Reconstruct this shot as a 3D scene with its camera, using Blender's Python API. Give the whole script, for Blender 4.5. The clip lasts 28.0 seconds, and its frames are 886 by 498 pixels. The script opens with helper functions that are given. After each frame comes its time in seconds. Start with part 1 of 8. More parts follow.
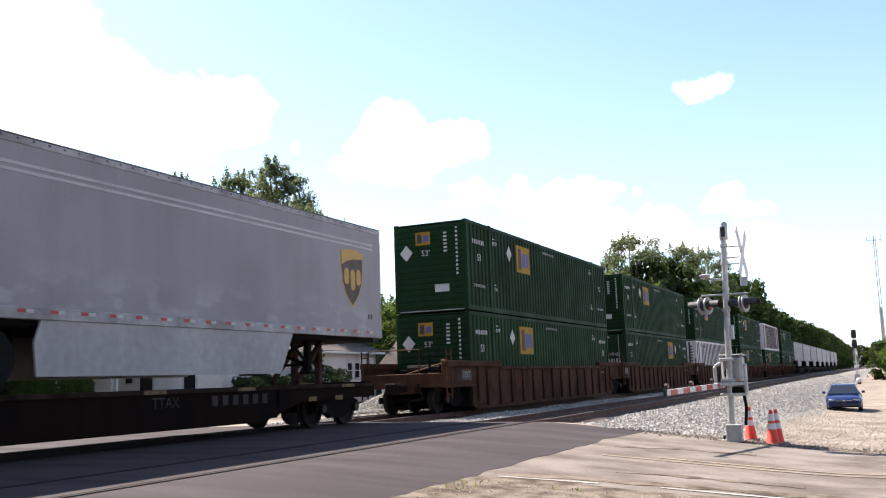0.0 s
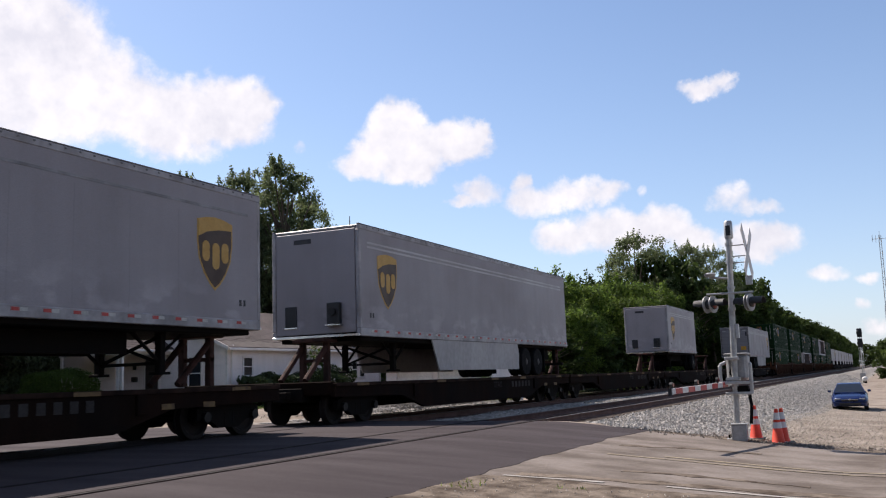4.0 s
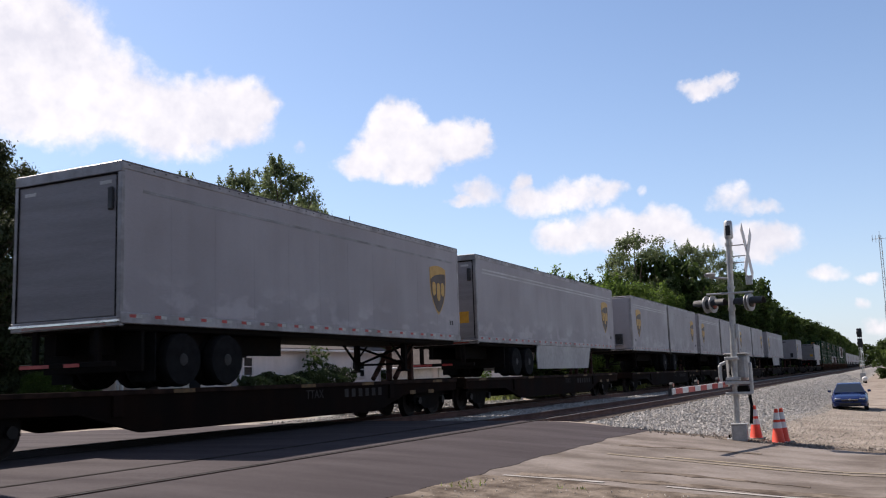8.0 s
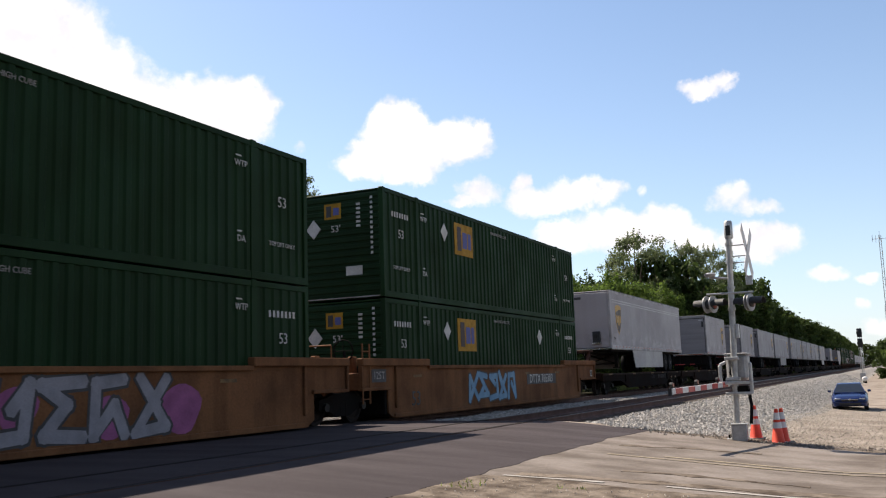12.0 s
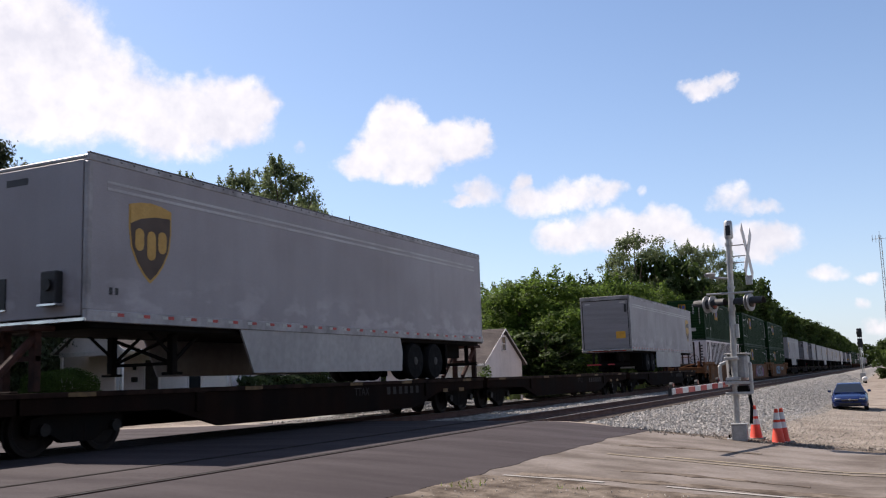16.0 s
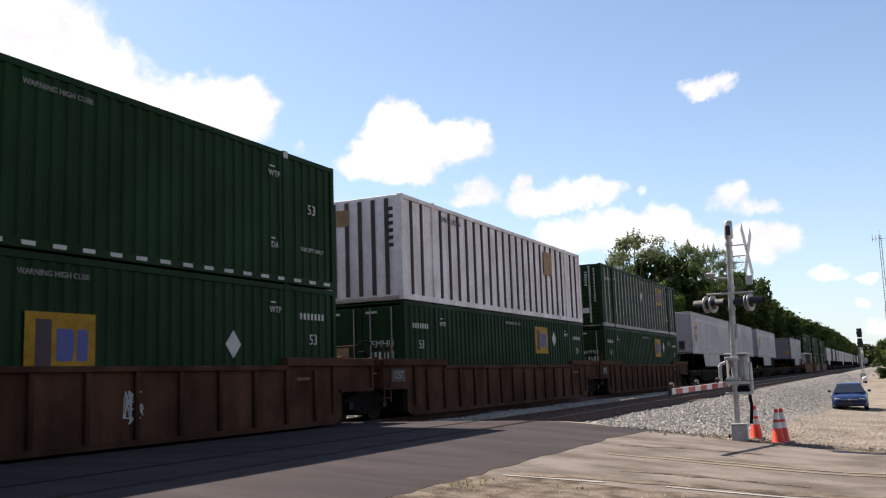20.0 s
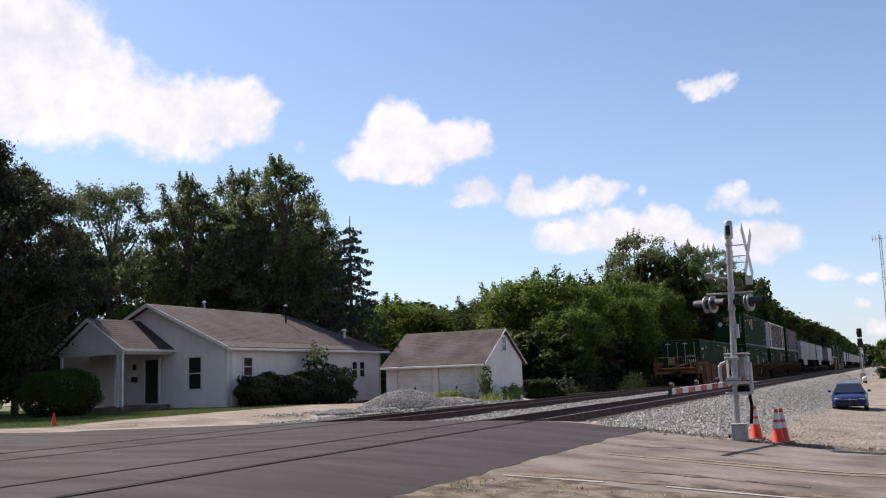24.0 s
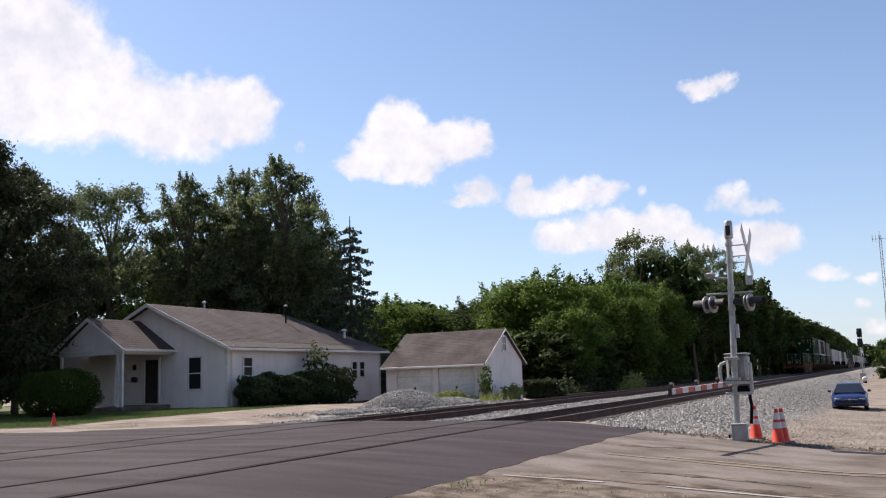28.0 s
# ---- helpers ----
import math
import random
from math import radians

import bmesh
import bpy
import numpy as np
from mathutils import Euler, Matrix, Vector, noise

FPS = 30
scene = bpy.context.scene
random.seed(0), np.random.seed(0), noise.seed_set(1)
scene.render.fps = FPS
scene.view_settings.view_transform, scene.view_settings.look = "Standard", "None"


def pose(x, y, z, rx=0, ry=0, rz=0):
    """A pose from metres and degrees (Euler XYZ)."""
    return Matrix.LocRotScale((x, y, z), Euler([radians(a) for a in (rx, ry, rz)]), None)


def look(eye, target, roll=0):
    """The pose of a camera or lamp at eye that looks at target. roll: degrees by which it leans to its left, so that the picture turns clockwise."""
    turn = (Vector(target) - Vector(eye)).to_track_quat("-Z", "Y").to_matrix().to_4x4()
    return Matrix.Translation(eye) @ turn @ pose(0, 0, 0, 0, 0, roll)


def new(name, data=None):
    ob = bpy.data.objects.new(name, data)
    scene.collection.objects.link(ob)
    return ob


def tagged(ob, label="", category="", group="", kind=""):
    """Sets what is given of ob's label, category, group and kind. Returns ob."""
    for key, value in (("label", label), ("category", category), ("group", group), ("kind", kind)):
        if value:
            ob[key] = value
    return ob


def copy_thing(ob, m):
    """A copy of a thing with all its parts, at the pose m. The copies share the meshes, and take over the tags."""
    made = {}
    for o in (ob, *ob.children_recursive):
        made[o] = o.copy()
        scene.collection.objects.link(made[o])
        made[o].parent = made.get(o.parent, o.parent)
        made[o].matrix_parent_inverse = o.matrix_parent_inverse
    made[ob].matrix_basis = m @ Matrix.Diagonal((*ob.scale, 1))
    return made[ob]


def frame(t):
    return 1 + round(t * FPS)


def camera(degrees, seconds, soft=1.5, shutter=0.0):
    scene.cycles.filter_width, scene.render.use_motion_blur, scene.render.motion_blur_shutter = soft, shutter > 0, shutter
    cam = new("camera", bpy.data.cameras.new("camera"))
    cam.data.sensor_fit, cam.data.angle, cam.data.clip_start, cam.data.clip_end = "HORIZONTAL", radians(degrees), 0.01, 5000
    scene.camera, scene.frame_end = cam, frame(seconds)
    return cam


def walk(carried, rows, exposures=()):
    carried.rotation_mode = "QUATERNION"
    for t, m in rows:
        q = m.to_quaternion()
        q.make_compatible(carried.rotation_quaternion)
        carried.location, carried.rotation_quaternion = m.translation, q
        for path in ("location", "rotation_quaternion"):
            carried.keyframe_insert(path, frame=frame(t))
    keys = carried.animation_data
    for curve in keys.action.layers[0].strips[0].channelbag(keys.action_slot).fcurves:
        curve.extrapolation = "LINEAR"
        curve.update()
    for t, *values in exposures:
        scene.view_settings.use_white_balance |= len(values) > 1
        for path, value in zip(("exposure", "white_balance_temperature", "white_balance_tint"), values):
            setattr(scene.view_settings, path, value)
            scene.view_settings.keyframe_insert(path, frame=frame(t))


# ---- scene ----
# The track runs along +y; rail tops at z = 0; the camera stands beside the road at the crossing.
SPEED = 21.53                       # train, metres per second
RAIL_X = -12.80                     # centre of the far track, which carries the train
NEAR_X = -7.95                      # centre of the near track
EYE = (0.0, 0.0, 0.988)
AIM = (-25.33, 8.03, -1.967)        # turn from +y, tilt, roll


def aim(turn, tilt, roll):
    a, b = radians(turn), radians(tilt)
    way = Vector((math.sin(a) * math.cos(b), math.cos(a) * math.cos(b), math.sin(b)))
    return look(EYE, Vector(EYE) + way * 10, roll)


cam = camera(51.39, 28.0, soft=1.15, shutter=0.04)
walk(cam, [(0.0, aim(AIM[0] + 0.30, AIM[1] + 0.06, AIM[2])), (0.3, aim(AIM[0] + 0.02, AIM[1], AIM[2])),
           (0.5, aim(AIM[0] - 0.08, AIM[1], AIM[2])), (0.7, aim(AIM[0] - 0.16, AIM[1], AIM[2])),
           (1.0, aim(AIM[0] - 0.03, AIM[1], AIM[2])), (1.5, aim(*AIM)), (28.0, aim(*AIM))],
     exposures=[(0.0, 1.62, 6750, 14), (0.3, 1.30, 6700, 15), (0.6, 1.06, 6650, 16), (1.0, 0.92, 6600, 16), (1.8, 0.72, 6600, 16), (10.8, 0.72, 6600, 16), (11.8, 0.96, 7000, 13), (12.5, 0.98, 7000, 13),
                (14.5, 0.92, 6650, 16), (15.0, 0.88, 6620, 16), (16.0, 0.74, 6600, 16), (18.0, 0.72, 6600, 16), (18.8, 0.96, 6950, 13), (20.0, 0.96, 6950, 13), (20.6, 1.04, 7050, 13), (21.2, 1.00, 7000, 14), (22.4, 0.72, 6600, 16), (28.0, 0.72, 6600, 16)])

# ---- world and sun ----
SUN_WAY = Vector((-0.807, 0.290, 1.0)).normalized()


def world_sky():
    world = bpy.data.worlds.new("sky")
    scene.world = world
    world.use_nodes = True
    nt = world.node_tree
    nt.nodes.clear()
    N, L = nt.nodes.new, nt.links.new

    def val(x):
        n = N("ShaderNodeValue")
        n.outputs[0].default_value = x
        return n.outputs[0]

    def op(kind, a, b=None, c=None, clamp=False):
        n = N("ShaderNodeMath")
        n.operation, n.use_clamp = kind, clamp
        for i, s in enumerate((a, b, c)):
            if s is None:
                continue
            if isinstance(s, (int, float)):
                n.inputs[i].default_value = s
            else:
                L(s, n.inputs[i])
        return n.outputs[0]

    def dot(a, b):
        n = N("ShaderNodeVectorMath")
        n.operation = "DOT_PRODUCT"
        L(a, n.inputs[0])
        n.inputs[1].default_value = b
        return n.outputs["Value"]

    sky = N("ShaderNodeTexSky")
    sky.sky_type, sky.sun_disc = "NISHITA", False
    sky.sun_elevation = math.asin(SUN_WAY.z)
    sky.sun_rotation = math.atan2(SUN_WAY.x, SUN_WAY.y)
    sky.air_density, sky.dust_density, sky.ozone_density = 1.0, 0.6, 1.6
    way = N("ShaderNodeTexCoord").outputs["Generated"]
    # coordinates on the plane of sky towards the north-west: u to the right, w upwards, in units of its distance
    m = aim(*AIM)
    right, up, fwd = (m.to_3x3().col[0], m.to_3x3().col[1], -m.to_3x3().col[2])
    depth = op("MAXIMUM", dot(way, fwd), 0.05)
    u0, w0 = op("DIVIDE", dot(way, right), depth), op("DIVIDE", dot(way, up), depth)

    def fbm(scale, detail, shift):
        n = N("ShaderNodeTexNoise")
        n.inputs["Scale"].default_value, n.inputs["Detail"].default_value = scale, detail
        n.inputs["Roughness"].default_value = 0.6
        mp = N("ShaderNodeVectorMath")
        mp.operation = "ADD"
        L(way, mp.inputs[0])
        mp.inputs[1].default_value = shift
        L(mp.outputs[0], n.inputs["Vector"])
        return n.outputs["Fac"]

    big, fine = fbm(9.0, 3.0, (0, 0, 0)), fbm(34.0, 8.0, (3.1, 0.4, 7.7))
    billow = fbm(15.0, 4.0, (8.2, 2.4, 1.1))
    u = op("ADD", u0, op("MULTIPLY", op("SUBTRACT", fbm(24.0, 6.0, (5, 1, 2)), 0.5), 0.042))
    w = op("ADD", w0, op("MULTIPLY", op("SUBTRACT", fbm(24.0, 6.0, (1, 6, 9)), 0.5), 0.036))
    # cumulus heaps: centre and half sizes on that plane, in thousandths
    heaps = [(-470, 228, 80, 66), (-425, 214, 64, 64), (-395, 170, 80, 55), (-340, 155, 60, 40), (-290, 140, 66, 40), (-235, 148, 52, 38), (-205, 153, 30, 24), (-440, 165, 90, 45),
             (-152, 112, 18, 10, 0.25), (-350, 226, 22, 16, 0.1), (-330, 205, 20, 14, 0.15), (-48, 136, 28, 28), (-42, 108, 46, 30), (10, 116, 38, 23), (-80, 96, 34, 20), (-40, 88, 34, 16), (32, 124, 18, 14),
             (44, 64, 30, 18, 0.85), (25, 52, 24, 8, 0.85), (88, 72, 15, 15, 0.85), (98, 52, 34, 20, 0.85), (150, 62, 54, 18, 0.85), (180, 64, 26, 14, 0.85), (217, 62, 12, 10, 0.1),
             (135, 12, 34, 20, 1.05), (175, 18, 44, 26, 1.05), (230, 22, 54, 24, 1.05), (265, 14, 40, 20, 1.05), (345, 8, 42, 22), (312, 55, 32, 18, 0.55), (352, 44, 26, 10, 0.6), (330, 48, 20, 14, 0.5),
             (284, 174, 26, 12, 1.0), (298, 180, 20, 12, 0.95), (312, 174, 16, 8, 0.5), (417, -25, 28, 13, 0.7), (460, -30, 20, 10, 0.5), (455, -62, 15, 9, 0.4), (470, -85, 24, 12, 0.4)]
    field = val(-3.0)
    for a, b, ra, rb, *thick in heaps:
        du = op("MULTIPLY", op("SUBTRACT", u, a / 1000), 1000 / ra)
        dw = op("MULTIPLY", op("SUBTRACT", w, b / 1000), 1000 / rb)
        field = op("SMOOTH_MAX", field, op("SUBTRACT", thick[0] if thick else 1.25, op("ADD", op("MULTIPLY", du, du), op("MULTIPLY", dw, dw))), 0.25)
    field = op("ADD", op("ADD", field, op("MULTIPLY", op("SUBTRACT", fine, 0.5), 1.9)), op("MULTIPLY", op("SUBTRACT", billow, 0.5), 0.9))
    ahead = op("GREATER_THAN", dot(way, fwd), 0.55)
    # the rest of the sky carries the same broken cumulus
    rest = op("MULTIPLY", op("SUBTRACT", op("ADD", big, op("MULTIPLY", fine, 0.25)), 0.69), 6.0)
    both = op("ADD", op("MULTIPLY", field, ahead), op("MULTIPLY", rest, op("SUBTRACT", 1.0, ahead)))
    ramp = N("ShaderNodeMapRange")
    ramp.interpolation_type = "SMOOTHSTEP"
    L(both, ramp.inputs["Value"])
    ramp.inputs["From Min"].default_value, ramp.inputs["From Max"].default_value = -0.30, 0.80
    above = op("MULTIPLY", op("ADD", N_z(nt, way), 0.02), 20.0, clamp=True)
    cover = op("MULTIPLY", op("MULTIPLY", ramp.outputs[0], above), 0.93)
    haze = op("MULTIPLY", op("POWER", op("SUBTRACT", 1.0, op("ABSOLUTE", N_z(nt, way)), clamp=True), 5.0), 0.45)
    shade = N("ShaderNodeMixRGB")
    L(op("MULTIPLY", op("ADD", op("SUBTRACT", billow, 0.34), op("MULTIPLY", op("SUBTRACT", fine, 0.5), 0.6)), 2.8, clamp=True), shade.inputs[0])
    shade.inputs[1].default_value, shade.inputs[2].default_value = (8.3, 8.4, 9.0, 1), (11.0, 10.9, 10.9, 1)
    veil = N("ShaderNodeMixRGB")
    L(haze, veil.inputs[0])
    clear = N("ShaderNodeMixRGB")
    clear.blend_type = "MULTIPLY"
    clear.inputs[0].default_value = 1.0
    L(sky.outputs[0], clear.inputs[1])
    clear.inputs[2].default_value = (1.24, 1.36, 1.46, 1)
    L(clear.outputs[0], veil.inputs[1])
    veil.inputs[2].default_value = (6.9, 8.4, 11.2, 1)
    mix = N("ShaderNodeMixRGB")
    L(cover, mix.inputs[0])
    L(veil.outputs[0], mix.inputs[1])
    L(shade.outputs[0], mix.inputs[2])
    back = N("ShaderNodeBackground")
    back.inputs["Strength"].default_value = 0.060
    L(mix.outputs[0], back.inputs["Color"])
    L(back.outputs[0], N("ShaderNodeOutputWorld").inputs["Surface"])


def N_z(nt, way):
    n = nt.nodes.new("ShaderNodeSeparateXYZ")
    nt.links.new(way, n.inputs[0])
    return n.outputs["Z"]


world_sky()
sun = bpy.data.lights.new("sun", "SUN")
sun.energy, sun.angle, sun.color = 5.0, radians(0.55), (1.0, 0.94, 0.85)
new("sun", sun).matrix_world = look((0, 0, 60), Vector((0, 0, 60)) - SUN_WAY)


# ---- materials ----
def mat(name, colour, rough=0.7, metal=0.0, second=None, scale=3.0, amount=0.6, grain=40.0, bump=0.0, spec=0.4, island=0.0, thing=0.0, translucent=0.0, stretch=None, streak=0.0, reflection_band=None):
    """A surface with stains at one scale, grain at another, and fine relief."""
    ma = bpy.data.materials.new(name)
    ma.use_nodes = True
    nt = ma.node_tree
    nt.nodes.clear()
    N, L = nt.nodes.new, nt.links.new
    co = N("ShaderNodeTexCoord").outputs["Object"]
    if stretch:
        mp = N("ShaderNodeMapping")
        mp.inputs["Scale"].default_value = stretch
        L(co, mp.inputs[0])
        co = mp.outputs[0]

    def tex(s, detail):
        n = N("ShaderNodeTexNoise")
        n.inputs["Scale"].default_value, n.inputs["Detail"].default_value = s, detail
        L(co, n.inputs["Vector"])
        return n.outputs["Fac"]

    def ranged(s, lo, hi, a, b):
        n = N("ShaderNodeMapRange")
        L(s, n.inputs["Value"])
        for k, x in zip(("From Min", "From Max", "To Min", "To Max"), (lo, hi, a, b)):
            n.inputs[k].default_value = x
        return n.outputs[0]

    large, small = tex(scale, 5.0), tex(grain, 3.0)
    second = second or tuple(c * 0.6 for c in colour)
    mix = N("ShaderNodeMixRGB")
    L(ranged(large, 0.38, 0.66, 0.0, amount), mix.inputs[0])
    mix.inputs[1].default_value, mix.inputs[2].default_value = (*colour, 1), (*second, 1)
    tone = N("ShaderNodeHueSaturation")
    L(mix.outputs[0], tone.inputs["Color"])
    value = ranged(small, 0.3, 0.7, 0.88, 1.10)

    def times(a, b):
        n = N("ShaderNodeMath")
        n.operation = "MULTIPLY"
        L(a, n.inputs[0])
        L(b, n.inputs[1])
        return n.outputs[0]

    if island:
        value = times(value, ranged(N("ShaderNodeNewGeometry").outputs["Random Per Island"], 0, 1, 1 - island, 1 + island))
    if thing:
        value = times(value, ranged(N("ShaderNodeObjectInfo").outputs["Random"], 0, 1, 1 - thing, 1 + thing))
    if streak:
        mp = N("ShaderNodeMapping")
        mp.inputs["Scale"].default_value = (2.6, 2.6, 0.22)
        L(N("ShaderNodeTexCoord").outputs["Object"], mp.inputs[0])
        n = N("ShaderNodeTexNoise")
        n.inputs["Scale"].default_value, n.inputs["Detail"].default_value = 1.0, 4.0
        L(mp.outputs[0], n.inputs["Vector"])
        value = times(value, ranged(n.outputs["Fac"], 0.35, 0.7, 1.0, 1 - streak))
    if reflection_band:                           # pale patches between two heights, reflections on the side painted into the colour
        lo, hi, much = reflection_band
        co2 = N("ShaderNodeTexCoord").outputs["Object"]
        sep = N("ShaderNodeSeparateXYZ")
        L(co2, sep.inputs[0])
        mp = N("ShaderNodeMapping")
        mp.inputs["Scale"].default_value = (1.0, 0.8, 1.5)
        L(co2, mp.inputs[0])
        n = N("ShaderNodeTexNoise")
        n.inputs["Scale"].default_value, n.inputs["Detail"].default_value = 1.5, 7.0
        L(mp.outputs[0], n.inputs["Vector"])
        band = times(ranged(sep.outputs["Z"], lo, lo + 0.15, 0.0, 1.0), ranged(sep.outputs["Z"], hi - 0.6, hi, 1.0, 0.0))
        value = times(value, ranged(times(ranged(n.outputs["Fac"], 0.50, 0.60, 0.0, 1.0), band), 0.0, 1.0, 1.0, 1.0 + much))
    L(value, tone.inputs["Value"])
    bs = N("ShaderNodeBsdfPrincipled")
    L(tone.outputs[0], bs.inputs["Base Color"])
    L(ranged(large, 0.3, 0.7, max(rough - 0.08, 0.03), min(rough + 0.1, 1)), bs.inputs["Roughness"])
    bs.inputs["Metallic"].default_value = metal
    bs.inputs["Specular IOR Level"].default_value = spec
    if bump:
        b = N("ShaderNodeBump")
        b.inputs["Strength"].default_value, b.inputs["Distance"].default_value = bump, 0.02
        L(small, b.inputs["Height"])
        L(b.outputs[0], bs.inputs["Normal"])
    out = bs.outputs[0]
    if translucent:
        tr = N("ShaderNodeBsdfTranslucent")
        through_leaf = N("ShaderNodeHueSaturation")
        L(tone.outputs[0], through_leaf.inputs["Color"])
        through_leaf.inputs["Value"].default_value = 1.9
        L(through_leaf.outputs[0], tr.inputs["Color"])
        ms = N("ShaderNodeMixShader")
        ms.inputs[0].default_value = translucent
        L(out, ms.inputs[1])
        L(tr.outputs[0], ms.inputs[2])
        out = ms.outputs[0]
    L(out, N("ShaderNodeOutputMaterial").inputs["Surface"])
    return ma


def glass(name, colour, rough=0.05):
    ma = bpy.data.materials.new(name)
    ma.use_nodes = True
    bs = ma.node_tree.nodes["Principled BSDF"]
    bs.inputs["Base Color"].default_value, bs.inputs["Roughness"].default_value = (*colour, 1), rough
    bs.inputs["Specular IOR Level"].default_value = 0.6
    return ma


DIRT = mat("sandy_dirt", (0.2600, 0.2200, 0.1830), 0.95, second=(0.1450, 0.1160, 0.0930), scale=0.7, grain=14, bump=0.8, spec=0.1, amount=1.0)
LOT = mat("pale_gravel_lot", (0.2500, 0.2130, 0.1820), 0.95, second=(0.1450, 0.1190, 0.0960), scale=0.9, grain=18, bump=0.9, spec=0.1, amount=1.0)
ASPHALT = mat("new_asphalt", (0.0462, 0.0370, 0.0386), 0.88, second=(0.0350, 0.0280, 0.0294), scale=1.3, grain=60, bump=0.35, spec=0.12, amount=0.9, stretch=(0.22, 1.1, 1.0))
WORN = mat("worn_road", (0.1820, 0.1560, 0.1370), 0.92, second=(0.1020, 0.0840, 0.0710), scale=1.1, grain=18, bump=0.9, spec=0.1, amount=1.0, stretch=(0.8, 1.2, 1.0))
BED = mat("ballast_bed", (0.0586, 0.0497, 0.0428), 0.95, second=(0.0345, 0.0297, 0.0262), scale=1.2, grain=16, bump=0.9, spec=0.1)
SHOULDER = mat("pale_ballast_shoulder", (0.2483, 0.2310, 0.2103), 0.95, second=(0.1379, 0.1241, 0.1103), scale=1.5, grain=14, bump=0.9, spec=0.1)
STONE = mat("limestone_ballast", (0.3448, 0.3276, 0.3034), 0.9, second=(0.2276, 0.2103, 0.1897), scale=2.0, grain=60, island=0.42, spec=0.2)
PEBBLE = mat("tan_pebbles", (0.3862, 0.3448, 0.2897), 0.95, second=(0.2621, 0.2207, 0.1793), scale=0.7, grain=40, island=0.3, spec=0.1)
GRASS_M = mat("mown_grass", (0.0690, 0.1034, 0.0310), 0.9, second=(0.1103, 0.1172, 0.0414), scale=1.2, grain=50, bump=0.4, island=0.3, translucent=0.25)
WEED = mat("weeds", (0.1172, 0.1517, 0.0414), 0.8, second=(0.1931, 0.1793, 0.0552), scale=2.0, grain=30, island=0.3, translucent=0.35)
LEAF = mat("green_leaves", (0.0380, 0.0580, 0.0145), 0.6, second=(0.0210, 0.0340, 0.0095), scale=0.5, grain=8, island=0.45, thing=0.18, translucent=0.34, spec=0.08)
LEAF_L = mat("light_green_leaves", (0.0700, 0.1060, 0.0190), 0.6, second=(0.0420, 0.0700, 0.0135), scale=0.5, grain=8, island=0.48, thing=0.15, translucent=0.44, spec=0.10)
LEAF_T = mat("grey_green_leaves", (0.0980, 0.1220, 0.0560), 0.6, second=(0.0600, 0.0760, 0.0330), scale=0.5, grain=8, island=0.45, thing=0.1, translucent=0.42, spec=0.12)
# leaves seen from their shaded side: that shade is put into this darker green
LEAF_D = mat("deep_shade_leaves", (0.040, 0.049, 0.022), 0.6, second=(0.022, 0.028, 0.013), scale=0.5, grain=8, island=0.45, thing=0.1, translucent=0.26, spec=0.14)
HEDGE = mat("clipped_yew", (0.030, 0.046, 0.016), 0.65, second=(0.017, 0.026, 0.010), scale=1.5, grain=10, island=0.40, translucent=0.15, spec=0.12)
NEEDLE = mat("spruce_needles", (0.0500, 0.0700, 0.0400), 0.65, second=(0.0300, 0.0440, 0.0240), scale=0.6, grain=8, island=0.35, translucent=0.12)
CLIPPED = mat("clipped_bush_leaves", (0.0380, 0.0600, 0.0110), 0.65, second=(0.0200, 0.0330, 0.0075), scale=1.5, grain=12, island=0.35, translucent=0.30, spec=0.06)
BARK = mat("bark", (0.11, 0.085, 0.062), 0.95, scale=4, grain=25, bump=0.6, stretch=(4, 4, 0.7))
RUSTY = mat("rusty_rail_steel", (0.0897, 0.0379, 0.0276), 0.8, second=(0.0552, 0.0262, 0.0193), scale=4, grain=30, bump=0.2)
RAILTOP = mat("worn_rail_head", (0.130, 0.120, 0.115), 0.55, 0.5, scale=6, grain=60)
TIE = mat("creosoted_tie", (0.075, 0.055, 0.042), 0.95, scale=3, grain=30, bump=0.5, stretch=(0.4, 4, 4), thing=0.2)
TRAILER = mat("grey_white_trailer_panel", (0.2950, 0.2720, 0.2800), 0.5, second=(0.2300, 0.2080, 0.2120), scale=0.5, grain=90, amount=0.6, spec=0.2, thing=0.06, streak=0.08, reflection_band=(2.2, 3.1, 0.30))
TRAILER_TRIM = mat("trailer_rail_aluminium", (0.2500, 0.2350, 0.2350), 0.45, 0.2, second=(0.1300, 0.1200, 0.1180), scale=2.2, grain=14, amount=0.8, streak=0.1)
SKIRT = mat("white_side_skirt", (0.3200, 0.3030, 0.2990), 0.5, second=(0.2600, 0.2430, 0.2360), scale=0.6, grain=6, amount=0.6, streak=0.1)
# underframe, deck, tyre and rim colours include some of the shade below the trailers
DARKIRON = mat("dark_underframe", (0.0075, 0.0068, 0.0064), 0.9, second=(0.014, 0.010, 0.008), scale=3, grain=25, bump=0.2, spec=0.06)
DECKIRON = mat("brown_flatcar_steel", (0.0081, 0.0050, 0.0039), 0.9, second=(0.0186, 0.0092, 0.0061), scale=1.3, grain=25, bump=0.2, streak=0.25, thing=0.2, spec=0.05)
DECKEDGE = mat("scraped_deck_edge", (0.0288, 0.0150, 0.0102), 0.85, second=(0.0102, 0.0060, 0.0048), scale=2.2, grain=18, amount=1.0, spec=0.08)
REDIRON = mat("oxide_red_hitch", (0.060, 0.024, 0.017), 0.75, second=(0.020, 0.012, 0.010), scale=4, grain=25, amount=0.9, spec=0.15)
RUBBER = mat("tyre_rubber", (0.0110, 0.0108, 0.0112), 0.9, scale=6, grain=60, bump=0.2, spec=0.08)
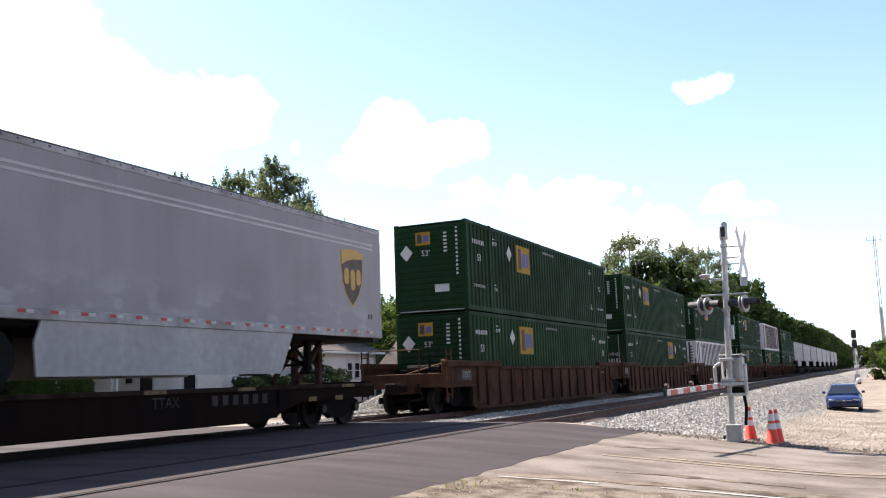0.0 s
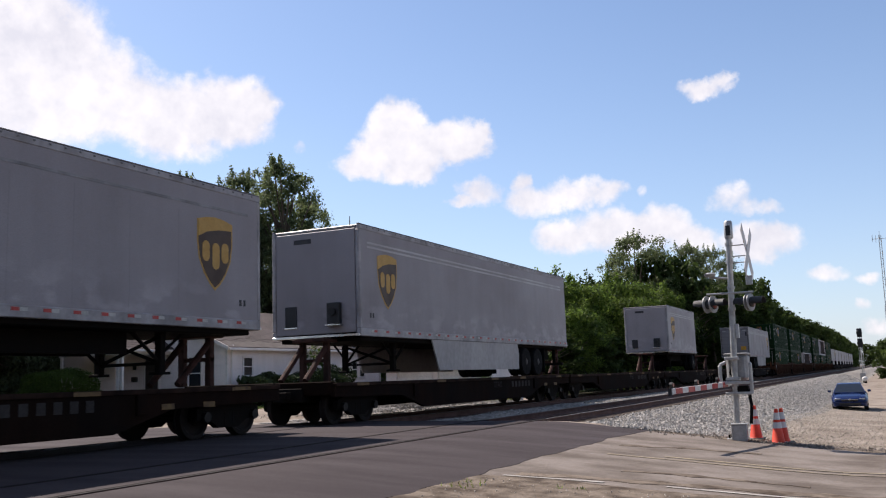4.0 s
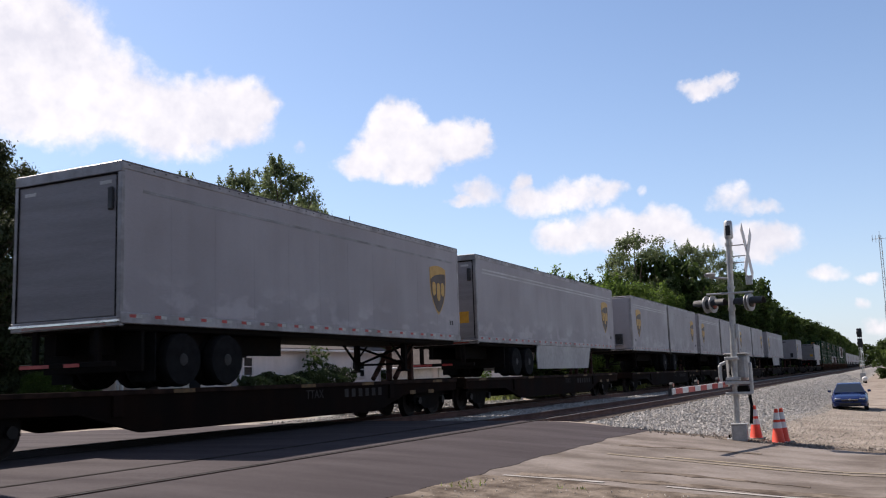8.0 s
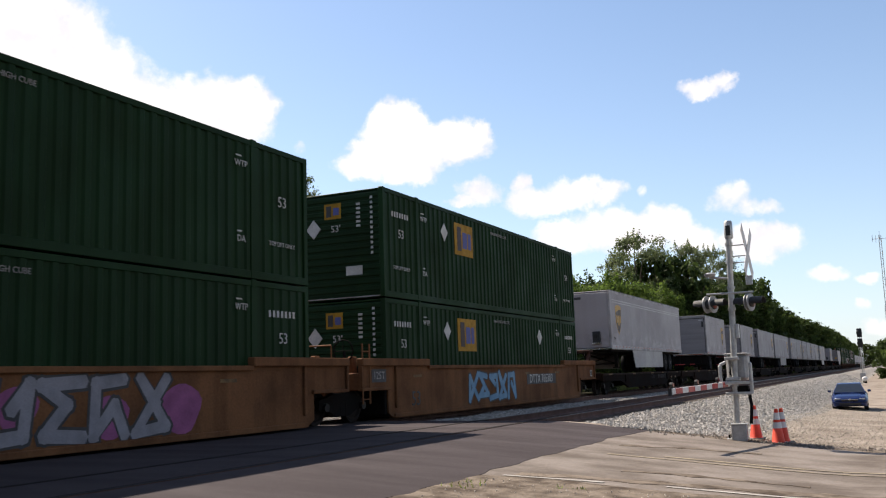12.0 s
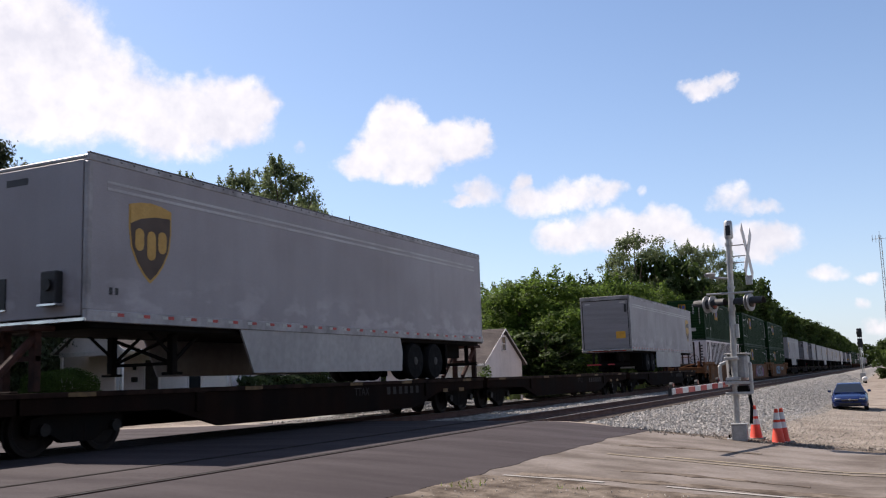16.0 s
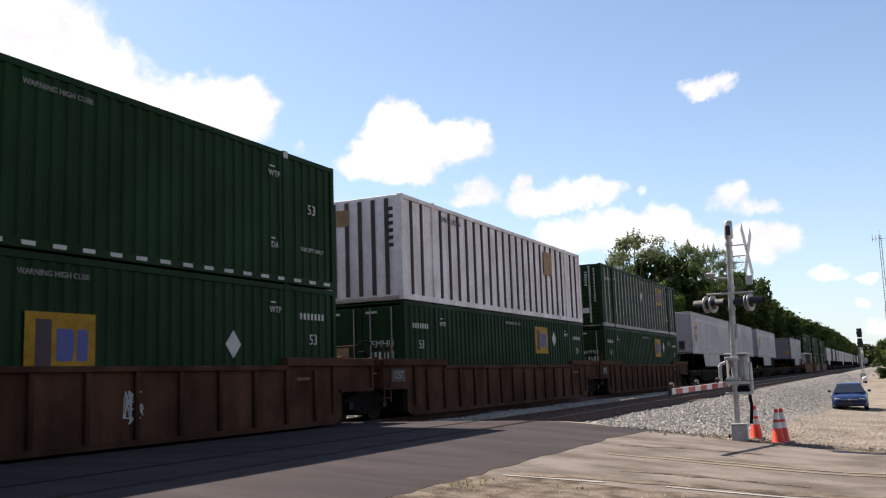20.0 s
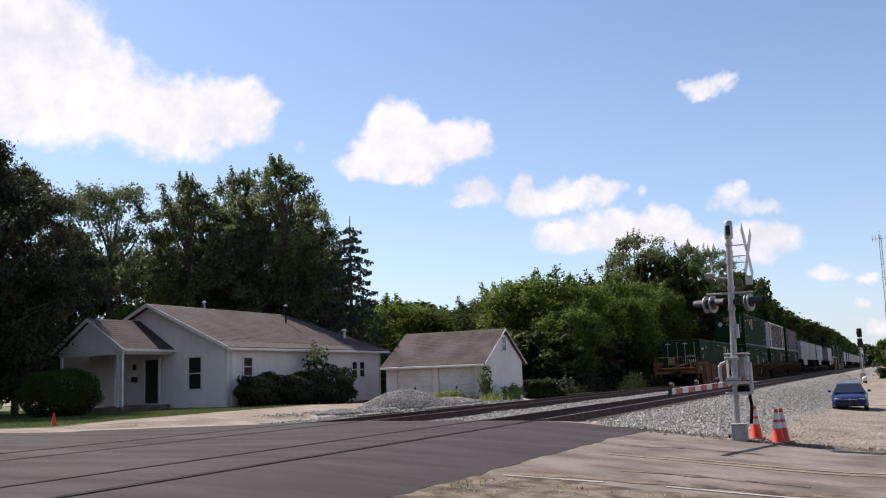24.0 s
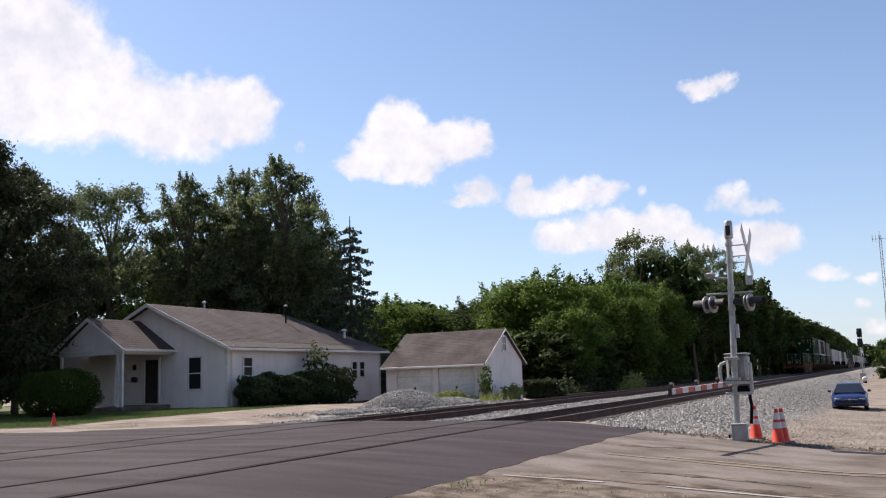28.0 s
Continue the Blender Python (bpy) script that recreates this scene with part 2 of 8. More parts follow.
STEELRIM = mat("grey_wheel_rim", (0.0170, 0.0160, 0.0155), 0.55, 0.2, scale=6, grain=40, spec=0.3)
GREENC = mat("green_container_paint", (0.0066, 0.0285, 0.0074), 0.6, second=(0.0095, 0.0230, 0.0072), scale=0.7, grain=60, amount=0.6, spec=0.10, thing=0.16, streak=0.25)
WHITEC = mat("grimy_white_container", (0.7400, 0.6800, 0.6700), 0.65, second=(0.5200, 0.4400, 0.4000), scale=1.0, grain=8, amount=0.6, streak=0.22)
BROWNRIB = mat("brown_post", (0.055, 0.036, 0.030), 0.75, scale=3, grain=20)
GREYRIB = mat("pale_grey_post", (0.300, 0.275, 0.258), 0.65, second=(0.180, 0.155, 0.140), scale=3, grain=20, streak=0.2)
WELLRED = mat("oxide_brown_well_steel", (0.0820, 0.0370, 0.0210), 0.8, second=(0.0420, 0.0200, 0.0130), scale=1.2, grain=20, bump=0.15, amount=0.9, streak=0.35, thing=0.15, spec=0.06)
WELLTAN = mat("tan_brown_well_steel", (0.1750, 0.0770, 0.0340), 0.75, second=(0.1050, 0.0490, 0.0250), scale=1.1, grain=20, bump=0.15, amount=0.8, streak=0.3, spec=0.06)
WHITE = mat("white_marking", (0.440, 0.425, 0.400), 0.65, second=(0.300, 0.285, 0.265), scale=4, grain=30)
DARKMARK = mat("dark_marking", (0.03, 0.028, 0.03), 0.6)
YELLOW = mat("yellow_marking", (0.330, 0.175, 0.014), 0.65, second=(0.220, 0.115, 0.012), scale=5, grain=24, amount=0.8, spec=0.15)
BLUE = mat("blue_marking", (0.045, 0.060, 0.230), 0.65, second=(0.10, 0.09, 0.16), scale=6, grain=20, amount=0.6)
DARKPLUM = mat("dark_plum_marking", (0.030, 0.018, 0.024), 0.65, second=(0.07, 0.04, 0.03), scale=6, grain=20, amount=0.6)
BROWN = mat("brown_badge", (0.055, 0.026, 0.012), 0.5)
GOLD = mat("gold_badge", (0.46, 0.27, 0.060), 0.55, second=(0.36, 0.20, 0.045), scale=6, grain=30)
REDTAPE = mat("red_reflector", (0.42, 0.035, 0.03), 0.4)
ALU = mat("galvanised_mast", (0.4000, 0.4000, 0.3920), 0.42, 0.55, second=(0.2880, 0.2880, 0.2800), scale=5, grain=30, amount=0.7)
BLACK = mat("black_paint", (0.018, 0.018, 0.019), 0.6, scale=4, grain=30)
GROOVE = mat("dirty_rail_groove", (0.016, 0.014, 0.013), 1.0, scale=4, grain=30, spec=0.0)
VERGE = mat("trampled_verge", (0.1700, 0.1380, 0.1090), 0.95, second=(0.0620, 0.0470, 0.0360), scale=3.2, grain=18, bump=1.2, spec=0.08, amount=1.0)
# floor of the wood, the trees' shade put into its dark colour
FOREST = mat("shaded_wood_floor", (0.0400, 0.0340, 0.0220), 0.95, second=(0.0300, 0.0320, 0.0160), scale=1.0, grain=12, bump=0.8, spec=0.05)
WHITEPAINT = mat("white_paint", (0.6080, 0.6000, 0.5840), 0.6, second=(0.5280, 0.5160, 0.4960), scale=2, grain=20)
ORANGE = mat("orange_cone_plastic", (0.6400, 0.0480, 0.0180), 0.55, second=(0.4800, 0.0380, 0.0160), scale=5, grain=30)
REFLECT = mat("white_cone_collar", (0.6000, 0.5920, 0.5760), 0.4, scale=5, grain=40)
SIDING = mat("white_lap_siding", (0.765, 0.692, 0.660), 0.65, second=(0.650, 0.580, 0.540), scale=0.7, grain=30, amount=0.6, streak=0.08)
TRIM = mat("white_trim", (0.680, 0.630, 0.602), 0.6, second=(0.520, 0.470, 0.435), scale=2, grain=14)
DOORWHITE = mat("dirty_white_garage_door", (0.70, 0.68, 0.65), 0.7, second=(0.52, 0.49, 0.45), scale=0.9, grain=14, amount=0.7)
SHINGLE = mat("brown_grey_shingles", (0.0600, 0.0430, 0.0420), 0.95, second=(0.0370, 0.0270, 0.0265), scale=0.7, grain=22, bump=0.5, amount=0.8, thing=0.1, island=0.07)
GAR_SHINGLE = mat("weathered_garage_shingles", (0.0580, 0.0440, 0.0400), 0.95, second=(0.0320, 0.0245, 0.0230), scale=0.8, grain=22, bump=0.5, amount=0.9, thing=0.1, island=0.07)
PANE = glass("window_glass", (0.02, 0.022, 0.025), 0.12)
DOORDARK = mat("dark_door", (0.03, 0.022, 0.02), 0.6)
FENCEWOOD = mat("weathered_fence_wood", (0.13, 0.10, 0.085), 0.9, scale=3, grain=25, stretch=(4, 4, 0.6))
CARBLUE = mat("blue_car_paint", (0.0090, 0.0210, 0.0850), 0.22, 0.2, scale=3, grain=60, spec=0.4, amount=0.2)
CARGLASS = glass("car_glass", (0.012, 0.014, 0.017), 0.03)
CHROME = mat("chrome", (0.6, 0.6, 0.6), 0.2, 1.0)
LAMPGLASS = glass("headlamp_glass", (0.16, 0.17, 0.18), 0.1)
REDLENS = glass("red_lens", (0.14, 0.010, 0.008), 0.15)
YELLOWLINE = mat("worn_yellow_line", (0.2700, 0.2200, 0.1350), 0.9, second=(0.1700, 0.1400, 0.1050), scale=2.5, grain=30, amount=1.0)
WHITELINE = mat("worn_white_line", (0.3172, 0.2966, 0.2690), 0.9, second=(0.1793, 0.1586, 0.1379), scale=2.0, grain=30, amount=0.9)
ROOFDECK = mat("brown_roof_boards", (0.075, 0.060, 0.054), 0.95, scale=3, grain=25)
GRAFBLUE = mat("pale_blue_spray_paint", (0.1300, 0.2500, 0.3600), 0.7)
GRAFGREY = mat("grey_spray_paint", (0.2100, 0.2000, 0.2200), 0.7)
GRAFPINK = mat("purple_spray_paint", (0.24, 0.06, 0.16), 0.7)


# ---- mesh tools ----
class Build:
    """Collects the corners and faces of one mesh."""

    def __init__(self):
        self.v, self.f = [], []

    def add(self, verts, faces):
        n = len(self.v)
        self.v += [tuple(p) for p in verts]
        self.f += [tuple(n + i for i in q) for q in faces]
        return self

    def box(self, x0, x1, y0, y1, z0, z1, c=0.0, m=None):
        if c <= 0:
            vs = [(x, y, z) for z in (z0, z1) for y in (y0, y1) for x in (x0, x1)]
            fs = [(0, 2, 3, 1), (4, 5, 7, 6), (0, 1, 5, 4), (2, 6, 7, 3), (0, 4, 6, 2), (1, 3, 7, 5)]
        else:
            vs, idx = [], {}
            for k, z in enumerate((z0, z1)):
                for j, y in enumerate((y0, y1)):
                    for i, x in enumerate((x0, x1)):
                        sx, sy, sz = (c if i == 0 else -c), (c if j == 0 else -c), (c if k == 0 else -c)
                        for a, p in enumerate(((x, y + sy, z + sz), (x + sx, y, z + sz), (x + sx, y + sy, z))):
                            idx[i, j, k, a] = len(vs)
                            vs.append(p)
            g = lambda *q: [idx[e] for e in q]
            fs = []
            for i in (0, 1):
                o = 1 if i else -1
                q = g((i, 0, 0, 0), (i, 1, 0, 0), (i, 1, 1, 0), (i, 0, 1, 0))
                fs.append(q if o > 0 else q[::-1])
                q = g((0, i, 0, 1), (0, i, 1, 1), (1, i, 1, 1), (1, i, 0, 1))
                fs.append(q if o > 0 else q[::-1])
                q = g((0, 0, i, 2), (1, 0, i, 2), (1, 1, i, 2), (0, 1, i, 2))
                fs.append(q if o > 0 else q[::-1])
            for a in (0, 1):
                for b in (0, 1):
                    fs += [g((a, b, 0, 0), (a, b, 1, 0), (a, b, 1, 1), (a, b, 0, 1)),
                           g((a, 0, b, 0), (a, 1, b, 0), (a, 1, b, 2), (a, 0, b, 2)),
                           g((0, a, b, 1), (1, a, b, 1), (1, a, b, 2), (0, a, b, 2))]
                    for d in (0, 1):
                        fs.append(g((a, b, d, 0), (a, b, d, 1), (a, b, d, 2)))
        if m is not None:
            vs = [tuple(m @ Vector(p)) for p in vs]
        return self.add(vs, fs)

    def tube(self, p, q, r, r2=None, n=10, cap=True):
        p, q = Vector(p), Vector(q)
        r2 = r if r2 is None else r2
        d = (q - p).normalized()
        a = d.orthogonal().normalized()
        b = d.cross(a)
        vs = []
        for c, rr in ((p, r), (q, r2)):
            for i in range(n):
                t = 2 * math.pi * i / n
                vs.append(c + a * (rr * math.cos(t)) + b * (rr * math.sin(t)))
        fs = [(i, (i + 1) % n, n + (i + 1) % n, n + i) for i in range(n)]
        if cap:
            fs += [tuple(range(n))[::-1], tuple(range(n, 2 * n))]
        return self.add(vs, fs)

    def turn(self, profile, centre, axis="z", n=16):
        """A turned solid: profile of (radius, along)."""
        vs, fs = [], []
        for r, h in profile:
            for i in range(n):
                t = 2 * math.pi * i / n
                a, b = r * math.cos(t), r * math.sin(t)
                vs.append({"z": (a, b, h), "x": (h, a, b), "y": (b, h, a)}[axis])
        for k in range(len(profile) - 1):
            for i in range(n):
                j = (i + 1) % n
                fs.append((k * n + i, k * n + j, (k + 1) * n + j, (k + 1) * n + i))
        fs += [tuple(range(n))[::-1], tuple(range((len(profile) - 1) * n, len(profile) * n))]
        c = Vector(centre)
        return self.add([Vector(p) + c for p in vs], fs)

    def slab(self, outline, axis, a, b):
        """An outline of (p, q) drawn out along x, y or z from a to b."""
        put = {"x": lambda p, q, h: (h, p, q), "y": lambda p, q, h: (p, h, q), "z": lambda p, q, h: (p, q, h)}[axis]
        n = len(outline)
        vs = [put(p, q, a) for p, q in outline] + [put(p, q, b) for p, q in outline]
        fs = [tuple(range(n))[::-1], tuple(range(n, 2 * n))] + [(i, (i + 1) % n, n + (i + 1) % n, n + i) for i in range(n)]
        return self.add(vs, fs)


def mesh_of(name, b, material, smooth=False):
    me = bpy.data.meshes.new(name)
    me.from_pydata(b.v, [], b.f)
    me.materials.append(material)
    bm = bmesh.new()
    bm.from_mesh(me)
    if len(bm.faces) < 20000:
        bmesh.ops.recalc_face_normals(bm, faces=bm.faces)
    bm.to_mesh(me)
    bm.free()
    if smooth:
        me.polygons.foreach_set("use_smooth", [True] * len(me.polygons))
        me.set_sharp_from_angle(angle=radians(40))
    return me


def part(name, b, material, parent=None, label="", smooth=False):
    ob = new(name, b if isinstance(b, bpy.types.Mesh) else mesh_of(name, b, material, smooth))
    if parent is not None:
        ob.parent = parent
    return tagged(ob, label)


def thing(name, label, category, group="", kind="", at=None):
    ob = new(name)
    ob.empty_display_size = 0.3
    if at is not None:
        ob.matrix_basis = at
    return tagged(ob, label, category, group, kind)


def setting(name, b, material, label, category, kind="structure", smooth=False):
    return tagged(part(name, b, material, None, "", smooth), label, category, "", kind)


TEXTS = {}


def lettering(words, size, material):
    """A flat mesh of the words, about size high, centred, in the x-z plane and facing -y."""
    key = (words, size, material.name)
    if key not in TEXTS:
        cu = bpy.data.curves.new("lettering", "FONT")
        cu.body, cu.size, cu.align_x, cu.align_y, cu.extrude = words, size, "CENTER", "CENTER", 0.003
        cu.resolution_u = 2
        ob = bpy.data.objects.new("lettering", cu)
        scene.collection.objects.link(ob)
        dg = bpy.context.evaluated_depsgraph_get()
        me = bpy.data.meshes.new_from_object(ob.evaluated_get(dg))
        bpy.data.objects.remove(ob)
        me.transform(Matrix.Rotation(radians(90), 4, "X"))
        me.materials.clear()
        me.materials.append(material)
        TEXTS[key] = me
    return TEXTS[key]


def letters(words, size, material, parent, x, y, z, side="x", name="lettering"):
    ob = new(name, lettering(words, size, material))
    ob.parent = parent
    ob.matrix_basis = pose(x, y, z, 0, 0, 90 if side == "x" else (-90 if side == "-x" else 0))
    return tagged(ob, kind="stuff")


# ---- ground ----
def smooth(t):
    t = min(max(t, 0.0), 1.0)
    return t * t * (3 - 2 * t)


def gz(x, y):
    """Height of the ground: level at the tracks, falling to the road and the lot."""
    t = (x + 6.6) / 6.0
    z = -0.275 * (math.sqrt(t * t + 0.0064) - math.sqrt((t - 1) ** 2 + 0.0064) + 1)
    z -= 0.62 * smooth((y - 21.0) / 27.0) * smooth((x + 6.0) / 3.5)
    z -= 0.2 * smooth((y - 37.0) / 8.0) * smooth((-14.0 - x) / 3.0)
    return z


def earth(x, y):
    """The earth under road and track bed."""
    under = (-16.2 < x < -2.9) and (y > 20.4 or y < 2.0)
    return gz(x, y) - (0.75 if under else 0.018)


def sheet(name, xs, ys, lift, material, label, category, keep=None, skirt=0.0):
    b = Build()
    nx = len(xs)
    for y in ys:
        for x in xs:
            b.v.append((x, y, earth(x, y)))
    for j in range(len(ys) - 1):
        for i in range(nx - 1):
            if keep is None or keep((xs[i] + xs[i + 1]) / 2, (ys[j] + ys[j + 1]) / 2):
                a = j * nx + i
                b.f.append((a, a + 1, a + nx + 1, a + nx))
    ob = setting(name, b, material, label, category, smooth=True)
    return ob


def steps(*spans):
    out = []
    for a, b, s in spans:
        n = max(1, round((b - a) / s))
        out += [a + (b - a) * i / n for i in range(n)]
    return out + [spans[-1][1]]


sheet("ground", steps((-2500, -300, 550), (-300, -60, 40), (-60, -16, 4), (-16, 8, 0.5), (8, 40, 4), (40, 300, 65), (300, 2500, 550)),
      steps((-2500, -300, 550), (-300, -20, 40), (-20, 4, 4), (4, 60, 1.0), (60, 200, 20), (200, 3000, 700)), -0.06, DIRT,
      "dry sandy earth and trodden dirt beside the railway", "ground")


def ribbon(name, left, right, material, label, category, lift=0.0, thick=0.02, cut=10):
    """A strip of surface between two edge lines of (x, y), laid on the ground, with its own thickness."""
    b = Build()
    n = len(left)
    for p, q in zip(left, right):
        for k in range(cut + 1):
            x, y = p[0] + (q[0] - p[0]) * k / cut, p[1] + (q[1] - p[1]) * k / cut
            b.v.append((x, y, gz(x, y) + lift))
    w = cut + 1
    for j in range(n - 1):
        for k in range(cut):
            a = j * w + k
            b.f.append((a, a + 1, a + w + 1, a + w))
    rim = [k for k in range(w)] + [j * w + cut for j in range(1, n)] + [(n - 1) * w + k for k in range(cut - 1, -1, -1)] + [j * w for j in range(n - 2, 0, -1)]
    base = len(b.v)
    b.v += [(b.v[i][0], b.v[i][1], b.v[i][2] - thick) for i in rim]
    for i in range(len(rim)):
        j = (i + 1) % len(rim)
        b.f.append((rim[i], rim[j], base + j, base + i))
    return setting(name, b, material, label, category)


def wobble(points, amount, seed, step=0.35):
    """A line with a ragged edge through the points."""
    rnd, out = random.Random(seed), []
    for (x0, y0), (x1, y1) in zip(points, points[1:]):
        d = math.hypot(x1 - x0, y1 - y0)
        n = max(1, int(d / step))
        for i in range(n):
            t = i / n
            o = rnd.uniform(-amount, amount)
            out.append((x0 + (x1 - x0) * t - (y1 - y0) / d * o, y0 + (y1 - y0) * t + (x1 - x0) / d * o))
    return out + [points[-1]]


def even(points, n):
    """n points evenly along a line."""
    seg = [math.dist(a, b) for a, b in zip(points, points[1:])]
    total, out = sum(seg), []
    for i in range(n):
        s = total * i / (n - 1)
        k = 0
        while k < len(seg) - 1 and s > seg[k]:
            s -= seg[k]
            k += 1
        t = min(s / seg[k], 1)
        out.append((points[k][0] + (points[k + 1][0] - points[k][0]) * t, points[k][1] + (points[k + 1][1] - points[k][1]) * t))
    return out


far_edge = wobble([(-4.7, 19.15), (-6.5, 19.6), (-12.3, 20.6), (-16.6, 18.5), (-20.3, 16.5), (-34, 9.0), (-60, -6.0)], 0.07, 1)
near_edge = [(-4.7, 3.0), (-9.0, 2.0), (-18, -1.0), (-34, -9.0), (-60, -24)]
ribbon("road", even(far_edge, 160), even(near_edge, 160), ASPHALT, "dark grey new asphalt of the level crossing", "road", 0.0, cut=24)
ribbon("road_approach", even(wobble([(-4.72, 19.1), (-2.8, 18.6), (-1.2, 18.4), (0.5, 17.8), (40, 17.5)], 0.10, 2), 130), even(wobble([(-4.72, 10.3), (2, 11.2), (40, 11.5)], 0.12, 3), 130),
       WORN, "worn pale grey road surface with faded lines", "road", 0.0, cut=14)
ribbon("asphalt_edge", even([(-4.9, 19.1), (-4.9, 3.0)], 130), even(wobble([(-4.50, 19.0), (-4.66, 17), (-4.62, 14.2), (-4.66, 11.1), (-4.58, 10.2), (-4.64, 8.4), (-4.64, 3.0)], 0.05, 5), 130),
       ASPHALT, "uneven edge of the new asphalt patch", "road", 0.0045, 0.006, cut=2)
ribbon("dirt_verge", even(wobble([(-4.66, 10.55), (-3.2, 10.9), (2, 11.45), (12, 11.9)], 0.13, 13), 60), even([(-4.66, -6.0), (2, -6.0), (12, -6.0)], 60), VERGE, "brown trampled dirt verge beside the road", "verge", 0.004, 0.012, cut=16)
ribbon("dirt_strip", even(wobble([(-4.6, 19.35), (-2.8, 19.05), (-1.2, 18.9), (0.5, 18.3), (12, 18.1)], 0.16, 21), 90), even(wobble([(-4.6, 19.0), (-2.8, 18.45), (-1.2, 18.25), (0.5, 17.65), (12, 17.3)], 0.13, 22), 90), VERGE, "brown trodden dirt along the road edge", "verge", 0.005, 0.02, cut=3)
for seed, line in ((31, [(-4.3, 11.05), (-2.9, 11.45), (-1.2, 11.8), (0.6, 12.0)]), (34, [(-3.3, 12.3), (-2.4, 12.5), (-1.0, 12.55)]), (37, [(0.2, 13.0), (2.0, 13.3), (3.6, 13.2)]), (40, [(-4.2, 15.6), (-3.0, 16.1), (-2.0, 16.2)])):
    wide = 0.16 if seed == 31 else 0.09
    ribbon("dirt_patch", even(wobble([(a, b + wide) for a, b in line], 0.10, seed, 0.22), 40), even(wobble([(a, b - wide) for a, b in line], 0.10, seed + 1, 0.22), 40), VERGE, "brown dirt washed onto the worn road", "dirt patch", 0.0055, 0.008, cut=2)
ribbon("wood_floor", even([(-16.9, 52.5), (-16.9, 640)], 120), even([(-75, 60), (-90, 640)], 120), FOREST, "ground under the trackside trees, coloured dark as in shade", "woodland floor", 0.03, 0.05, cut=10)


# ---- tracks ----
ASPHALT_RUST = mat("grimy_rail_head", (0.024, 0.019, 0.018), 0.95, scale=4, grain=30, spec=0.03)


FADED = mat("faded_number", (0.045, 0.039, 0.036), 0.8, scale=6, grain=30, spec=0.1)
RAIL_DULL = mat("dusty_rail_head", (0.033, 0.029, 0.028), 0.9, scale=4, grain=30, spec=0.1)


def rail_profile(cx):
    return [(cx - 0.075, -0.17), (cx + 0.075, -0.17), (cx + 0.075, -0.15), (cx + 0.012, -0.13), (cx + 0.012, -0.045), (cx + 0.036, -0.03),
            (cx + 0.036, 0.0), (cx - 0.036, 0.0), (cx - 0.036, -0.03), (cx - 0.012, -0.045), (cx - 0.012, -0.13), (cx - 0.075, -0.15)]


def track(centre, label):
    th = thing("railway_track", label, "railway track", "tracks", "structure", pose(centre, 0, 0))
    for s in (-0.7535, 0.7535):
        part("rail", Build().slab(rail_profile(s), "y", -600, 1500), RUSTY, th, "rust-brown steel rail", False)
        part("rail_head", Build().box(s - 0.026, s + 0.026, -600, 1500, 0.0, 0.004), RAILTOP, th, "bright worn rail head")
    tie = mesh_of("tie", Build().box(-1.3, 1.3, -0.115, 0.115, -0.34, -0.165, 0.012), TIE)
    y = 20.9
    for i in range(130):
        ob = new("tie", tie)
        ob.parent, ob.matrix_basis = th, pose(random.uniform(-0.04, 0.04), y, 0, 0, 0, random.uniform(-1.2, 1.2))
        y += 0.52
    return th


track(RAIL_X, "rusty main line track carrying the train")
track(NEAR_X, "rusty empty track beside the main line")
for cx in (RAIL_X, NEAR_X):
    for s, wide, dark in ((-0.7535, 0.05, ASPHALT_RUST), (0.7535, 0.045, GROOVE)):
        side = 1 if s < 0 else -1
        setting("rail_cover", Build().box(cx + s - 0.036, cx + s + 0.036, 2.4, 20.4, -0.05, 0.0055), RAIL_DULL, "dull rail head level with the crossing asphalt", "rail")
        setting("flangeway", Build().box(cx + s + min(0.036 * side, (0.036 + wide) * side), cx + s + max(0.036 * side, (0.036 + wide) * side), 2.4, 20.4, -0.05, 0.004), dark, "dark rail groove in the crossing asphalt", "rail groove")


def ballast_height(x, y):
    e = noise.noise((x * 0.5, y * 0.35, 0.0)) * 0.05 + noise.noise((x * 1.7, y * 1.7, 3.0)) * 0.025
    e *= 1 - smooth((y - 40.0) / 18.0)
    top = -0.17 if -11.4 < x < -9.3 else -0.24
    if x > -6.4:
        t = smooth((x + 6.4) / 3.6)
        return (-0.16 + e) * (1 - t) + (gz(x, y) - 0.05 + 0.02 * (1 - t)) * t
    if x < -14.6:
        t = smooth((-14.6 - x) / 1.7)
        return (top + e) * (1 - t) + (gz(x, y) - 0.09) * t
    return top + e


def bed(name, xs, ys, material, label):
    b = Build()
    nx = len(xs)
    b.v = [(x, y, ballast_height(x, y)) for y in ys for x in xs]
    b.f = [(j * nx + i, j * nx + i + 1, (j + 1) * nx + i + 1, (j + 1) * nx + i) for j in range(len(ys) - 1) for i in range(nx - 1)]
    return setting(name, b, material, label, "track bed", smooth=True)


FAR_YS = steps((19.6, 60, 0.4), (60, 110, 1.0), (110, 140, 5), (140, 1500, 80))
bed("track_bed_far", steps((-15.0, -11.4, 0.3)), FAR_YS, BED, "dark brown stone under the main track")
bed("ballast_strip", steps((-11.4, -9.3, 0.3)), FAR_YS, SHOULDER, "pale crushed stone between the tracks")
bed("track_bed_near", steps((-9.3, -6.5, 0.35)), FAR_YS, BED, "dark brown stone under the near track")
bed("ballast_shoulder", steps((-6.5, -2.4, 0.3)), steps((18.9, 60, 0.4), (60, 110, 1.0), (110, 140, 5), (140, 1500, 80)), SHOULDER, "pale crushed limestone shoulder beside the track")
bed("ballast_verge", steps((-16.6, -15.0, 0.4)), FAR_YS, SHOULDER, "pale crushed stone at the foot of the track")
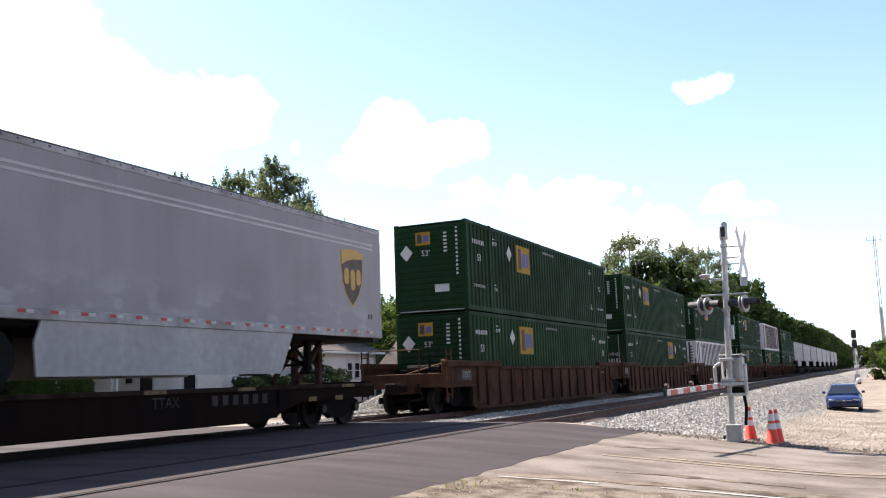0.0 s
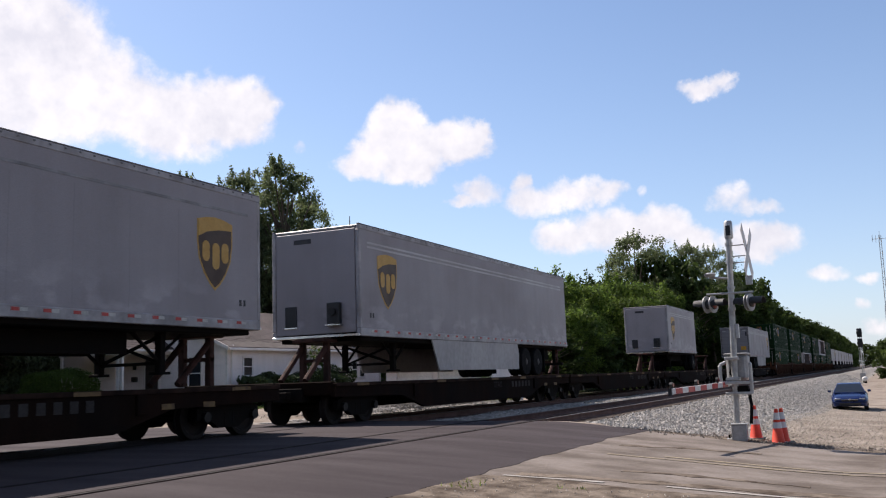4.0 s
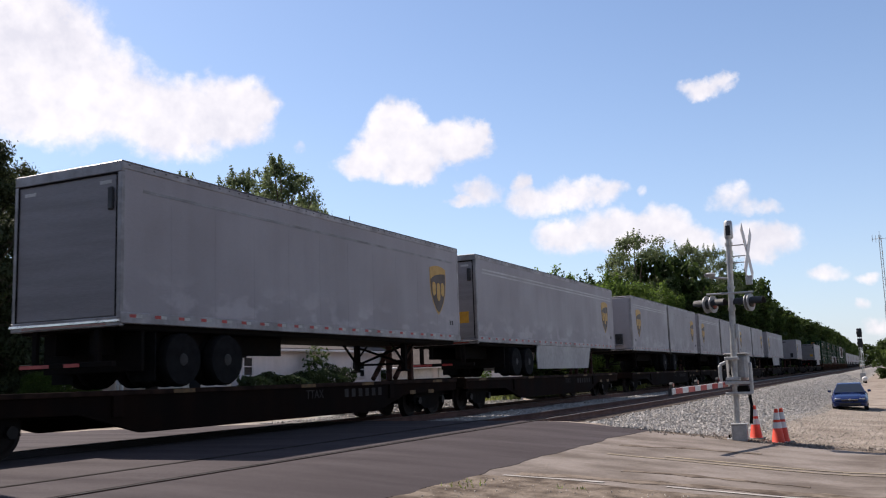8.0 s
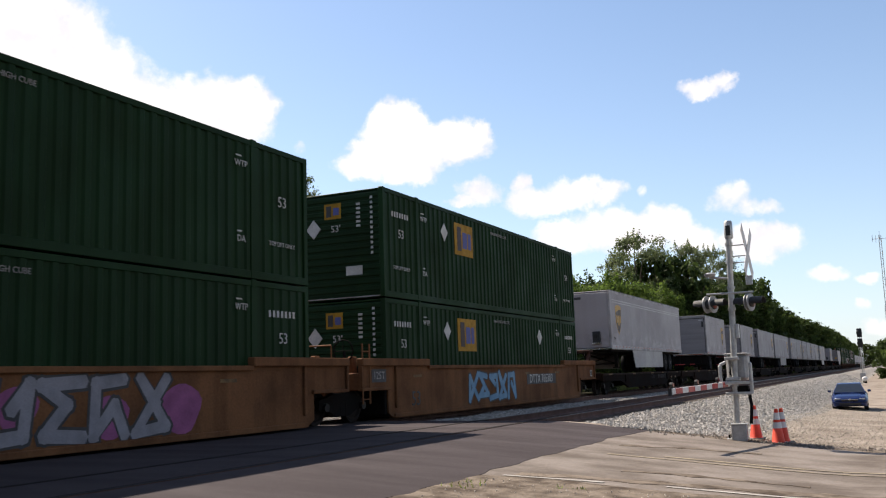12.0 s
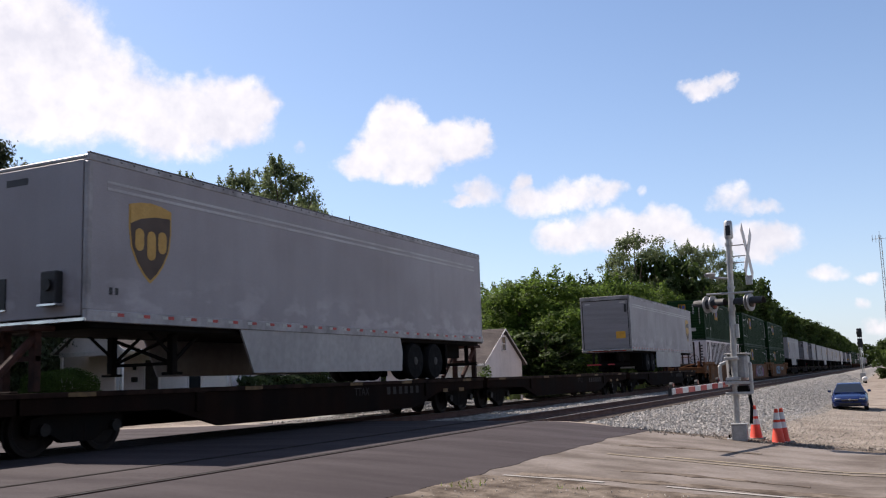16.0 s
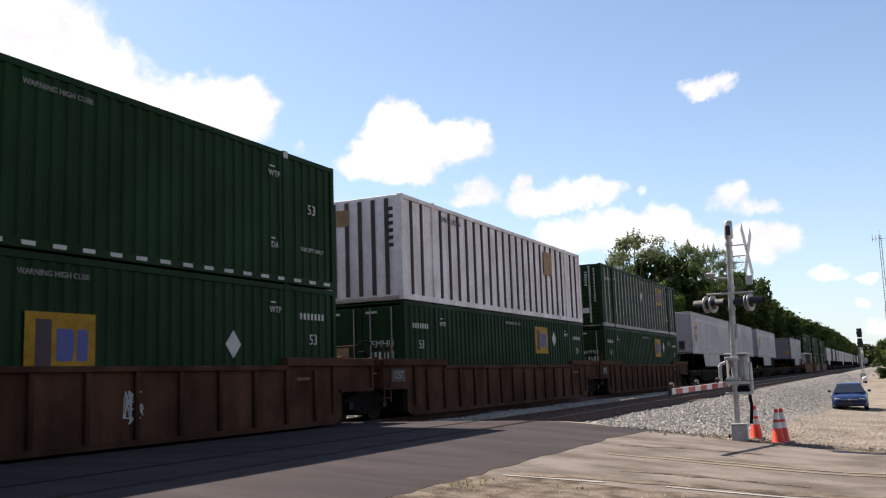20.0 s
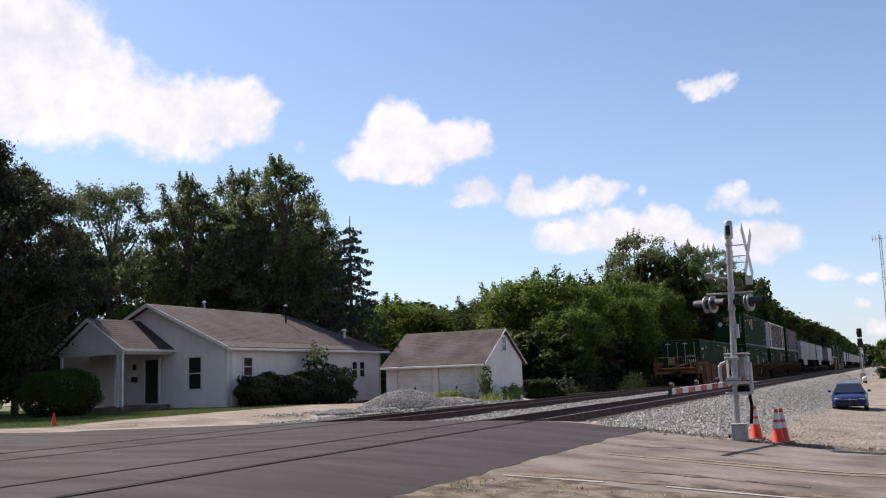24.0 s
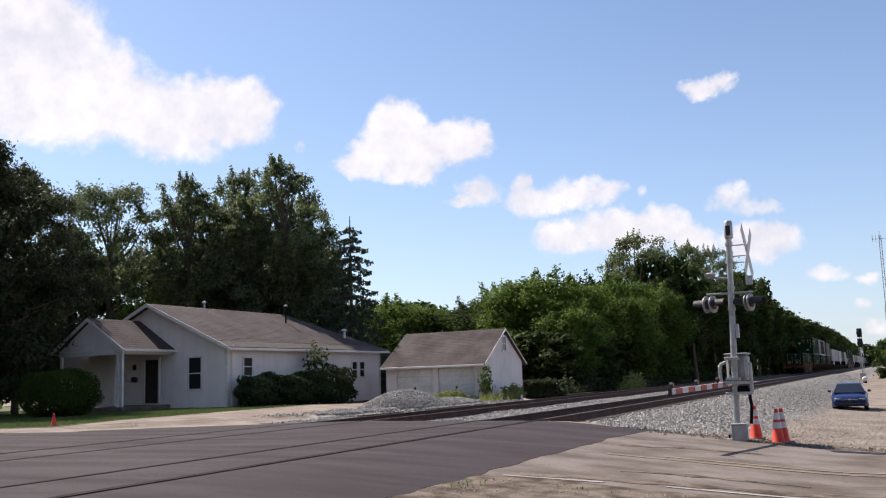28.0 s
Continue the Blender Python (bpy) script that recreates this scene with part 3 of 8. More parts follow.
bed("track_bed_rear", steps((-16.4, -5.4, 0.5)), steps((-600, -20, 40), (-20, 2.4, 0.8)), BED, "dark stone track bed behind the crossing")


def stones(name, spots, label, lo=0.017, hi=0.036, seed=3, material=None):
    """Loose broken stones, each a small uneven eight-sided lump."""
    rng = np.random.default_rng(seed)
    n = len(spots)
    octa = np.array([(1, 0, 0), (0, 1, 0), (-1, 0, 0), (0, -1, 0), (0, 0, 1), (0, 0, -1)], float)
    tris = np.array([(0, 1, 4), (1, 2, 4), (2, 3, 4), (3, 0, 4), (1, 0, 5), (2, 1, 5), (3, 2, 5), (0, 3, 5)])
    size = rng.uniform(lo, hi, (n, 1, 1)) * rng.uniform(0.75, 1.3, (n, 1, 3))
    v = (octa[None] + rng.uniform(-0.4, 0.4, (n, 6, 3))) * size
    a, c = rng.uniform(0, 6.28, n), rng.uniform(-1.2, 1.2, n)
    ca, sa, cc, sc = np.cos(a)[:, None], np.sin(a)[:, None], np.cos(c)[:, None], np.sin(c)[:, None]
    x, y, z = v[..., 0], v[..., 1], v[..., 2]
    y, z = y * cc - z * sc, y * sc + z * cc
    x, y = x * ca - y * sa, x * sa + y * ca
    v = np.stack([x, y, z], -1) + np.asarray(spots)[:, None, :]
    f = (tris[None] + 6 * np.arange(n)[:, None, None]).reshape(-1, 3)
    me = bpy.data.meshes.new(name)
    me.from_pydata(v.reshape(-1, 3), [], f)
    me.materials.append(material or STONE)
    return tagged(new(name, me), label, "ballast", "", "stuff")


def ballast_spots(x0, x1, y0, y1, n, seed, power=1.6):
    rnd, out = random.Random(seed), []
    for _ in range(n):
        x, y = rnd.uniform(x0, x1), y0 + (y1 - y0) * rnd.random() ** power
        if abs(abs(x - RAIL_X) - 0.7535) < 0.09 or abs(abs(x - NEAR_X) - 0.7535) < 0.09:
            continue
        out.append((x, y, ballast_height(x, y) + rnd.uniform(-0.005, 0.035)))
    return out


stones("ballast_stones", [p for p in ballast_spots(-6.9, -2.5, 18.9, 90, 56000, 1, 2.3) if p[1] > 19.0 + 0.32 * (-4.6 - p[0]) * (p[0] < -4.6)], "pale grey crushed limestone on the track shoulder")
stones("ballast_stones", ballast_spots(-6.6, -2.5, 62, 130, 15000, 9, 1.1), "pale grey crushed limestone on the far track shoulder", 0.03, 0.055, 10)
stones("ballast_stones", ballast_spots(-11.4, -9.2, 20.3, 70, 20000, 2) + ballast_spots(-16.0, -14.2, 20.6, 60, 7000, 7), "pale grey crushed limestone between the tracks")


def pile_height(x, y):
    e = noise.noise((x * 1.1, y * 1.1, 8.0)) * 0.06
    main = 0.62 * max(0, 1 - ((x + 17.0) / 1.5) ** 2 - ((y - 31.9) / 2.6) ** 2)
    tail = 0.24 * max(0, 1 - ((x + 16.9) / 1.4) ** 2 - ((y - 34.6) / 3.6) ** 2)
    skirt_ = 0.06 * max(0, 1 - ((x + 16.5) / 1.3) ** 2 - ((y - 27.6) / 2.6) ** 2)
    h = max(main, tail, skirt_)
    return (h + e if h > 0.02 else 0) + gz(x, y) - 0.05


pile = Build()
px_, py_ = steps((-19.6, -14.9, 0.25)), steps((24.0, 40, 0.3))
pile.v = [(x, y, pile_height(x, y) - 0.03) for y in py_ for x in px_]
high = [pile_height(x, y) > gz(x, y) - 0.04 for y in py_ for x in px_]
pile.f = [q for q in ((j * len(px_) + i, j * len(px_) + i + 1, (j + 1) * len(px_) + i + 1, (j + 1) * len(px_) + i) for j in range(len(py_) - 1) for i in range(len(px_) - 1)) if any(high[k] for k in q)]
heap = tagged(part("stone_mound", pile, SHOULDER, None, "", True), "low heap of pale crushed stone beside the tracks", "gravel pile")
rnd = random.Random(5)
spots = []
while len(spots) < 19000:
    x, y = rnd.uniform(-19.5, -14.9), rnd.uniform(25.5, 39.8)
    if pile_height(x, y) > gz(x, y) - 0.02 or rnd.random() < 0.03:
        spots.append((x, y, max(pile_height(x, y), gz(x, y) - 0.05) + rnd.uniform(-0.02, 0.03)))
stones("pile_stones", spots, "pale crushed stone lying on the heap", 0.018, 0.038)


# ---- train: trailers ----
# A load's own space: y along the train, its middle at 0, x across, z from the rail tops.
def wheel_on(parent, x, y, z, r=0.5, w=0.28, side=1, name="wheel"):
    wh = part(name, Build().turn([(r * 0.62, -w / 2), (r * 0.94, -w / 2), (r, -w * 0.3), (r, w * 0.3), (r * 0.94, w / 2), (r * 0.62, w / 2)], (0, 0, 0), "x", 20), RUBBER, parent, "black rubber tyre", True)
    wh.matrix_basis = pose(x, y, z)
    part("rim", Build().turn([(r * 0.6, side * (w / 2 - 0.005)), (r * 0.55, side * (w / 2 - 0.07)), (r * 0.26, side * (w / 2 - 0.06)), (r * 0.22, side * (w / 2 + 0.01)), (0.02, side * (w / 2 + 0.015))], (0, 0, 0), "x", 16), STEELRIM, wh, "grey steel rim", True)
    return wh


def bars(parent, x, y, z, s, length, height=0.10, n=5, material=None, axis="x", name="marking"):
    """Unreadable small lettering as plain bars."""
    b, w = Build(), length / (n * 1.9)
    for i in range(n):
        a = -length / 2 + i * length / n
        if axis == "x":
            b.box(min(x, x + s * 0.005), max(x, x + s * 0.005), y + a, y + a + w, z - height / 2, z + height / 2)
        elif axis == "y":
            b.box(x + a, x + a + w, min(y, y + s * 0.005), max(y, y + s * 0.005), z - height / 2, z + height / 2)
        else:
            b.box(x - height / 2, x + height / 2, min(y, y + s * 0.005), max(y, y + s * 0.005), z + a, z + a + w)
    tagged(part(name, b, material or WHITE, parent, "row of small pale marks"), kind="stuff")


def shield(parent, x, y, z, side):
    """Brown and gold shield badge, as plain shapes, on the face x."""
    def outline(k):
        w, top = 0.52 * k, 0.62 * k
        pts = [(-w, top * 0.86), (-w * 0.5, top * 0.96), (0, top), (w * 0.5, top * 0.96), (w, top * 0.86)]
        for t in (0.0, 0.35, 0.65, 0.85):
            pts.append((w * (1 - t ** 2.2), top * 0.2 - t * 0.95 * k))
        pts.append((0, top * 0.2 - 1.0 * 0.95 * k * 0.98))
        for t in (0.85, 0.65, 0.35, 0.0):
            pts.append((-w * (1 - t ** 2.2), top * 0.2 - t * 0.95 * k))
        return [(y + p, z + q) for p, q in pts]

    def pill(c, h, w, z0):
        """A block with rounded ends."""
        pts = []
        for e, o in ((1, 0), (-1, math.pi)):
            pts += [(y + c + w * math.cos(o + a), z0 + e * (h - w) + w * math.sin(o + a)) for a in [math.pi * i / 6 for i in range(7)]]
        return pts
    s = side
    part("badge", Build().slab(outline(1.0), "x", x, x + 0.005 * s), GOLD, parent, "gold-edged shield badge")
    part("badge_field", Build().slab(outline(0.93), "x", x + 0.005 * s, x + 0.009 * s), BROWN, parent, "dark brown shield field")
    part("badge_crest", Build().slab([(y - 0.49, z + 0.51), (y - 0.24, z + 0.57), (y, z + 0.595), (y + 0.24, z + 0.57), (y + 0.49, z + 0.51), (y + 0.49, z + 0.40), (y + 0.1, z + 0.38), (y - s * 0.25, z + 0.31), (y - 0.49, z + 0.20)] if s > 0 else
                                      [(y - 0.49, z + 0.51), (y - 0.24, z + 0.57), (y, z + 0.595), (y + 0.24, z + 0.57), (y + 0.49, z + 0.51), (y + 0.49, z + 0.20), (y + 0.25, z + 0.31), (y - 0.1, z + 0.38), (y - 0.49, z + 0.40)], "x", x + 0.009 * s, x + 0.012 * s), GOLD, parent, "gold crest band on the badge")
    for k, h, d in ((-0.27, 0.20, 0.0), (0.02, 0.26, -0.08), (0.29, 0.20, 0.0)):
        part("badge_mark", Build().slab(pill(s * k, h, 0.105, z - 0.06 + d), "x", x + 0.009 * s, x + 0.013 * s), GOLD, parent)


def trailer(length, skirted, lines, label):
    """A box trailer, its nose towards +y."""
    th = thing("semi_trailer", label, "trailer", "trailers on the train")
    h, w, z0, z1 = length / 2, 1.295, 2.10, 4.90
    part("box_body", Build().box(-w, w, -h + 0.03, h - 0.03, z0 + 0.14, z1 - 0.10, 0.03), TRAILER, th, "grey-white smooth panel box")
    part("roof", Build().box(-w + 0.02, w - 0.02, -h + 0.05, h - 0.05, z1 - 0.10, z1 - 0.02, 0.02), TRAILER_TRIM, th)
    for s in (-1, 1):
        part("top_rail", Build().box(min(s * w, s * (w - 0.06)) - (0.012 if s < 0 else 0), max(s * w, s * (w - 0.06)) + (0.012 if s > 0 else 0), -h, h, z1 - 0.15, z1 - 0.03, 0.012), PALERAIL, th, "dented pale top rail")
        part("roof_edge", Build().box(min(s * (w + 0.004), s * (w - 0.06)), max(s * (w + 0.004), s * (w - 0.06)), -h, h, z1 - 0.03, z1, 0.008), ROOFEDGE, th, "dark worn roof edge")
        part("bottom_rail", Build().box(min(s * w, s * (w - 0.1)) - (0.015 if s < 0 else 0), max(s * w, s * (w - 0.1)) + (0.015 if s > 0 else 0), -h, h, z0, z0 + 0.19, 0.012), PALERAIL, th, "scuffed pale bottom rail")
        red, white = Build(), Build()
        n = int(length / 0.60)
        for i in range(n):
            y = -h + 0.2 + i * (length - 0.4) / n
            for k, bb in ((0.0, red), (0.15, white)):
                bb.box(min(s * (w + 0.015), s * (w + 0.019)), max(s * (w + 0.015), s * (w + 0.019)), y + k, y + k + 0.145, z0 + 0.10, z0 + 0.155)
        tagged(part("red_tape", red, REDTAPE, th, "red reflective tape marks"), kind="stuff")
        tagged(part("white_tape", white, WHITE, th, "white reflective tape marks"), kind="stuff")
        for z in ([4.42, 4.31] if lines == 2 else [4.40]):
            part("panel_line", Build().box(min(s * w, s * (w + 0.006)), max(s * w, s * (w + 0.006)), -h + 0.5, h - 0.4, z, z + 0.05), PALELINE if lines == 2 else TRAILER_TRIM, th, "pale horizontal stripe")
        part("corner_post", Build().box(min(s * (w - 0.1), s * (w + 0.01)), max(s * (w - 0.1), s * (w + 0.01)), h - 0.1, h + 0.01, z0 + 0.19, z1 - 0.15, 0.02), PALERAIL, th, "pale corner post")
        if not skirted:
            seams = Build()
            for i in range(1, int(length / 1.22)):
                seams.box(min(s * w, s * (w + 0.0015)), max(s * w, s * (w + 0.0015)), -h + i * 1.22 - 0.006, -h + i * 1.22 + 0.006, z0 + 0.19, 4.30)
            tagged(part("panel_seam", seams, TRAILER, th), kind="stuff")
        rivets = Build()
        for i in range(int(length / 0.30)):
            y = -h + 0.15 + i * 0.30
            rivets.box(min(s * (w + 0.012), s * (w + 0.018)), max(s * (w + 0.012), s * (w + 0.018)), y - 0.02, y + 0.02, z1 - 0.085, z1 - 0.055)
        tagged(part("rivet_row", rivets, ROOFEDGE, th, "row of dark rivets along the roof"), kind="stuff")
        bars(th, s * (w + 0.001), h - 0.55, 2.62, s, 0.26, 0.12, 2, DARKMARK)
        shield(th, s * w, h - 1.42, 3.62, s)
    # nose
    part("nose_panel", Build().box(-w + 0.12, w - 0.12, h - 0.03, h + 0.005, z0 + 0.1, z1 - 0.12, 0.01), TRAILER, th)
    part("nose_box", Build().box(-0.78, -0.42, h, h + 0.16, 2.42, 2.95, 0.02), BLACK, th, "black connection box on the nose")
    part("nose_box_tray", Build().box(-0.82, -0.38, h, h + 0.19, 2.37, 2.42, 0.01), CHROME, th, "bright tray under the connection box")
    part("hose_coupling", Build().tube((-0.60, h + 0.16, 2.72), (-0.60, h + 0.21, 2.72), 0.10, n=12), STEELRIM, th, "round hose coupling")
    part("nose_plate", Build().box(0.55, 0.90, h, h + 0.03, 2.4, 2.92, 0.01), BLACK, th, "dark document holder on the nose")
    part("nose_plate_rim", Build().box(0.53, 0.92, h, h + 0.04, 2.36, 2.40, 0.006), CHROME, th)
    part("nose_label", Build().box(0.1, 0.62, h + 0.004, h + 0.008, 4.50, 4.62), DARKMARK, th, "small dark unreadable marking")
    part("nose_sill", Build().box(-w, w, h - 0.02, h + 0.04, z0, z0 + 0.07, 0.01), CHROME, th, "bright nose sill")
    # rear: doors in a frame
    part("rear_frame", Build().box(-w, w, -h - 0.01, -h + 0.08, z1 - 0.2, z1, 0.015).box(-w, -w + 0.1, -h - 0.01, -h + 0.08, z0, z1 - 0.2, 0.012)
         .box(w - 0.1, w, -h - 0.01, -h + 0.08, z0, z1 - 0.2, 0.012).box(-w, w, -h - 0.03, -h + 0.08, z0 - 0.05, z0 + 0.12, 0.015), TRAILER_TRIM, th)
    part("rear_door", Build().box(-w + 0.11, w - 0.11, -h + 0.005, -h + 0.05, z0 + 0.13, z1 - 0.21, 0.01), SIDINGREY, th, "grey roll-up rear door, darkened for its shaded face")
    part("door_gasket", Build().box(-w + 0.09, -w + 0.12, -h - 0.014, -h + 0.01, z0 + 0.12, z1 - 0.2).box(w - 0.12, w - 0.09, -h - 0.014, -h + 0.01, z0 + 0.12, z1 - 0.2).box(-w + 0.12, w - 0.12, -h - 0.014, -h + 0.01, z1 - 0.23, z1 - 0.2), DARKIRON, th, "dark gap round the door")
    if skirted:
        part("door_label", Build().box(0.52, 1.00, -h - 0.0, -h + 0.006, 2.72, 3.08), AMBER, th, "orange-yellow placard")
    part("door_mark", Build().box(0.78, 1.05, -h - 0.0, -h + 0.006, 4.52, 4.58), WHITE, th)
    part("door_mark", Build().box(-1.05, -0.78, -h - 0.0, -h + 0.006, 4.50, 4.56), WHITE, th)
    part("door_latch", Build().box(1.0, 1.12, -h - 0.05, -h + 0.01, 4.05, 4.45, 0.02), BLACK, th, "dark door hinge hardware")
    part("rear_sill", Build().box(-w - 0.02, w + 0.02, -h - 0.05, -h - 0.03, z0 + 0.02, z0 + 0.07, 0.008), CHROME, th, "bright rear sill edge")
    part("guard_tape", Build().box(-1.08, -0.36, -h + 0.010, -h + 0.018, 1.40, 1.46).box(0.0, 0.36, -h + 0.010, -h + 0.018, 1.40, 1.46), REDTAPE, th, "red reflective tape on the guard")
    part("tail_lamp_bar", Build().box(-1.0, 1.0, -h - 0.04, -h - 0.02, z0 - 0.02, z0 + 0.05), REDLENS, th)
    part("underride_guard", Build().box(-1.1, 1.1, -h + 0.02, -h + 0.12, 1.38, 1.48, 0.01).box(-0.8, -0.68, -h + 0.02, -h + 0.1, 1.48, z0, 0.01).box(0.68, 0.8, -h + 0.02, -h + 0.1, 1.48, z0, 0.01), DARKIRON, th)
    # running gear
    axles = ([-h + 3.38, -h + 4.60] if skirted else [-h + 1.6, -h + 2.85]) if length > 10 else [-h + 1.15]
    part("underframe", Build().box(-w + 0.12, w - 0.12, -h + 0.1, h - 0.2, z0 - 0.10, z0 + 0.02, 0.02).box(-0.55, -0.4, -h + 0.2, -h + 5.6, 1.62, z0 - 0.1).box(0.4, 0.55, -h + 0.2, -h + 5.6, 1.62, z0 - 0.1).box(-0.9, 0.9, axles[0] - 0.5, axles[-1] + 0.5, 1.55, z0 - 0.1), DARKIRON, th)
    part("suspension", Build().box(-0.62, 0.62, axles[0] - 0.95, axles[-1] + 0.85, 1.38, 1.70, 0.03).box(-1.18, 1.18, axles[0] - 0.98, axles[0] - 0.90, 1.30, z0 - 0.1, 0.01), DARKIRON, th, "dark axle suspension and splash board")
    for y in axles:
        part("axle", Build().tube((-1.1, y, 1.5), (1.1, y, 1.5), 0.08), DARKIRON, th)
        for s in (-1, 1):
            wheel_on(th, s * 1.13, y, 1.50, 0.49, 0.26, s)
            wheel_on(th, s * 0.82, y, 1.50, 0.49, 0.26, s)
            part("mud_flap", Build().box(min(s * 0.7, s * 1.25), max(s * 0.7, s * 1.25), axles[0] - 0.72, axles[0] - 0.70, 1.12, 1.98), RUBBER, th)
    lg = h - (2.6 if length > 10 else 2.3)
    for s in (-1, 1):
        leg = part("landing_leg", Build().box(s * 0.75 - 0.07, s * 0.75 + 0.07, lg - 0.07, lg + 0.07, 1.28, z0 - 0.1, 0.01).box(s * 0.75 - 0.14, s * 0.75 + 0.14, lg - 0.14, lg + 0.14, 1.24, 1.29, 0.01), DARKIRON, th)
        part("brace", Build().tube((s * 0.75, lg, 1.45), (s * 0.75, lg - 0.75, z0 - 0.08), 0.035, n=6).tube((s * 0.75, lg, 1.6), (s * 0.75, lg + 0.6, z0 - 0.08), 0.03, n=6), DARKIRON, th)
    part("cross_brace", Build().tube((-0.75, lg, 1.45), (0.75, lg, 1.95), 0.035, n=6).tube((0.75, lg, 1.45), (-0.75, lg, 1.95), 0.035, n=6).box(-0.75, 0.75, lg - 0.03, lg + 0.03, 1.42, 1.48), DARKIRON, th)
    if skirted:
        for s in (-1, 1):
            y0, y1 = -h + 5.38, h - 4.2
            x0, x1 = (s * (w - 0.05), s * (w - 0.01))
            part("side_skirt", Build().slab([(y0 + 0.12, z0), (y0, 1.75), (y0 + 0.06, 1.24), (y1 - 0.20, 1.24), (y1 + 0.25, z0)], "x", min(x0, x1), max(x0, x1)), SKIRT, th, "white side skirt with scuffs")
    return th


PALERAIL = mat("scuffed_pale_rail", (0.3500, 0.3300, 0.3300), 0.55, second=(0.1900, 0.1750, 0.1720), scale=1.6, grain=12, amount=0.9, streak=0.1)
PALELINE = mat("faded_pale_stripe", (0.4300, 0.4150, 0.4100), 0.6, second=(0.3200, 0.3000, 0.2950), scale=1.2, grain=20, amount=0.9)
ROOFEDGE = mat("dark_roof_edge", (0.0500, 0.0470, 0.0480), 0.7, second=(0.1800, 0.1700, 0.1680), scale=0.7, grain=8, amount=0.7)
AMBER = mat("orange_placard", (0.5200, 0.2600, 0.0200), 0.6, second=(0.3800, 0.1900, 0.0200), scale=8, grain=30)
# door grey with the shade of the rear face mixed into it
SIDINGREY = mat("shade_grey_roll_door", (0.195, 0.183, 0.188), 0.6, second=(0.145, 0.136, 0.136), scale=1.0, grain=20, stretch=(0.4, 0.4, 6))
T53 = trailer(16.15, True, 2, "long grey-white box trailer with side skirt riding a flatcar")
T45 = trailer(13.70, False, 1, "mid-length grey-white box trailer without skirt riding a flatcar")
T28 = trailer(8.53, False, 1, "short grey-white box trailer riding a flatcar")
T28B = trailer(8.53, False, 2, "short grey-white box trailer with two pale stripes on a flatcar")


# ---- train: containers ----
def corrugated(length, x0, depth, z0, z1, s, pitch=0.30):
    """A side wall with upright folds."""
    b, y, out = Build(), -length / 2, []
    n = round(length / pitch)
    p = length / n
    for i in range(n):
        a = -length / 2 + i * p
        out += [(a, 0), (a + p * 0.36, 0), (a + p * 0.5, depth), (a + p * 0.86, depth)]
    out.append((length / 2, 0))
    for a, d in out:
        b.v += [(x0 - s * d, a, z0), (x0 - s * d, a, z1)]
    b.f = [(2 * i, 2 * i + 2, 2 * i + 3, 2 * i + 1) for i in range(len(out) - 1)]
    return b


def plate_mark(parent, x, y, z, s, k=1.0):
    """Yellow square panel with plain dark and blue shapes."""
    w, t = 0.685 * k, 0.49 * k
    lo, hi = sorted((x + s * 0.006, x + s * 0.010))
    part("logo_panel", Build().box(min(x, x + s * 0.006), max(x, x + s * 0.006), y - w, y + w, z - t, z + t), YELLOW, parent, "yellow square logo panel")
    part("logo_dark_shape", Build().box(lo, hi, y - s * 0.34 * k - 0.15 * k, y - s * 0.34 * k + 0.15 * k, z - 0.36 * k, z + 0.38 * k, 0.0), DARKPLUM, parent)
    b = Build()
    for c, hh, wd in ((0.08, 0.24, 0.17), (0.42, 0.24, 0.11)):
        b.slab([(y + s * c * k - wd * k, z - 0.26 * k), (y + s * c * k + wd * k * 0.8, z - 0.26 * k), (y + s * c * k + wd * k, z - 0.1 * k), (y + s * c * k + wd * k, z + hh * k - 0.06), (y + s * c * k + wd * k * 0.7, z + hh * k), (y + s * c * k - wd * k, z + hh * k)], "x", lo, hi)
    part("logo_blue_shape", b, BLUE, parent)


def diamond(parent, x, y, z, s, r=0.24, axis="x"):
    if axis == "x":
        b = Build().slab([(y - r, z), (y, z - r * 1.15), (y + r, z), (y, z + r * 1.15)], "x", x, x + s * 0.006)
    else:
        b = Build().slab([(x - r, z), (x, z - r * 1.15), (x + r, z), (x, z + r * 1.15)], "y", y, y + s * 0.006)
    part("placard", b, WHITE, parent, "white diamond placard")


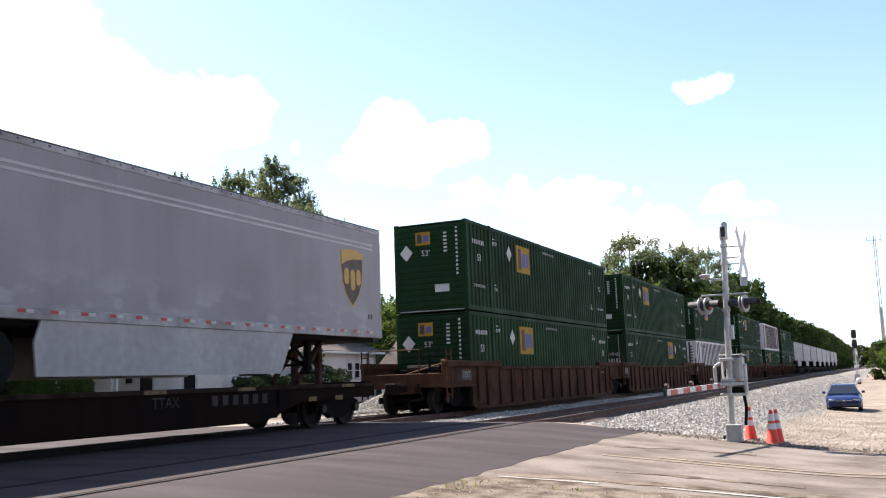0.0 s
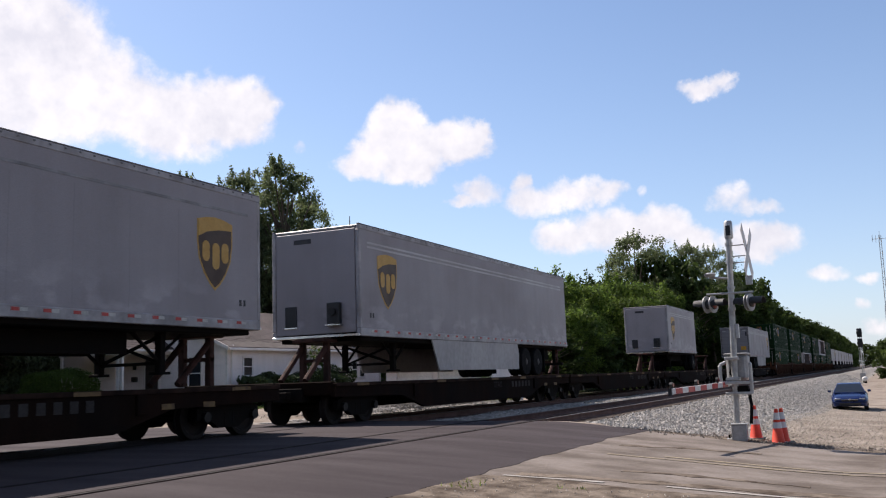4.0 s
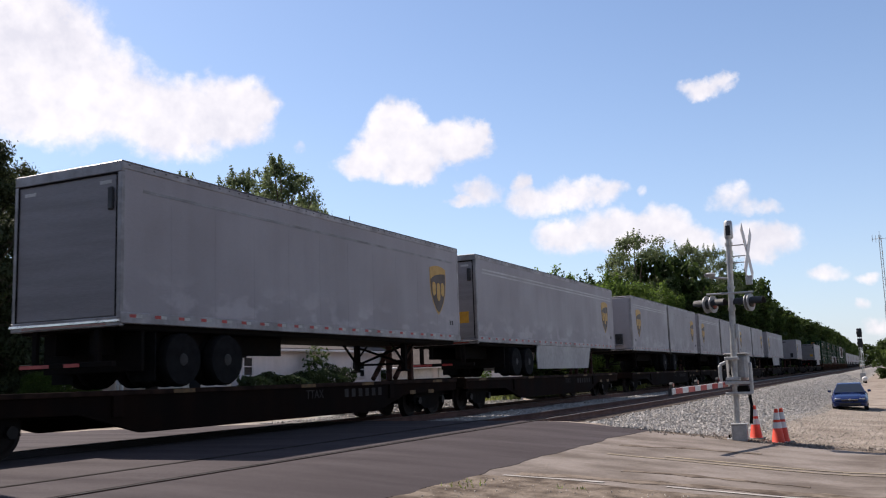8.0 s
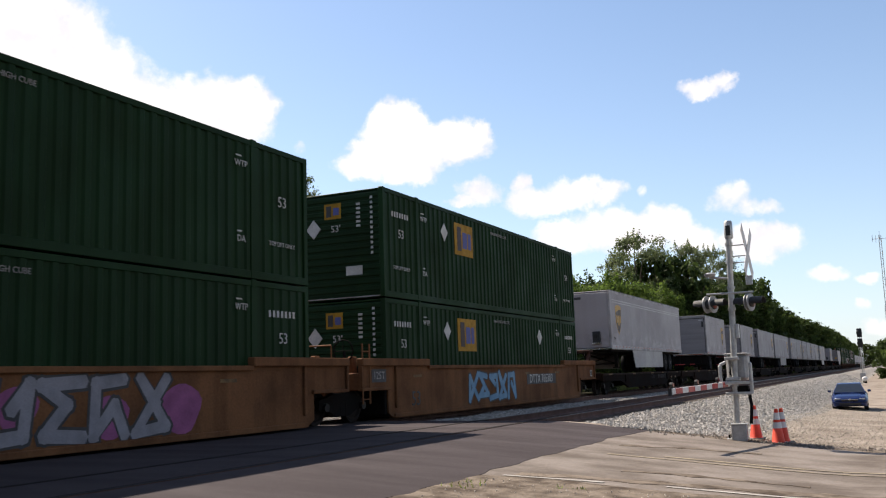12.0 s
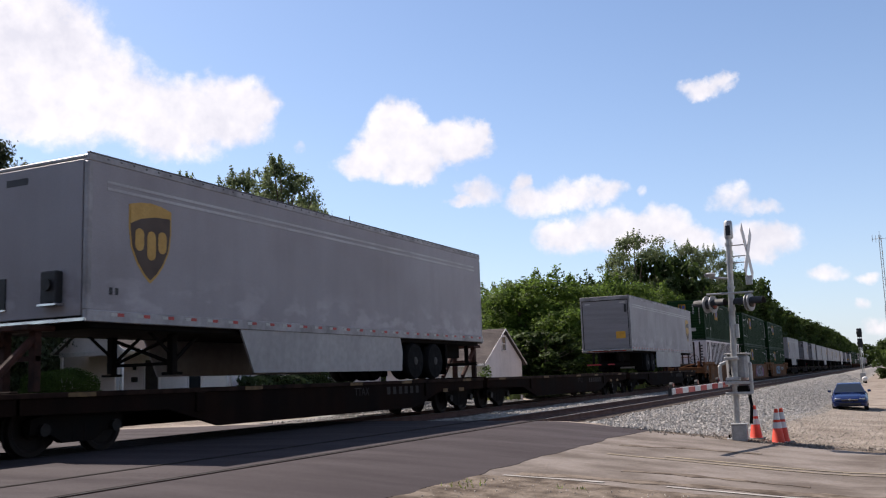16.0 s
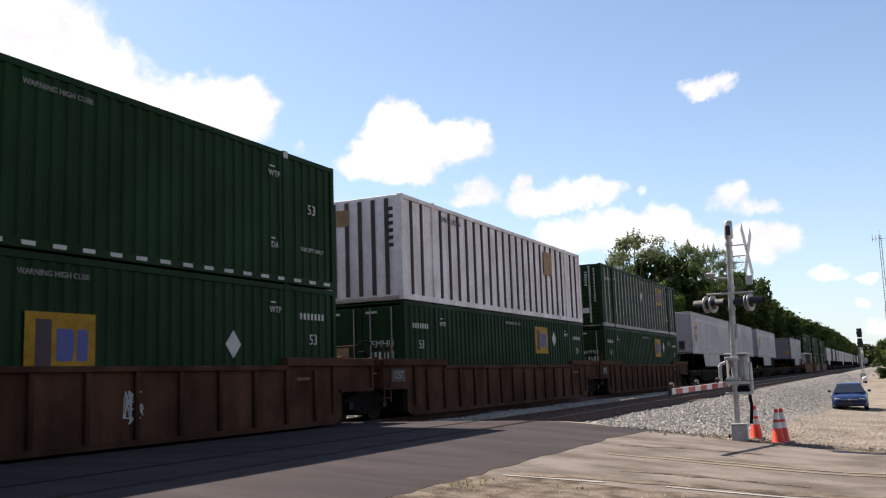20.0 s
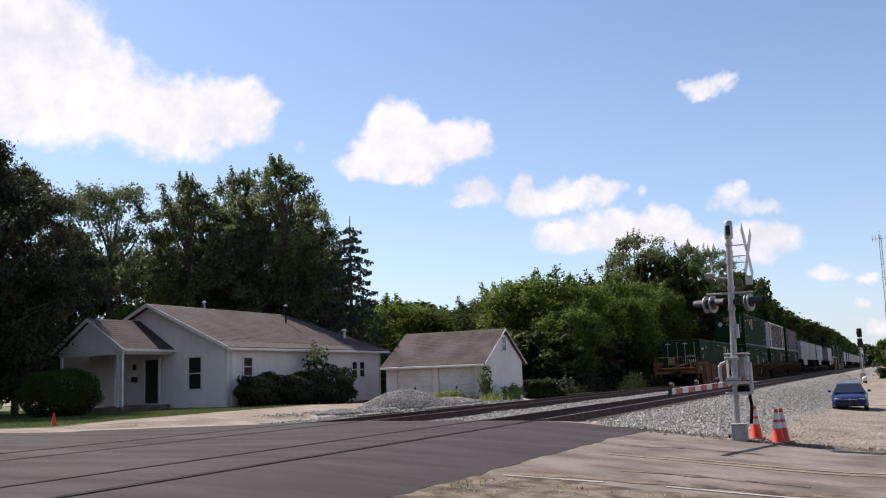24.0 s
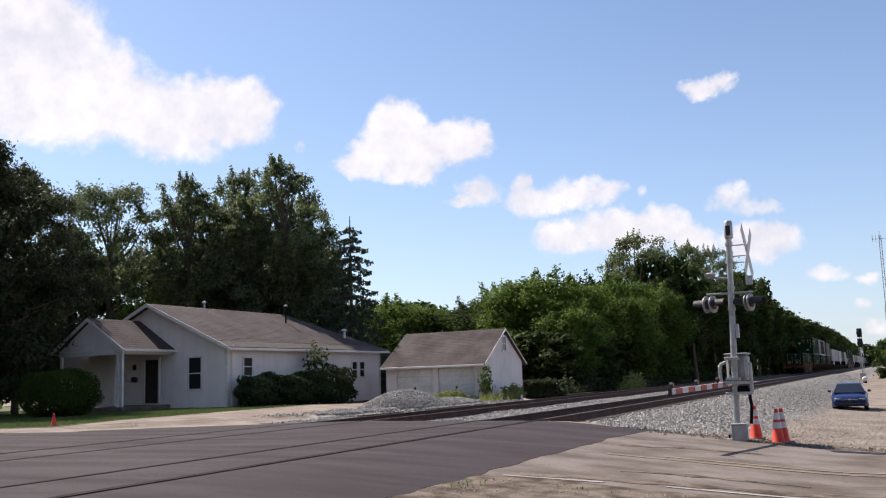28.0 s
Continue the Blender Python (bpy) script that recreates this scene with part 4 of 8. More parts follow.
def container(style, label, base, dashed=False, doors=False, logo=-2.95, dia=-4.35, rise=2.07):
    """A 53-foot box: style 'green' folded sides, 'ribbed' green with pale posts, 'white' with brown posts."""
    th = thing("shipping_container", label, "container", "containers on the train")
    h, w, z0, z1 = 8.075, 1.295, base, base + 2.89
    skin = WHITEC if style == "white" else GREENC
    post = {"green": GREENC, "ribbed": GREENC, "white": WHITEC}[style]
    part("floor", Build().box(-w + 0.02, w - 0.02, -h + 0.05, h - 0.05, z0, z0 + 0.15), skin, th)
    part("roof", Build().box(-w + 0.01, w - 0.01, -h + 0.02, h - 0.02, z1 - 0.06, z1 - 0.012, 0.01), skin, th)
    for s in (-1, 1):
        if style == "green":
            part("side_wall", corrugated(16.0, s * (w - 0.012), 0.035, z0 + 0.14, z1 - 0.1, s), skin, th, "folded green side wall")
        else:
            part("side_wall", Build().box(min(s * (w - 0.05), s * (w - 0.09)), max(s * (w - 0.05), s * (w - 0.09)), -h + 0.1, h - 0.1, z0 + 0.1, z1 - 0.08), skin, th)
            pm = mesh_of("side_post", Build().box(min(s * (w - 0.05), s * (w - 0.01)), max(s * (w - 0.05), s * (w - 0.01)), -0.06, 0.06, z0 + 0.14, z1 - 0.1, 0.008), BROWNRIB if style == "white" else GREYRIB)
            for i in range(1, 26):
                y = -h + i * 2 * h / 26
                if abs(abs(y) - 6.1) > 0.2:
                    ob = new("side_post", pm)
                    ob.parent, ob.matrix_basis = th, pose(0, y, 0)
        part("top_rail", Build().box(min(s * w, s * (w - 0.07)), max(s * w, s * (w - 0.07)), -h, h, z1 - 0.12, z1, 0.01), post, th)
        part("bottom_rail", Build().box(min(s * w, s * (w - 0.07)), max(s * w, s * (w - 0.07)), -h, h, z0, z0 + 0.16, 0.01), GREYRIB if style == "ribbed" else post, th)
        for y in (-6.1, 6.1):
            part("lifting_post", Build().box(min(s * (w + 0.008), s * (w - 0.08)), max(s * (w + 0.008), s * (w - 0.08)), y - 0.09, y + 0.09, z0, z1 + 0.025, 0.01), post, th)
            part("lifting_socket", Build().box(min(s * w, s * (w + 0.014)), max(s * w, s * (w + 0.014)), y - 0.08, y + 0.08, z1 - 0.14, z1 + 0.01, 0.004), WHITE if dashed else post, th)
        for y in (-h, h):
            part("corner_post", Build().box(min(s * w, s * (w - 0.14)), max(s * w, s * (w - 0.14)), min(y, y - math.copysign(0.14, y)), max(y, y - math.copysign(0.14, y)), z0, z1 + 0.01, 0.012), post, th)
        if style != "white":
            plate_mark(th, s * (w - 0.008), s * logo, z0 + rise, s)
            diamond(th, s * (w - 0.008), s * dia, z0 + rise + (0.08 if style == "green" else -0.22), s, 0.24 if style == "green" else 0.22)
            for y in (-7.1, 7.1) if style == "green" else ():
                letters("53", 0.33, WHITE, th, s * (w + 0.004), y, z0 + 1.72, "x" if s > 0 else "-x")
            for y in (-7.1, 7.1) if style == "green" and base < 1 else (-7.1,):
                bars(th, s * (w - 0.004), y, z0 + 2.24, s, 1.0, 0.14, 7)
            for y in (-7.1, 7.1) if style == "green" and base > 1 else ():
                letters("TOP LIFT ONLY", 0.135, WHITE, th, s * (w - 0.002), y, z0 + 0.80, "x" if s > 0 else "-x")
            letters("WARNING HIGH CUBE", 0.135, GREYRIB, th, s * (w - 0.004), s * -0.05, z0 + 2.58, "x" if s > 0 else "-x")
            for y in (-5.7, 5.7):
                letters("WTP", 0.19, WHITE, th, s * (w - 0.004), y, z0 + 2.33, "x" if s > 0 else "-x")
                bars(th, s * (w - 0.004), y, z0 + 2.49, s, 0.34, 0.03, 1)
                letters("DA", 0.19, WHITE, th, s * (w - 0.004), y, z0 + 0.78, "x" if s > 0 else "-x")
                bars(th, s * (w - 0.004), y, z0 + 0.93, s, 0.26, 0.03, 1)
        else:
            part("logo_panel", Build().box(min(s * (w - 0.012), s * (w - 0.004)), max(s * (w - 0.012), s * (w - 0.004)), s * 3.9 - 0.45, s * 3.9 + 0.45, z0 + 1.65, z0 + 2.55), YELLOWBROWN, th, "faded brown-yellow logo panel")
            letters("EMHU 242756", 0.24, DARKMARK, th, s * (w - 0.002), s * -4.9, z0 + 2.52, "x" if s > 0 else "-x")
            diamond(th, s * (w - 0.03), 1.4, z0 + 1.35, s, 0.2)
        if dashed:
            b = Build()
            for i in range(27):
                y = -h + 0.3 + i * 0.59
                b.box(min(s * w, s * (w + 0.006)), max(s * w, s * (w + 0.006)), y, y + 0.26, z0 + 0.05, z0 + 0.12)
            tagged(part("reflective_dash", b, WHITE, th, "row of white dashes along the bottom rail"), kind="stuff")
    for e in (-1, 1):
        y = e * h
        if style == "white":
            part("end_wall", Build().box(-w + 0.1, w - 0.1, min(y, y - e * 0.05), max(y, y - e * 0.05), z0 + 0.1, z1 - 0.06), skin, th)
            for i in range(5):
                x = -0.85 + i * 0.42
                part("end_post", Build().box(x - 0.06, x + 0.06, min(y, y + e * 0.03), max(y, y + e * 0.03), z0 + 0.15, z1 - 0.1, 0.006), BROWNRIB, th)
            bars(th, 0.95, y + e * 0.002, z1 - 0.85, e, 1.2, 0.16, 6, DARKMARK, "z")
            part("end_logo", Build().box(-0.75, -0.35, min(y + e * 0.03, y + e * 0.036), max(y + e * 0.03, y + e * 0.036), z1 - 0.75, z1 - 0.3), YELLOWBROWN, th)
            continue
        if doors and e < 0:
            for x0, x1 in ((-w + 0.13, -0.01), (0.01, w - 0.13)):
                d = part("door", Build().box(x0, x1, y, y + 0.05, z0 + 0.12, z1 - 0.12, 0.01), skin, th, "green container door")
                for xb in (x0 + 0.25, x1 - 0.25):
                    part("lock_rod", Build().tube((xb, y - 0.03, z0 + 0.15), (xb, y - 0.03, z1 - 0.15), 0.02, n=8), GREYRIB, d, "pale vertical lock rod")
                part("door_tape", Build().box(x0 + 0.1, x0 + 0.45, y - 0.006, y, z1 - 0.3, z1 - 0.24), WHITE, d)
            letters("EMHU", 0.26, WHITE, th, 0.62, y - 0.006, z0 + 1.75, "y")
            bars(th, 0.62, y - 0.002, z0 + 1.45, -1, 0.8, 0.2, 6, None, "y")
            diamond(th, 0.85, y - 0.002, z0 + 0.95, -1, 0.24, "y")
            part("end_logo", Build().box(-0.95, -0.45, y - 0.006, y, z0 + 1.2, z0 + 1.7), YELLOWBROWN, th, "faded yellow logo panel")
        else:
            b, n, row = Build(), 14, []
            for i in range(n):
                z = z0 + 0.12 + i * (2.66 / n)
                row += [(z, 0.03), (z + 0.05, 0.03), (z + 0.075, 0.0), (z + 0.165, 0.0)]
            row.append((z1 - 0.08, 0.03))
            for z, d in row:
                b.v += [(-w + 0.12, y - e * d, z), (w - 0.12, y - e * d, z)]
            b.f = [(2 * i, 2 * i + 1, 2 * i + 3, 2 * i + 2) for i in range(len(row) - 1)]
            part("end_wall", b, skin, th, "green end wall")
            for x in (-0.95, -0.15, 0.30, 0.72) if style == "ribbed" else ():
                part("end_post", Build().box(x - 0.04, x + 0.04, min(y, y + e * 0.03), max(y, y + e * 0.03), z0 + 0.15, z1 - 0.1, 0.006), GREYRIB, th)
            part("end_logo", Build().box(-0.5, 0.02, min(y, y + e * 0.006), max(y, y + e * 0.006), z1 - 0.72, z1 - 0.3), YELLOW, th, "yellow logo panel")
            part("end_logo_shape", Build().box(-0.44, -0.28, min(y + e * 0.006, y + e * 0.009), max(y + e * 0.006, y + e * 0.009), z1 - 0.66, z1 - 0.36), DARKMARK, th)
            part("end_blue_shape", Build().box(-0.22, -0.04, min(y + e * 0.006, y + e * 0.009), max(y + e * 0.006, y + e * 0.009), z1 - 0.62, z1 - 0.42), BLUE, th)
            diamond(th, -0.85, y, z1 - 0.95, e, 0.23, "y")
            if e < 0:
                letters("53'", 0.26, WHITE, th, -0.15, y - 0.006, z1 - 1.0, "y")
            bars(th, 0.95, y, z1 - 0.95, e, 1.6, 0.07, 12, None, "z")
            bars(th, 0.55, y, z1 - 0.65, e, 0.7, 0.12, 6, None, "z")
            part("data_plate", Build().box(0.15, 0.65, min(y, y + e * 0.006), max(y, y + e * 0.006), z0 + 0.62, z0 + 0.86), WHITE, th, "small white data plate")
    part("sill_line", Build().box(-w + 0.15, w - 0.15, -h - 0.01, -h + 0.02, z0 + 0.02, z0 + 0.05), GREYRIB, th)
    return th


YELLOWBROWN = mat("faded_yellow_brown_mark", (0.26, 0.15, 0.06), 0.7, second=(0.16, 0.09, 0.05), scale=4, grain=20)
C_UP = container("green", "dark green folded-steel container stacked on another", 3.15)
C_UP_D = container("green", "dark green container with white reflective dashes stacked on another", 3.15, True)
C_LOW = container("green", "dark green folded-steel container sunk in a well car", 0.22)
C_LOW_F = tagged(copy_thing(C_LOW, Matrix()), "dark green container with a stained white placard in a well car", "container", "containers on the train")
diamond(C_LOW_F, 1.287, 3.62, 2.40, 1, 0.26)
C_LOW_D = container("green", "dark green container with lock rods sunk in a well car", 0.22, doors=True, logo=2.78, dia=4.22)
C_LOW_M = container("green", "dark green container with lock rods and a central logo", 0.22, doors=True, logo=0.1, dia=4.30, rise=1.50)
C_RIB = container("ribbed", "green container with pale grey side posts stacked on another", 3.15, logo=3.84, dia=-0.44)
C_WHITE = container("white", "grimy white container with brown side posts stacked on another", 3.15)
C_WHITE_LOW = container("white", "grimy white container with brown posts in a well car", 0.22)


# ---- train: rail cars ----
FADEDYELLOW = mat("faded_yellow_strip", (0.150, 0.085, 0.025), 0.7, second=(0.070, 0.040, 0.018), scale=6, grain=24, amount=1.0)


def rail_wheels(parent, y0, y1, r=0.42):
    """A two-axle truck with its frames and wheels."""
    for y in (y0, y1):
        for s in (-1, 1):
            wh = part("wheel", Build().turn([(r + 0.025, -s * 0.07), (r + 0.025, -s * 0.04), (r, -s * 0.03), (r - 0.01, s * 0.07), (r - 0.08, s * 0.075), (r - 0.12, s * 0.03), (0.14, s * 0.03), (0.12, s * 0.09), (0.02, s * 0.09)], (s * 0.755, y, r), "x", 22), WHEELSTEEL, parent, "dark steel rail wheel", True)
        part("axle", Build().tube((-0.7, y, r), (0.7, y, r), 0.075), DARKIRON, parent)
    for s in (-1, 1):
        x0, x1 = sorted((s * 0.92, s * 1.06))
        m = (y0 + y1) / 2
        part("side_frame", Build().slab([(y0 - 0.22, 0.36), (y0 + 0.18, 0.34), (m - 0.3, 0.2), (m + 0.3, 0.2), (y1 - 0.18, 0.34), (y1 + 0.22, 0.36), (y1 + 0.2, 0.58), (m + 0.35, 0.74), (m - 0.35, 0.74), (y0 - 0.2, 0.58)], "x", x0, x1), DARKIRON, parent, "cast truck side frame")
        part("spring_nest", Build().tube((s * 1.0, m - 0.12, 0.22), (s * 1.0, m - 0.12, 0.5), 0.07, n=8).tube((s * 1.0, m + 0.12, 0.22), (s * 1.0, m + 0.12, 0.5), 0.07, n=8), DARKIRON, parent)
        for y in (y0, y1):
            part("bearing_cap", Build().tube((s * 1.06, y, r), (s * 1.15, y, r), 0.10, n=10), GREASE, parent)


WHEELSTEEL = mat("brown_rail_wheel", (0.016, 0.013, 0.012), 0.75, 0.1, second=(0.028, 0.019, 0.015), scale=5, grain=30, spec=0.12)
GREASE = mat("greasy_bearing_cap", (0.014, 0.012, 0.011), 0.55, 0.1, spec=0.15)


def hitch(parent, y, raised):
    h = part("hitch", Build().box(-0.5, 0.5, y - 0.28, y + 0.28, 1.98 if raised else 1.08, 2.08 if raised else 1.18, 0.02), REDIRON, parent, "oxide red trailer hitch plate")
    if raised:
        for x in (-0.35, 0.35):
            part("hitch_leg", Build().box(x - 0.07, x + 0.07, y - 0.07, y + 0.07, 1.0, 1.99, 0.01), REDIRON, h)
            part("hitch_strut", Build().tube((x, y, 1.9), (x, y - 0.95, 1.05), 0.07, n=8), REDIRON, h)
        part("hitch_tie", Build().box(-0.42, 0.42, y - 0.05, y + 0.05, 1.5, 1.58), REDIRON, h)


def flatcar(length, label, at_end, raised=True, marks=False):
    """One unit of a low flatcar; its middle at y = 0."""
    th = thing("flatcar", label, "flatcar", "flatcars of the train")
    h = length / 2 - 0.12
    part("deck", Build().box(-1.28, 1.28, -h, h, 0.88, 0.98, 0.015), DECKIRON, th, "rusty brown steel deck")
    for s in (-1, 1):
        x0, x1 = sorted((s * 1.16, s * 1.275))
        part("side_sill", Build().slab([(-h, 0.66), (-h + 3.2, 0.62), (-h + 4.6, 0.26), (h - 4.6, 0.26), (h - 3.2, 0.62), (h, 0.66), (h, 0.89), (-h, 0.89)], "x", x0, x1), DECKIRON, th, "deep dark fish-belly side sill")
        part("sill_flange", Build().box(min(s * 1.275, s * 1.31), max(s * 1.275, s * 1.31), -h, h, 0.90, 0.985, 0.008), DECKEDGE, th, "scraped brown deck edge")
        for y in (-h + 1.2, -h + 5.6, 0.9, h - 5.2, h - 1.3):
            part("reflector", Build().box(min(s * 1.31, s * 1.316), max(s * 1.31, s * 1.316), y - 0.28, y + 0.28, 0.905, 0.975), FADEDYELLOW, th, "faded yellow reflector strip")
        letters("TTAX", 0.27, FADED, th, s * 1.281, s * 1.2, 0.74, "x" if s > 0 else "-x")
        bars(th, s * 1.278, s * 3.4, 0.74, s, 1.9, 0.19, 6, FADED, name="car_number")
        for y in (s * 5.9, s * 7.3 - 0.3):
            part("placard", Build().box(min(s * 1.279, s * 1.285), max(s * 1.279, s * 1.285), y - 0.16, y + 0.16, 0.62, 0.72), FADEDYELLOW, th, "small faded yellow placard")
        for y in (-h + 4.0, h - 4.0):
            part("stake_pocket", Build().box(min(s * 1.27, s * 1.33), max(s * 1.27, s * 1.33), y - 0.12, y + 0.12, 0.55, 0.9, 0.01), DECKIRON, th)
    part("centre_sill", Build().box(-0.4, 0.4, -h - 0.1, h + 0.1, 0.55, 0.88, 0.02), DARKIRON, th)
    rail_wheels(th, -h + 0.65, -h + 2.1)
    rail_wheels(th, h - 2.1, h - 0.65)
    for e in (-1, 1):
        part("end_plate", Build().box(-1.2, 1.2, min(e * (h - 0.1), e * (h + 0.02)), max(e * (h - 0.1), e * (h + 0.02)), 0.7, 1.02, 0.02), DECKIRON, th)
        part("drawbar", Build().box(-0.12, 0.12, min(e * h, e * (h + 0.3)), max(e * h, e * (h + 0.3)), 0.62, 0.8, 0.02), DARKIRON, th)
    hitch(th, at_end * (h - 1.1), raised)
    return th


def well_car(style, label, marks=True, near="shared", far="none"):
    """A well car; an end is 'own' (truck under a long end), 'shared' (truck between two wells) or 'none' (rests on the next one's truck)."""
    th = thing("well_car", label, "well car", "well cars of the train")
    steel = WELLRED if style == "ribbed" else WELLTAN
    h, zt, zb = 8.35, 1.38, 0.07
    reach = {"own": 2.10, "shared": 1.45, "none": 1.45}
    ya, yb = -8.075 - reach[near], 8.075 + reach[far]
    for s in (-1, 1):
        x0, x1 = sorted((s * 1.315, s * 1.36))
        # deep side between the trucks, a beam over each of them
        side = part("side_wall", Build().slab([(ya, 0.80), (-8.14, 0.80), (-8.14, zb + 0.12), (-7.9, zb), (7.9, zb), (8.14, zb + 0.12), (8.14, 0.80), (yb, 0.80), (yb, zt + 0.02), (6.0, zt + 0.02), (5.8, zt), (-5.8, zt), (-6.0, zt + 0.02), (ya, zt + 0.02)], "x", x0, x1), steel, th, "weathered brown well side")
        part("top_sill", Build().box(min(s * 1.28, s * 1.44), max(s * 1.28, s * 1.44), -5.9, 5.9, zt - 0.10, zt, 0.012), steel, side)
        part("bottom_sill", Build().box(min(s * 1.2, s * 1.40), max(s * 1.2, s * 1.40), -7.85, 7.85, zb - 0.02, zb + 0.09, 0.012), steel, side)
        for a, b in ((ya, -5.9), (5.9, yb)):
            part("end_sill_cap", Build().box(min(s * 1.27, s * 1.46), max(s * 1.27, s * 1.46), a, b, zt - 0.02, zt + 0.17, 0.02), steel, side, "raised sill over the truck")
            part("end_beam_flange", Build().box(min(s * 1.30, s * 1.43), max(s * 1.30, s * 1.43), a if a < 0 else 8.05, b if b > 0 else -8.05, 0.76, 0.84, 0.012), steel, side)
        for y in (ya, yb):
            e = 1 if y > 0 else -1
            part("end_stay", Build().box(min(s * 1.36, s * 1.43), max(s * 1.36, s * 1.43), min(y, y - e * 0.08), max(y, y - e * 0.08), 0.84, zt - 0.02, 0.01), steel, side)
            part("side_post", Build().box(min(s * 1.36, s * 1.43), max(s * 1.36, s * 1.43), e * 7.75 - 0.05, e * 7.75 + 0.05, 0.3, zt - 0.02, 0.01), steel, side)
        if style != "smooth":
            count = 14 if style == "ribbed" else 7
            rib = mesh_of("rib", Build().box(min(s * 1.36, s * 1.43), max(s * 1.36, s * 1.43), -0.05, 0.05, zb + 0.09, zt - 0.1, 0.01), steel)
            for i in range(count):
                ob = new("rib", rib)
                ob.parent, ob.matrix_basis = side, pose(0, -7.0 + i * 14.0 / (count - 1), 0)
        for y in (-6.5, 2.0, 5.2) if style == "smooth" else (6.6,):
            part("reflector", Build().box(min(s * 1.361, s * 1.366), max(s * 1.361, s * 1.366), y - 0.25, y + 0.25, 1.06, 1.13), FADEDYELLOW, side, "faded yellow reflector strip")
        if style == "smooth" and marks:
            part("name_board", Build().box(min(s * 1.36, s * 1.366), max(s * 1.36, s * 1.366), s * 3.45 - 1.55, s * 3.45 + 1.55, 0.70, 1.06), DARKMARK, side, "black number board")
            letters("DTTX 765303", 0.42, WHITE, th, s * 1.368, s * 3.40, 0.88, "x" if s > 0 else "-x")
            b, c, q = s * 9.72, 1.02, 0.13
            part("data_panel", Build().box(min(s * 1.36, s * 1.365), max(s * 1.36, s * 1.365), b - q, b + q, c - q, c + q), GREYRIB, side, "white-rimmed square panel")
            part("data_panel_field", Build().box(min(s * 1.365, s * 1.368), max(s * 1.365, s * 1.368), b - 0.09, b + 0.09, c - 0.09, c + 0.09), DARKMARK, side)
        if style == "smooth":
            letters("53", 0.55, DARKMARK, th, s * 1.364, s * -6.6, 0.48, "x" if s > 0 else "-x")
        part("load_board", Build().box(min(s * 1.361, s * 1.366), max(s * 1.361, s * 1.366), s * -8.60 - 0.36, s * -8.60 + 0.36, 0.96, 1.28), DARKMARK, side, "black load-limit panel")
        letters("125T", 0.27, GREYRIB, th, s * 1.369, s * -8.60, 1.12, "x" if s > 0 else "-x")
        part("ladder", Build().box(min(s * 1.40, s * 1.43), max(s * 1.40, s * 1.43), ya + 0.02, ya + 0.06, 0.45, 1.9).box(min(s * 1.40, s * 1.43), max(s * 1.40, s * 1.43), ya + 0.36, ya + 0.40, 0.45, 1.9)
             .box(min(s * 1.40, s * 1.42), max(s * 1.40, s * 1.42), ya + 0.06, ya + 0.36, 0.55, 0.58).box(min(s * 1.40, s * 1.42), max(s * 1.40, s * 1.42), ya + 0.06, ya + 0.36, 0.9, 0.93).box(min(s * 1.40, s * 1.42), max(s * 1.40, s * 1.42), ya + 0.06, ya + 0.36, 1.70, 1.73), steel, th)
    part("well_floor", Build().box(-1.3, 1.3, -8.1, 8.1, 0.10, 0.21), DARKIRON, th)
    for e, y, kind in ((-1, ya, near), (1, yb, far)):
        lo, hi = sorted((e * 8.15, y))
        part("end_platform", Build().box(-1.3, 1.3, lo, hi, 0.98, 1.10, 0.02).box(-0.35, 0.35, lo, hi, 0.6, 0.98, 0.02), steel, th, "brown end platform")
        part("bulkhead", Build().box(-1.31, 1.31, min(e * 8.12, e * 8.24), max(e * 8.12, e * 8.24), 0.15, 1.34, 0.02), DARKIRON, th, "dark well bulkhead")
        part("end_beam", Build().box(-1.31, 1.31, min(y, y - e * 0.10), max(y, y - e * 0.10), 0.78, 1.20, 0.02), steel, th, "brown end beam")
        part("air_reservoir", Build().tube((-0.55, e * 8.7, 1.30), (0.55, e * 8.7, 1.30), 0.17, n=14), DARKIRON, th, "dark air reservoir on the platform")
        part("valve_stand", Build().box(0.75, 0.92, e * 9.0 - 0.1, e * 9.0 + 0.1, 1.10, 1.62, 0.03).tube((0.8, e * 9.0, 1.5), (-0.5, e * 8.95, 1.2), 0.025, n=6), steel, th)
        if kind == "own":
            rail_wheels(th, e * 8.0, e * 9.53)
            part("coupler", Build().box(-0.13, 0.13, min(y, y + e * 0.55), max(y, y + e * 0.55), 0.66, 0.88, 0.03).box(-0.2, 0.2, min(y + e * 0.5, y + e * 0.8), max(y + e * 0.5, y + e * 0.8), 0.60, 0.94, 0.04), DARKIRON, th, "dark knuckle coupler")
        elif kind == "shared":
            rail_wheels(th, e * 9.825 - 0.82, e * 9.825 + 0.82)
    ring = [(0.75 + 0.28 * math.cos(a), ya + 0.25, 1.75 + 0.28 * math.sin(a)) for a in [math.pi * i / 6 for i in range(13)]]
    wheel = Build().box(0.73, 0.77, ya + 0.26, ya + 0.33, 1.1, 1.75)
    for p, q in zip(ring, ring[1:]):
        wheel.tube(p, q, 0.018, n=6)
    for k in (0, 3, 6, 9):
        wheel.tube((0.75, ya + 0.25, 1.75), ring[k], 0.012, n=5)
    part("brake_wheel", wheel, DARKIRON, th, "dark spoked hand-brake wheel")
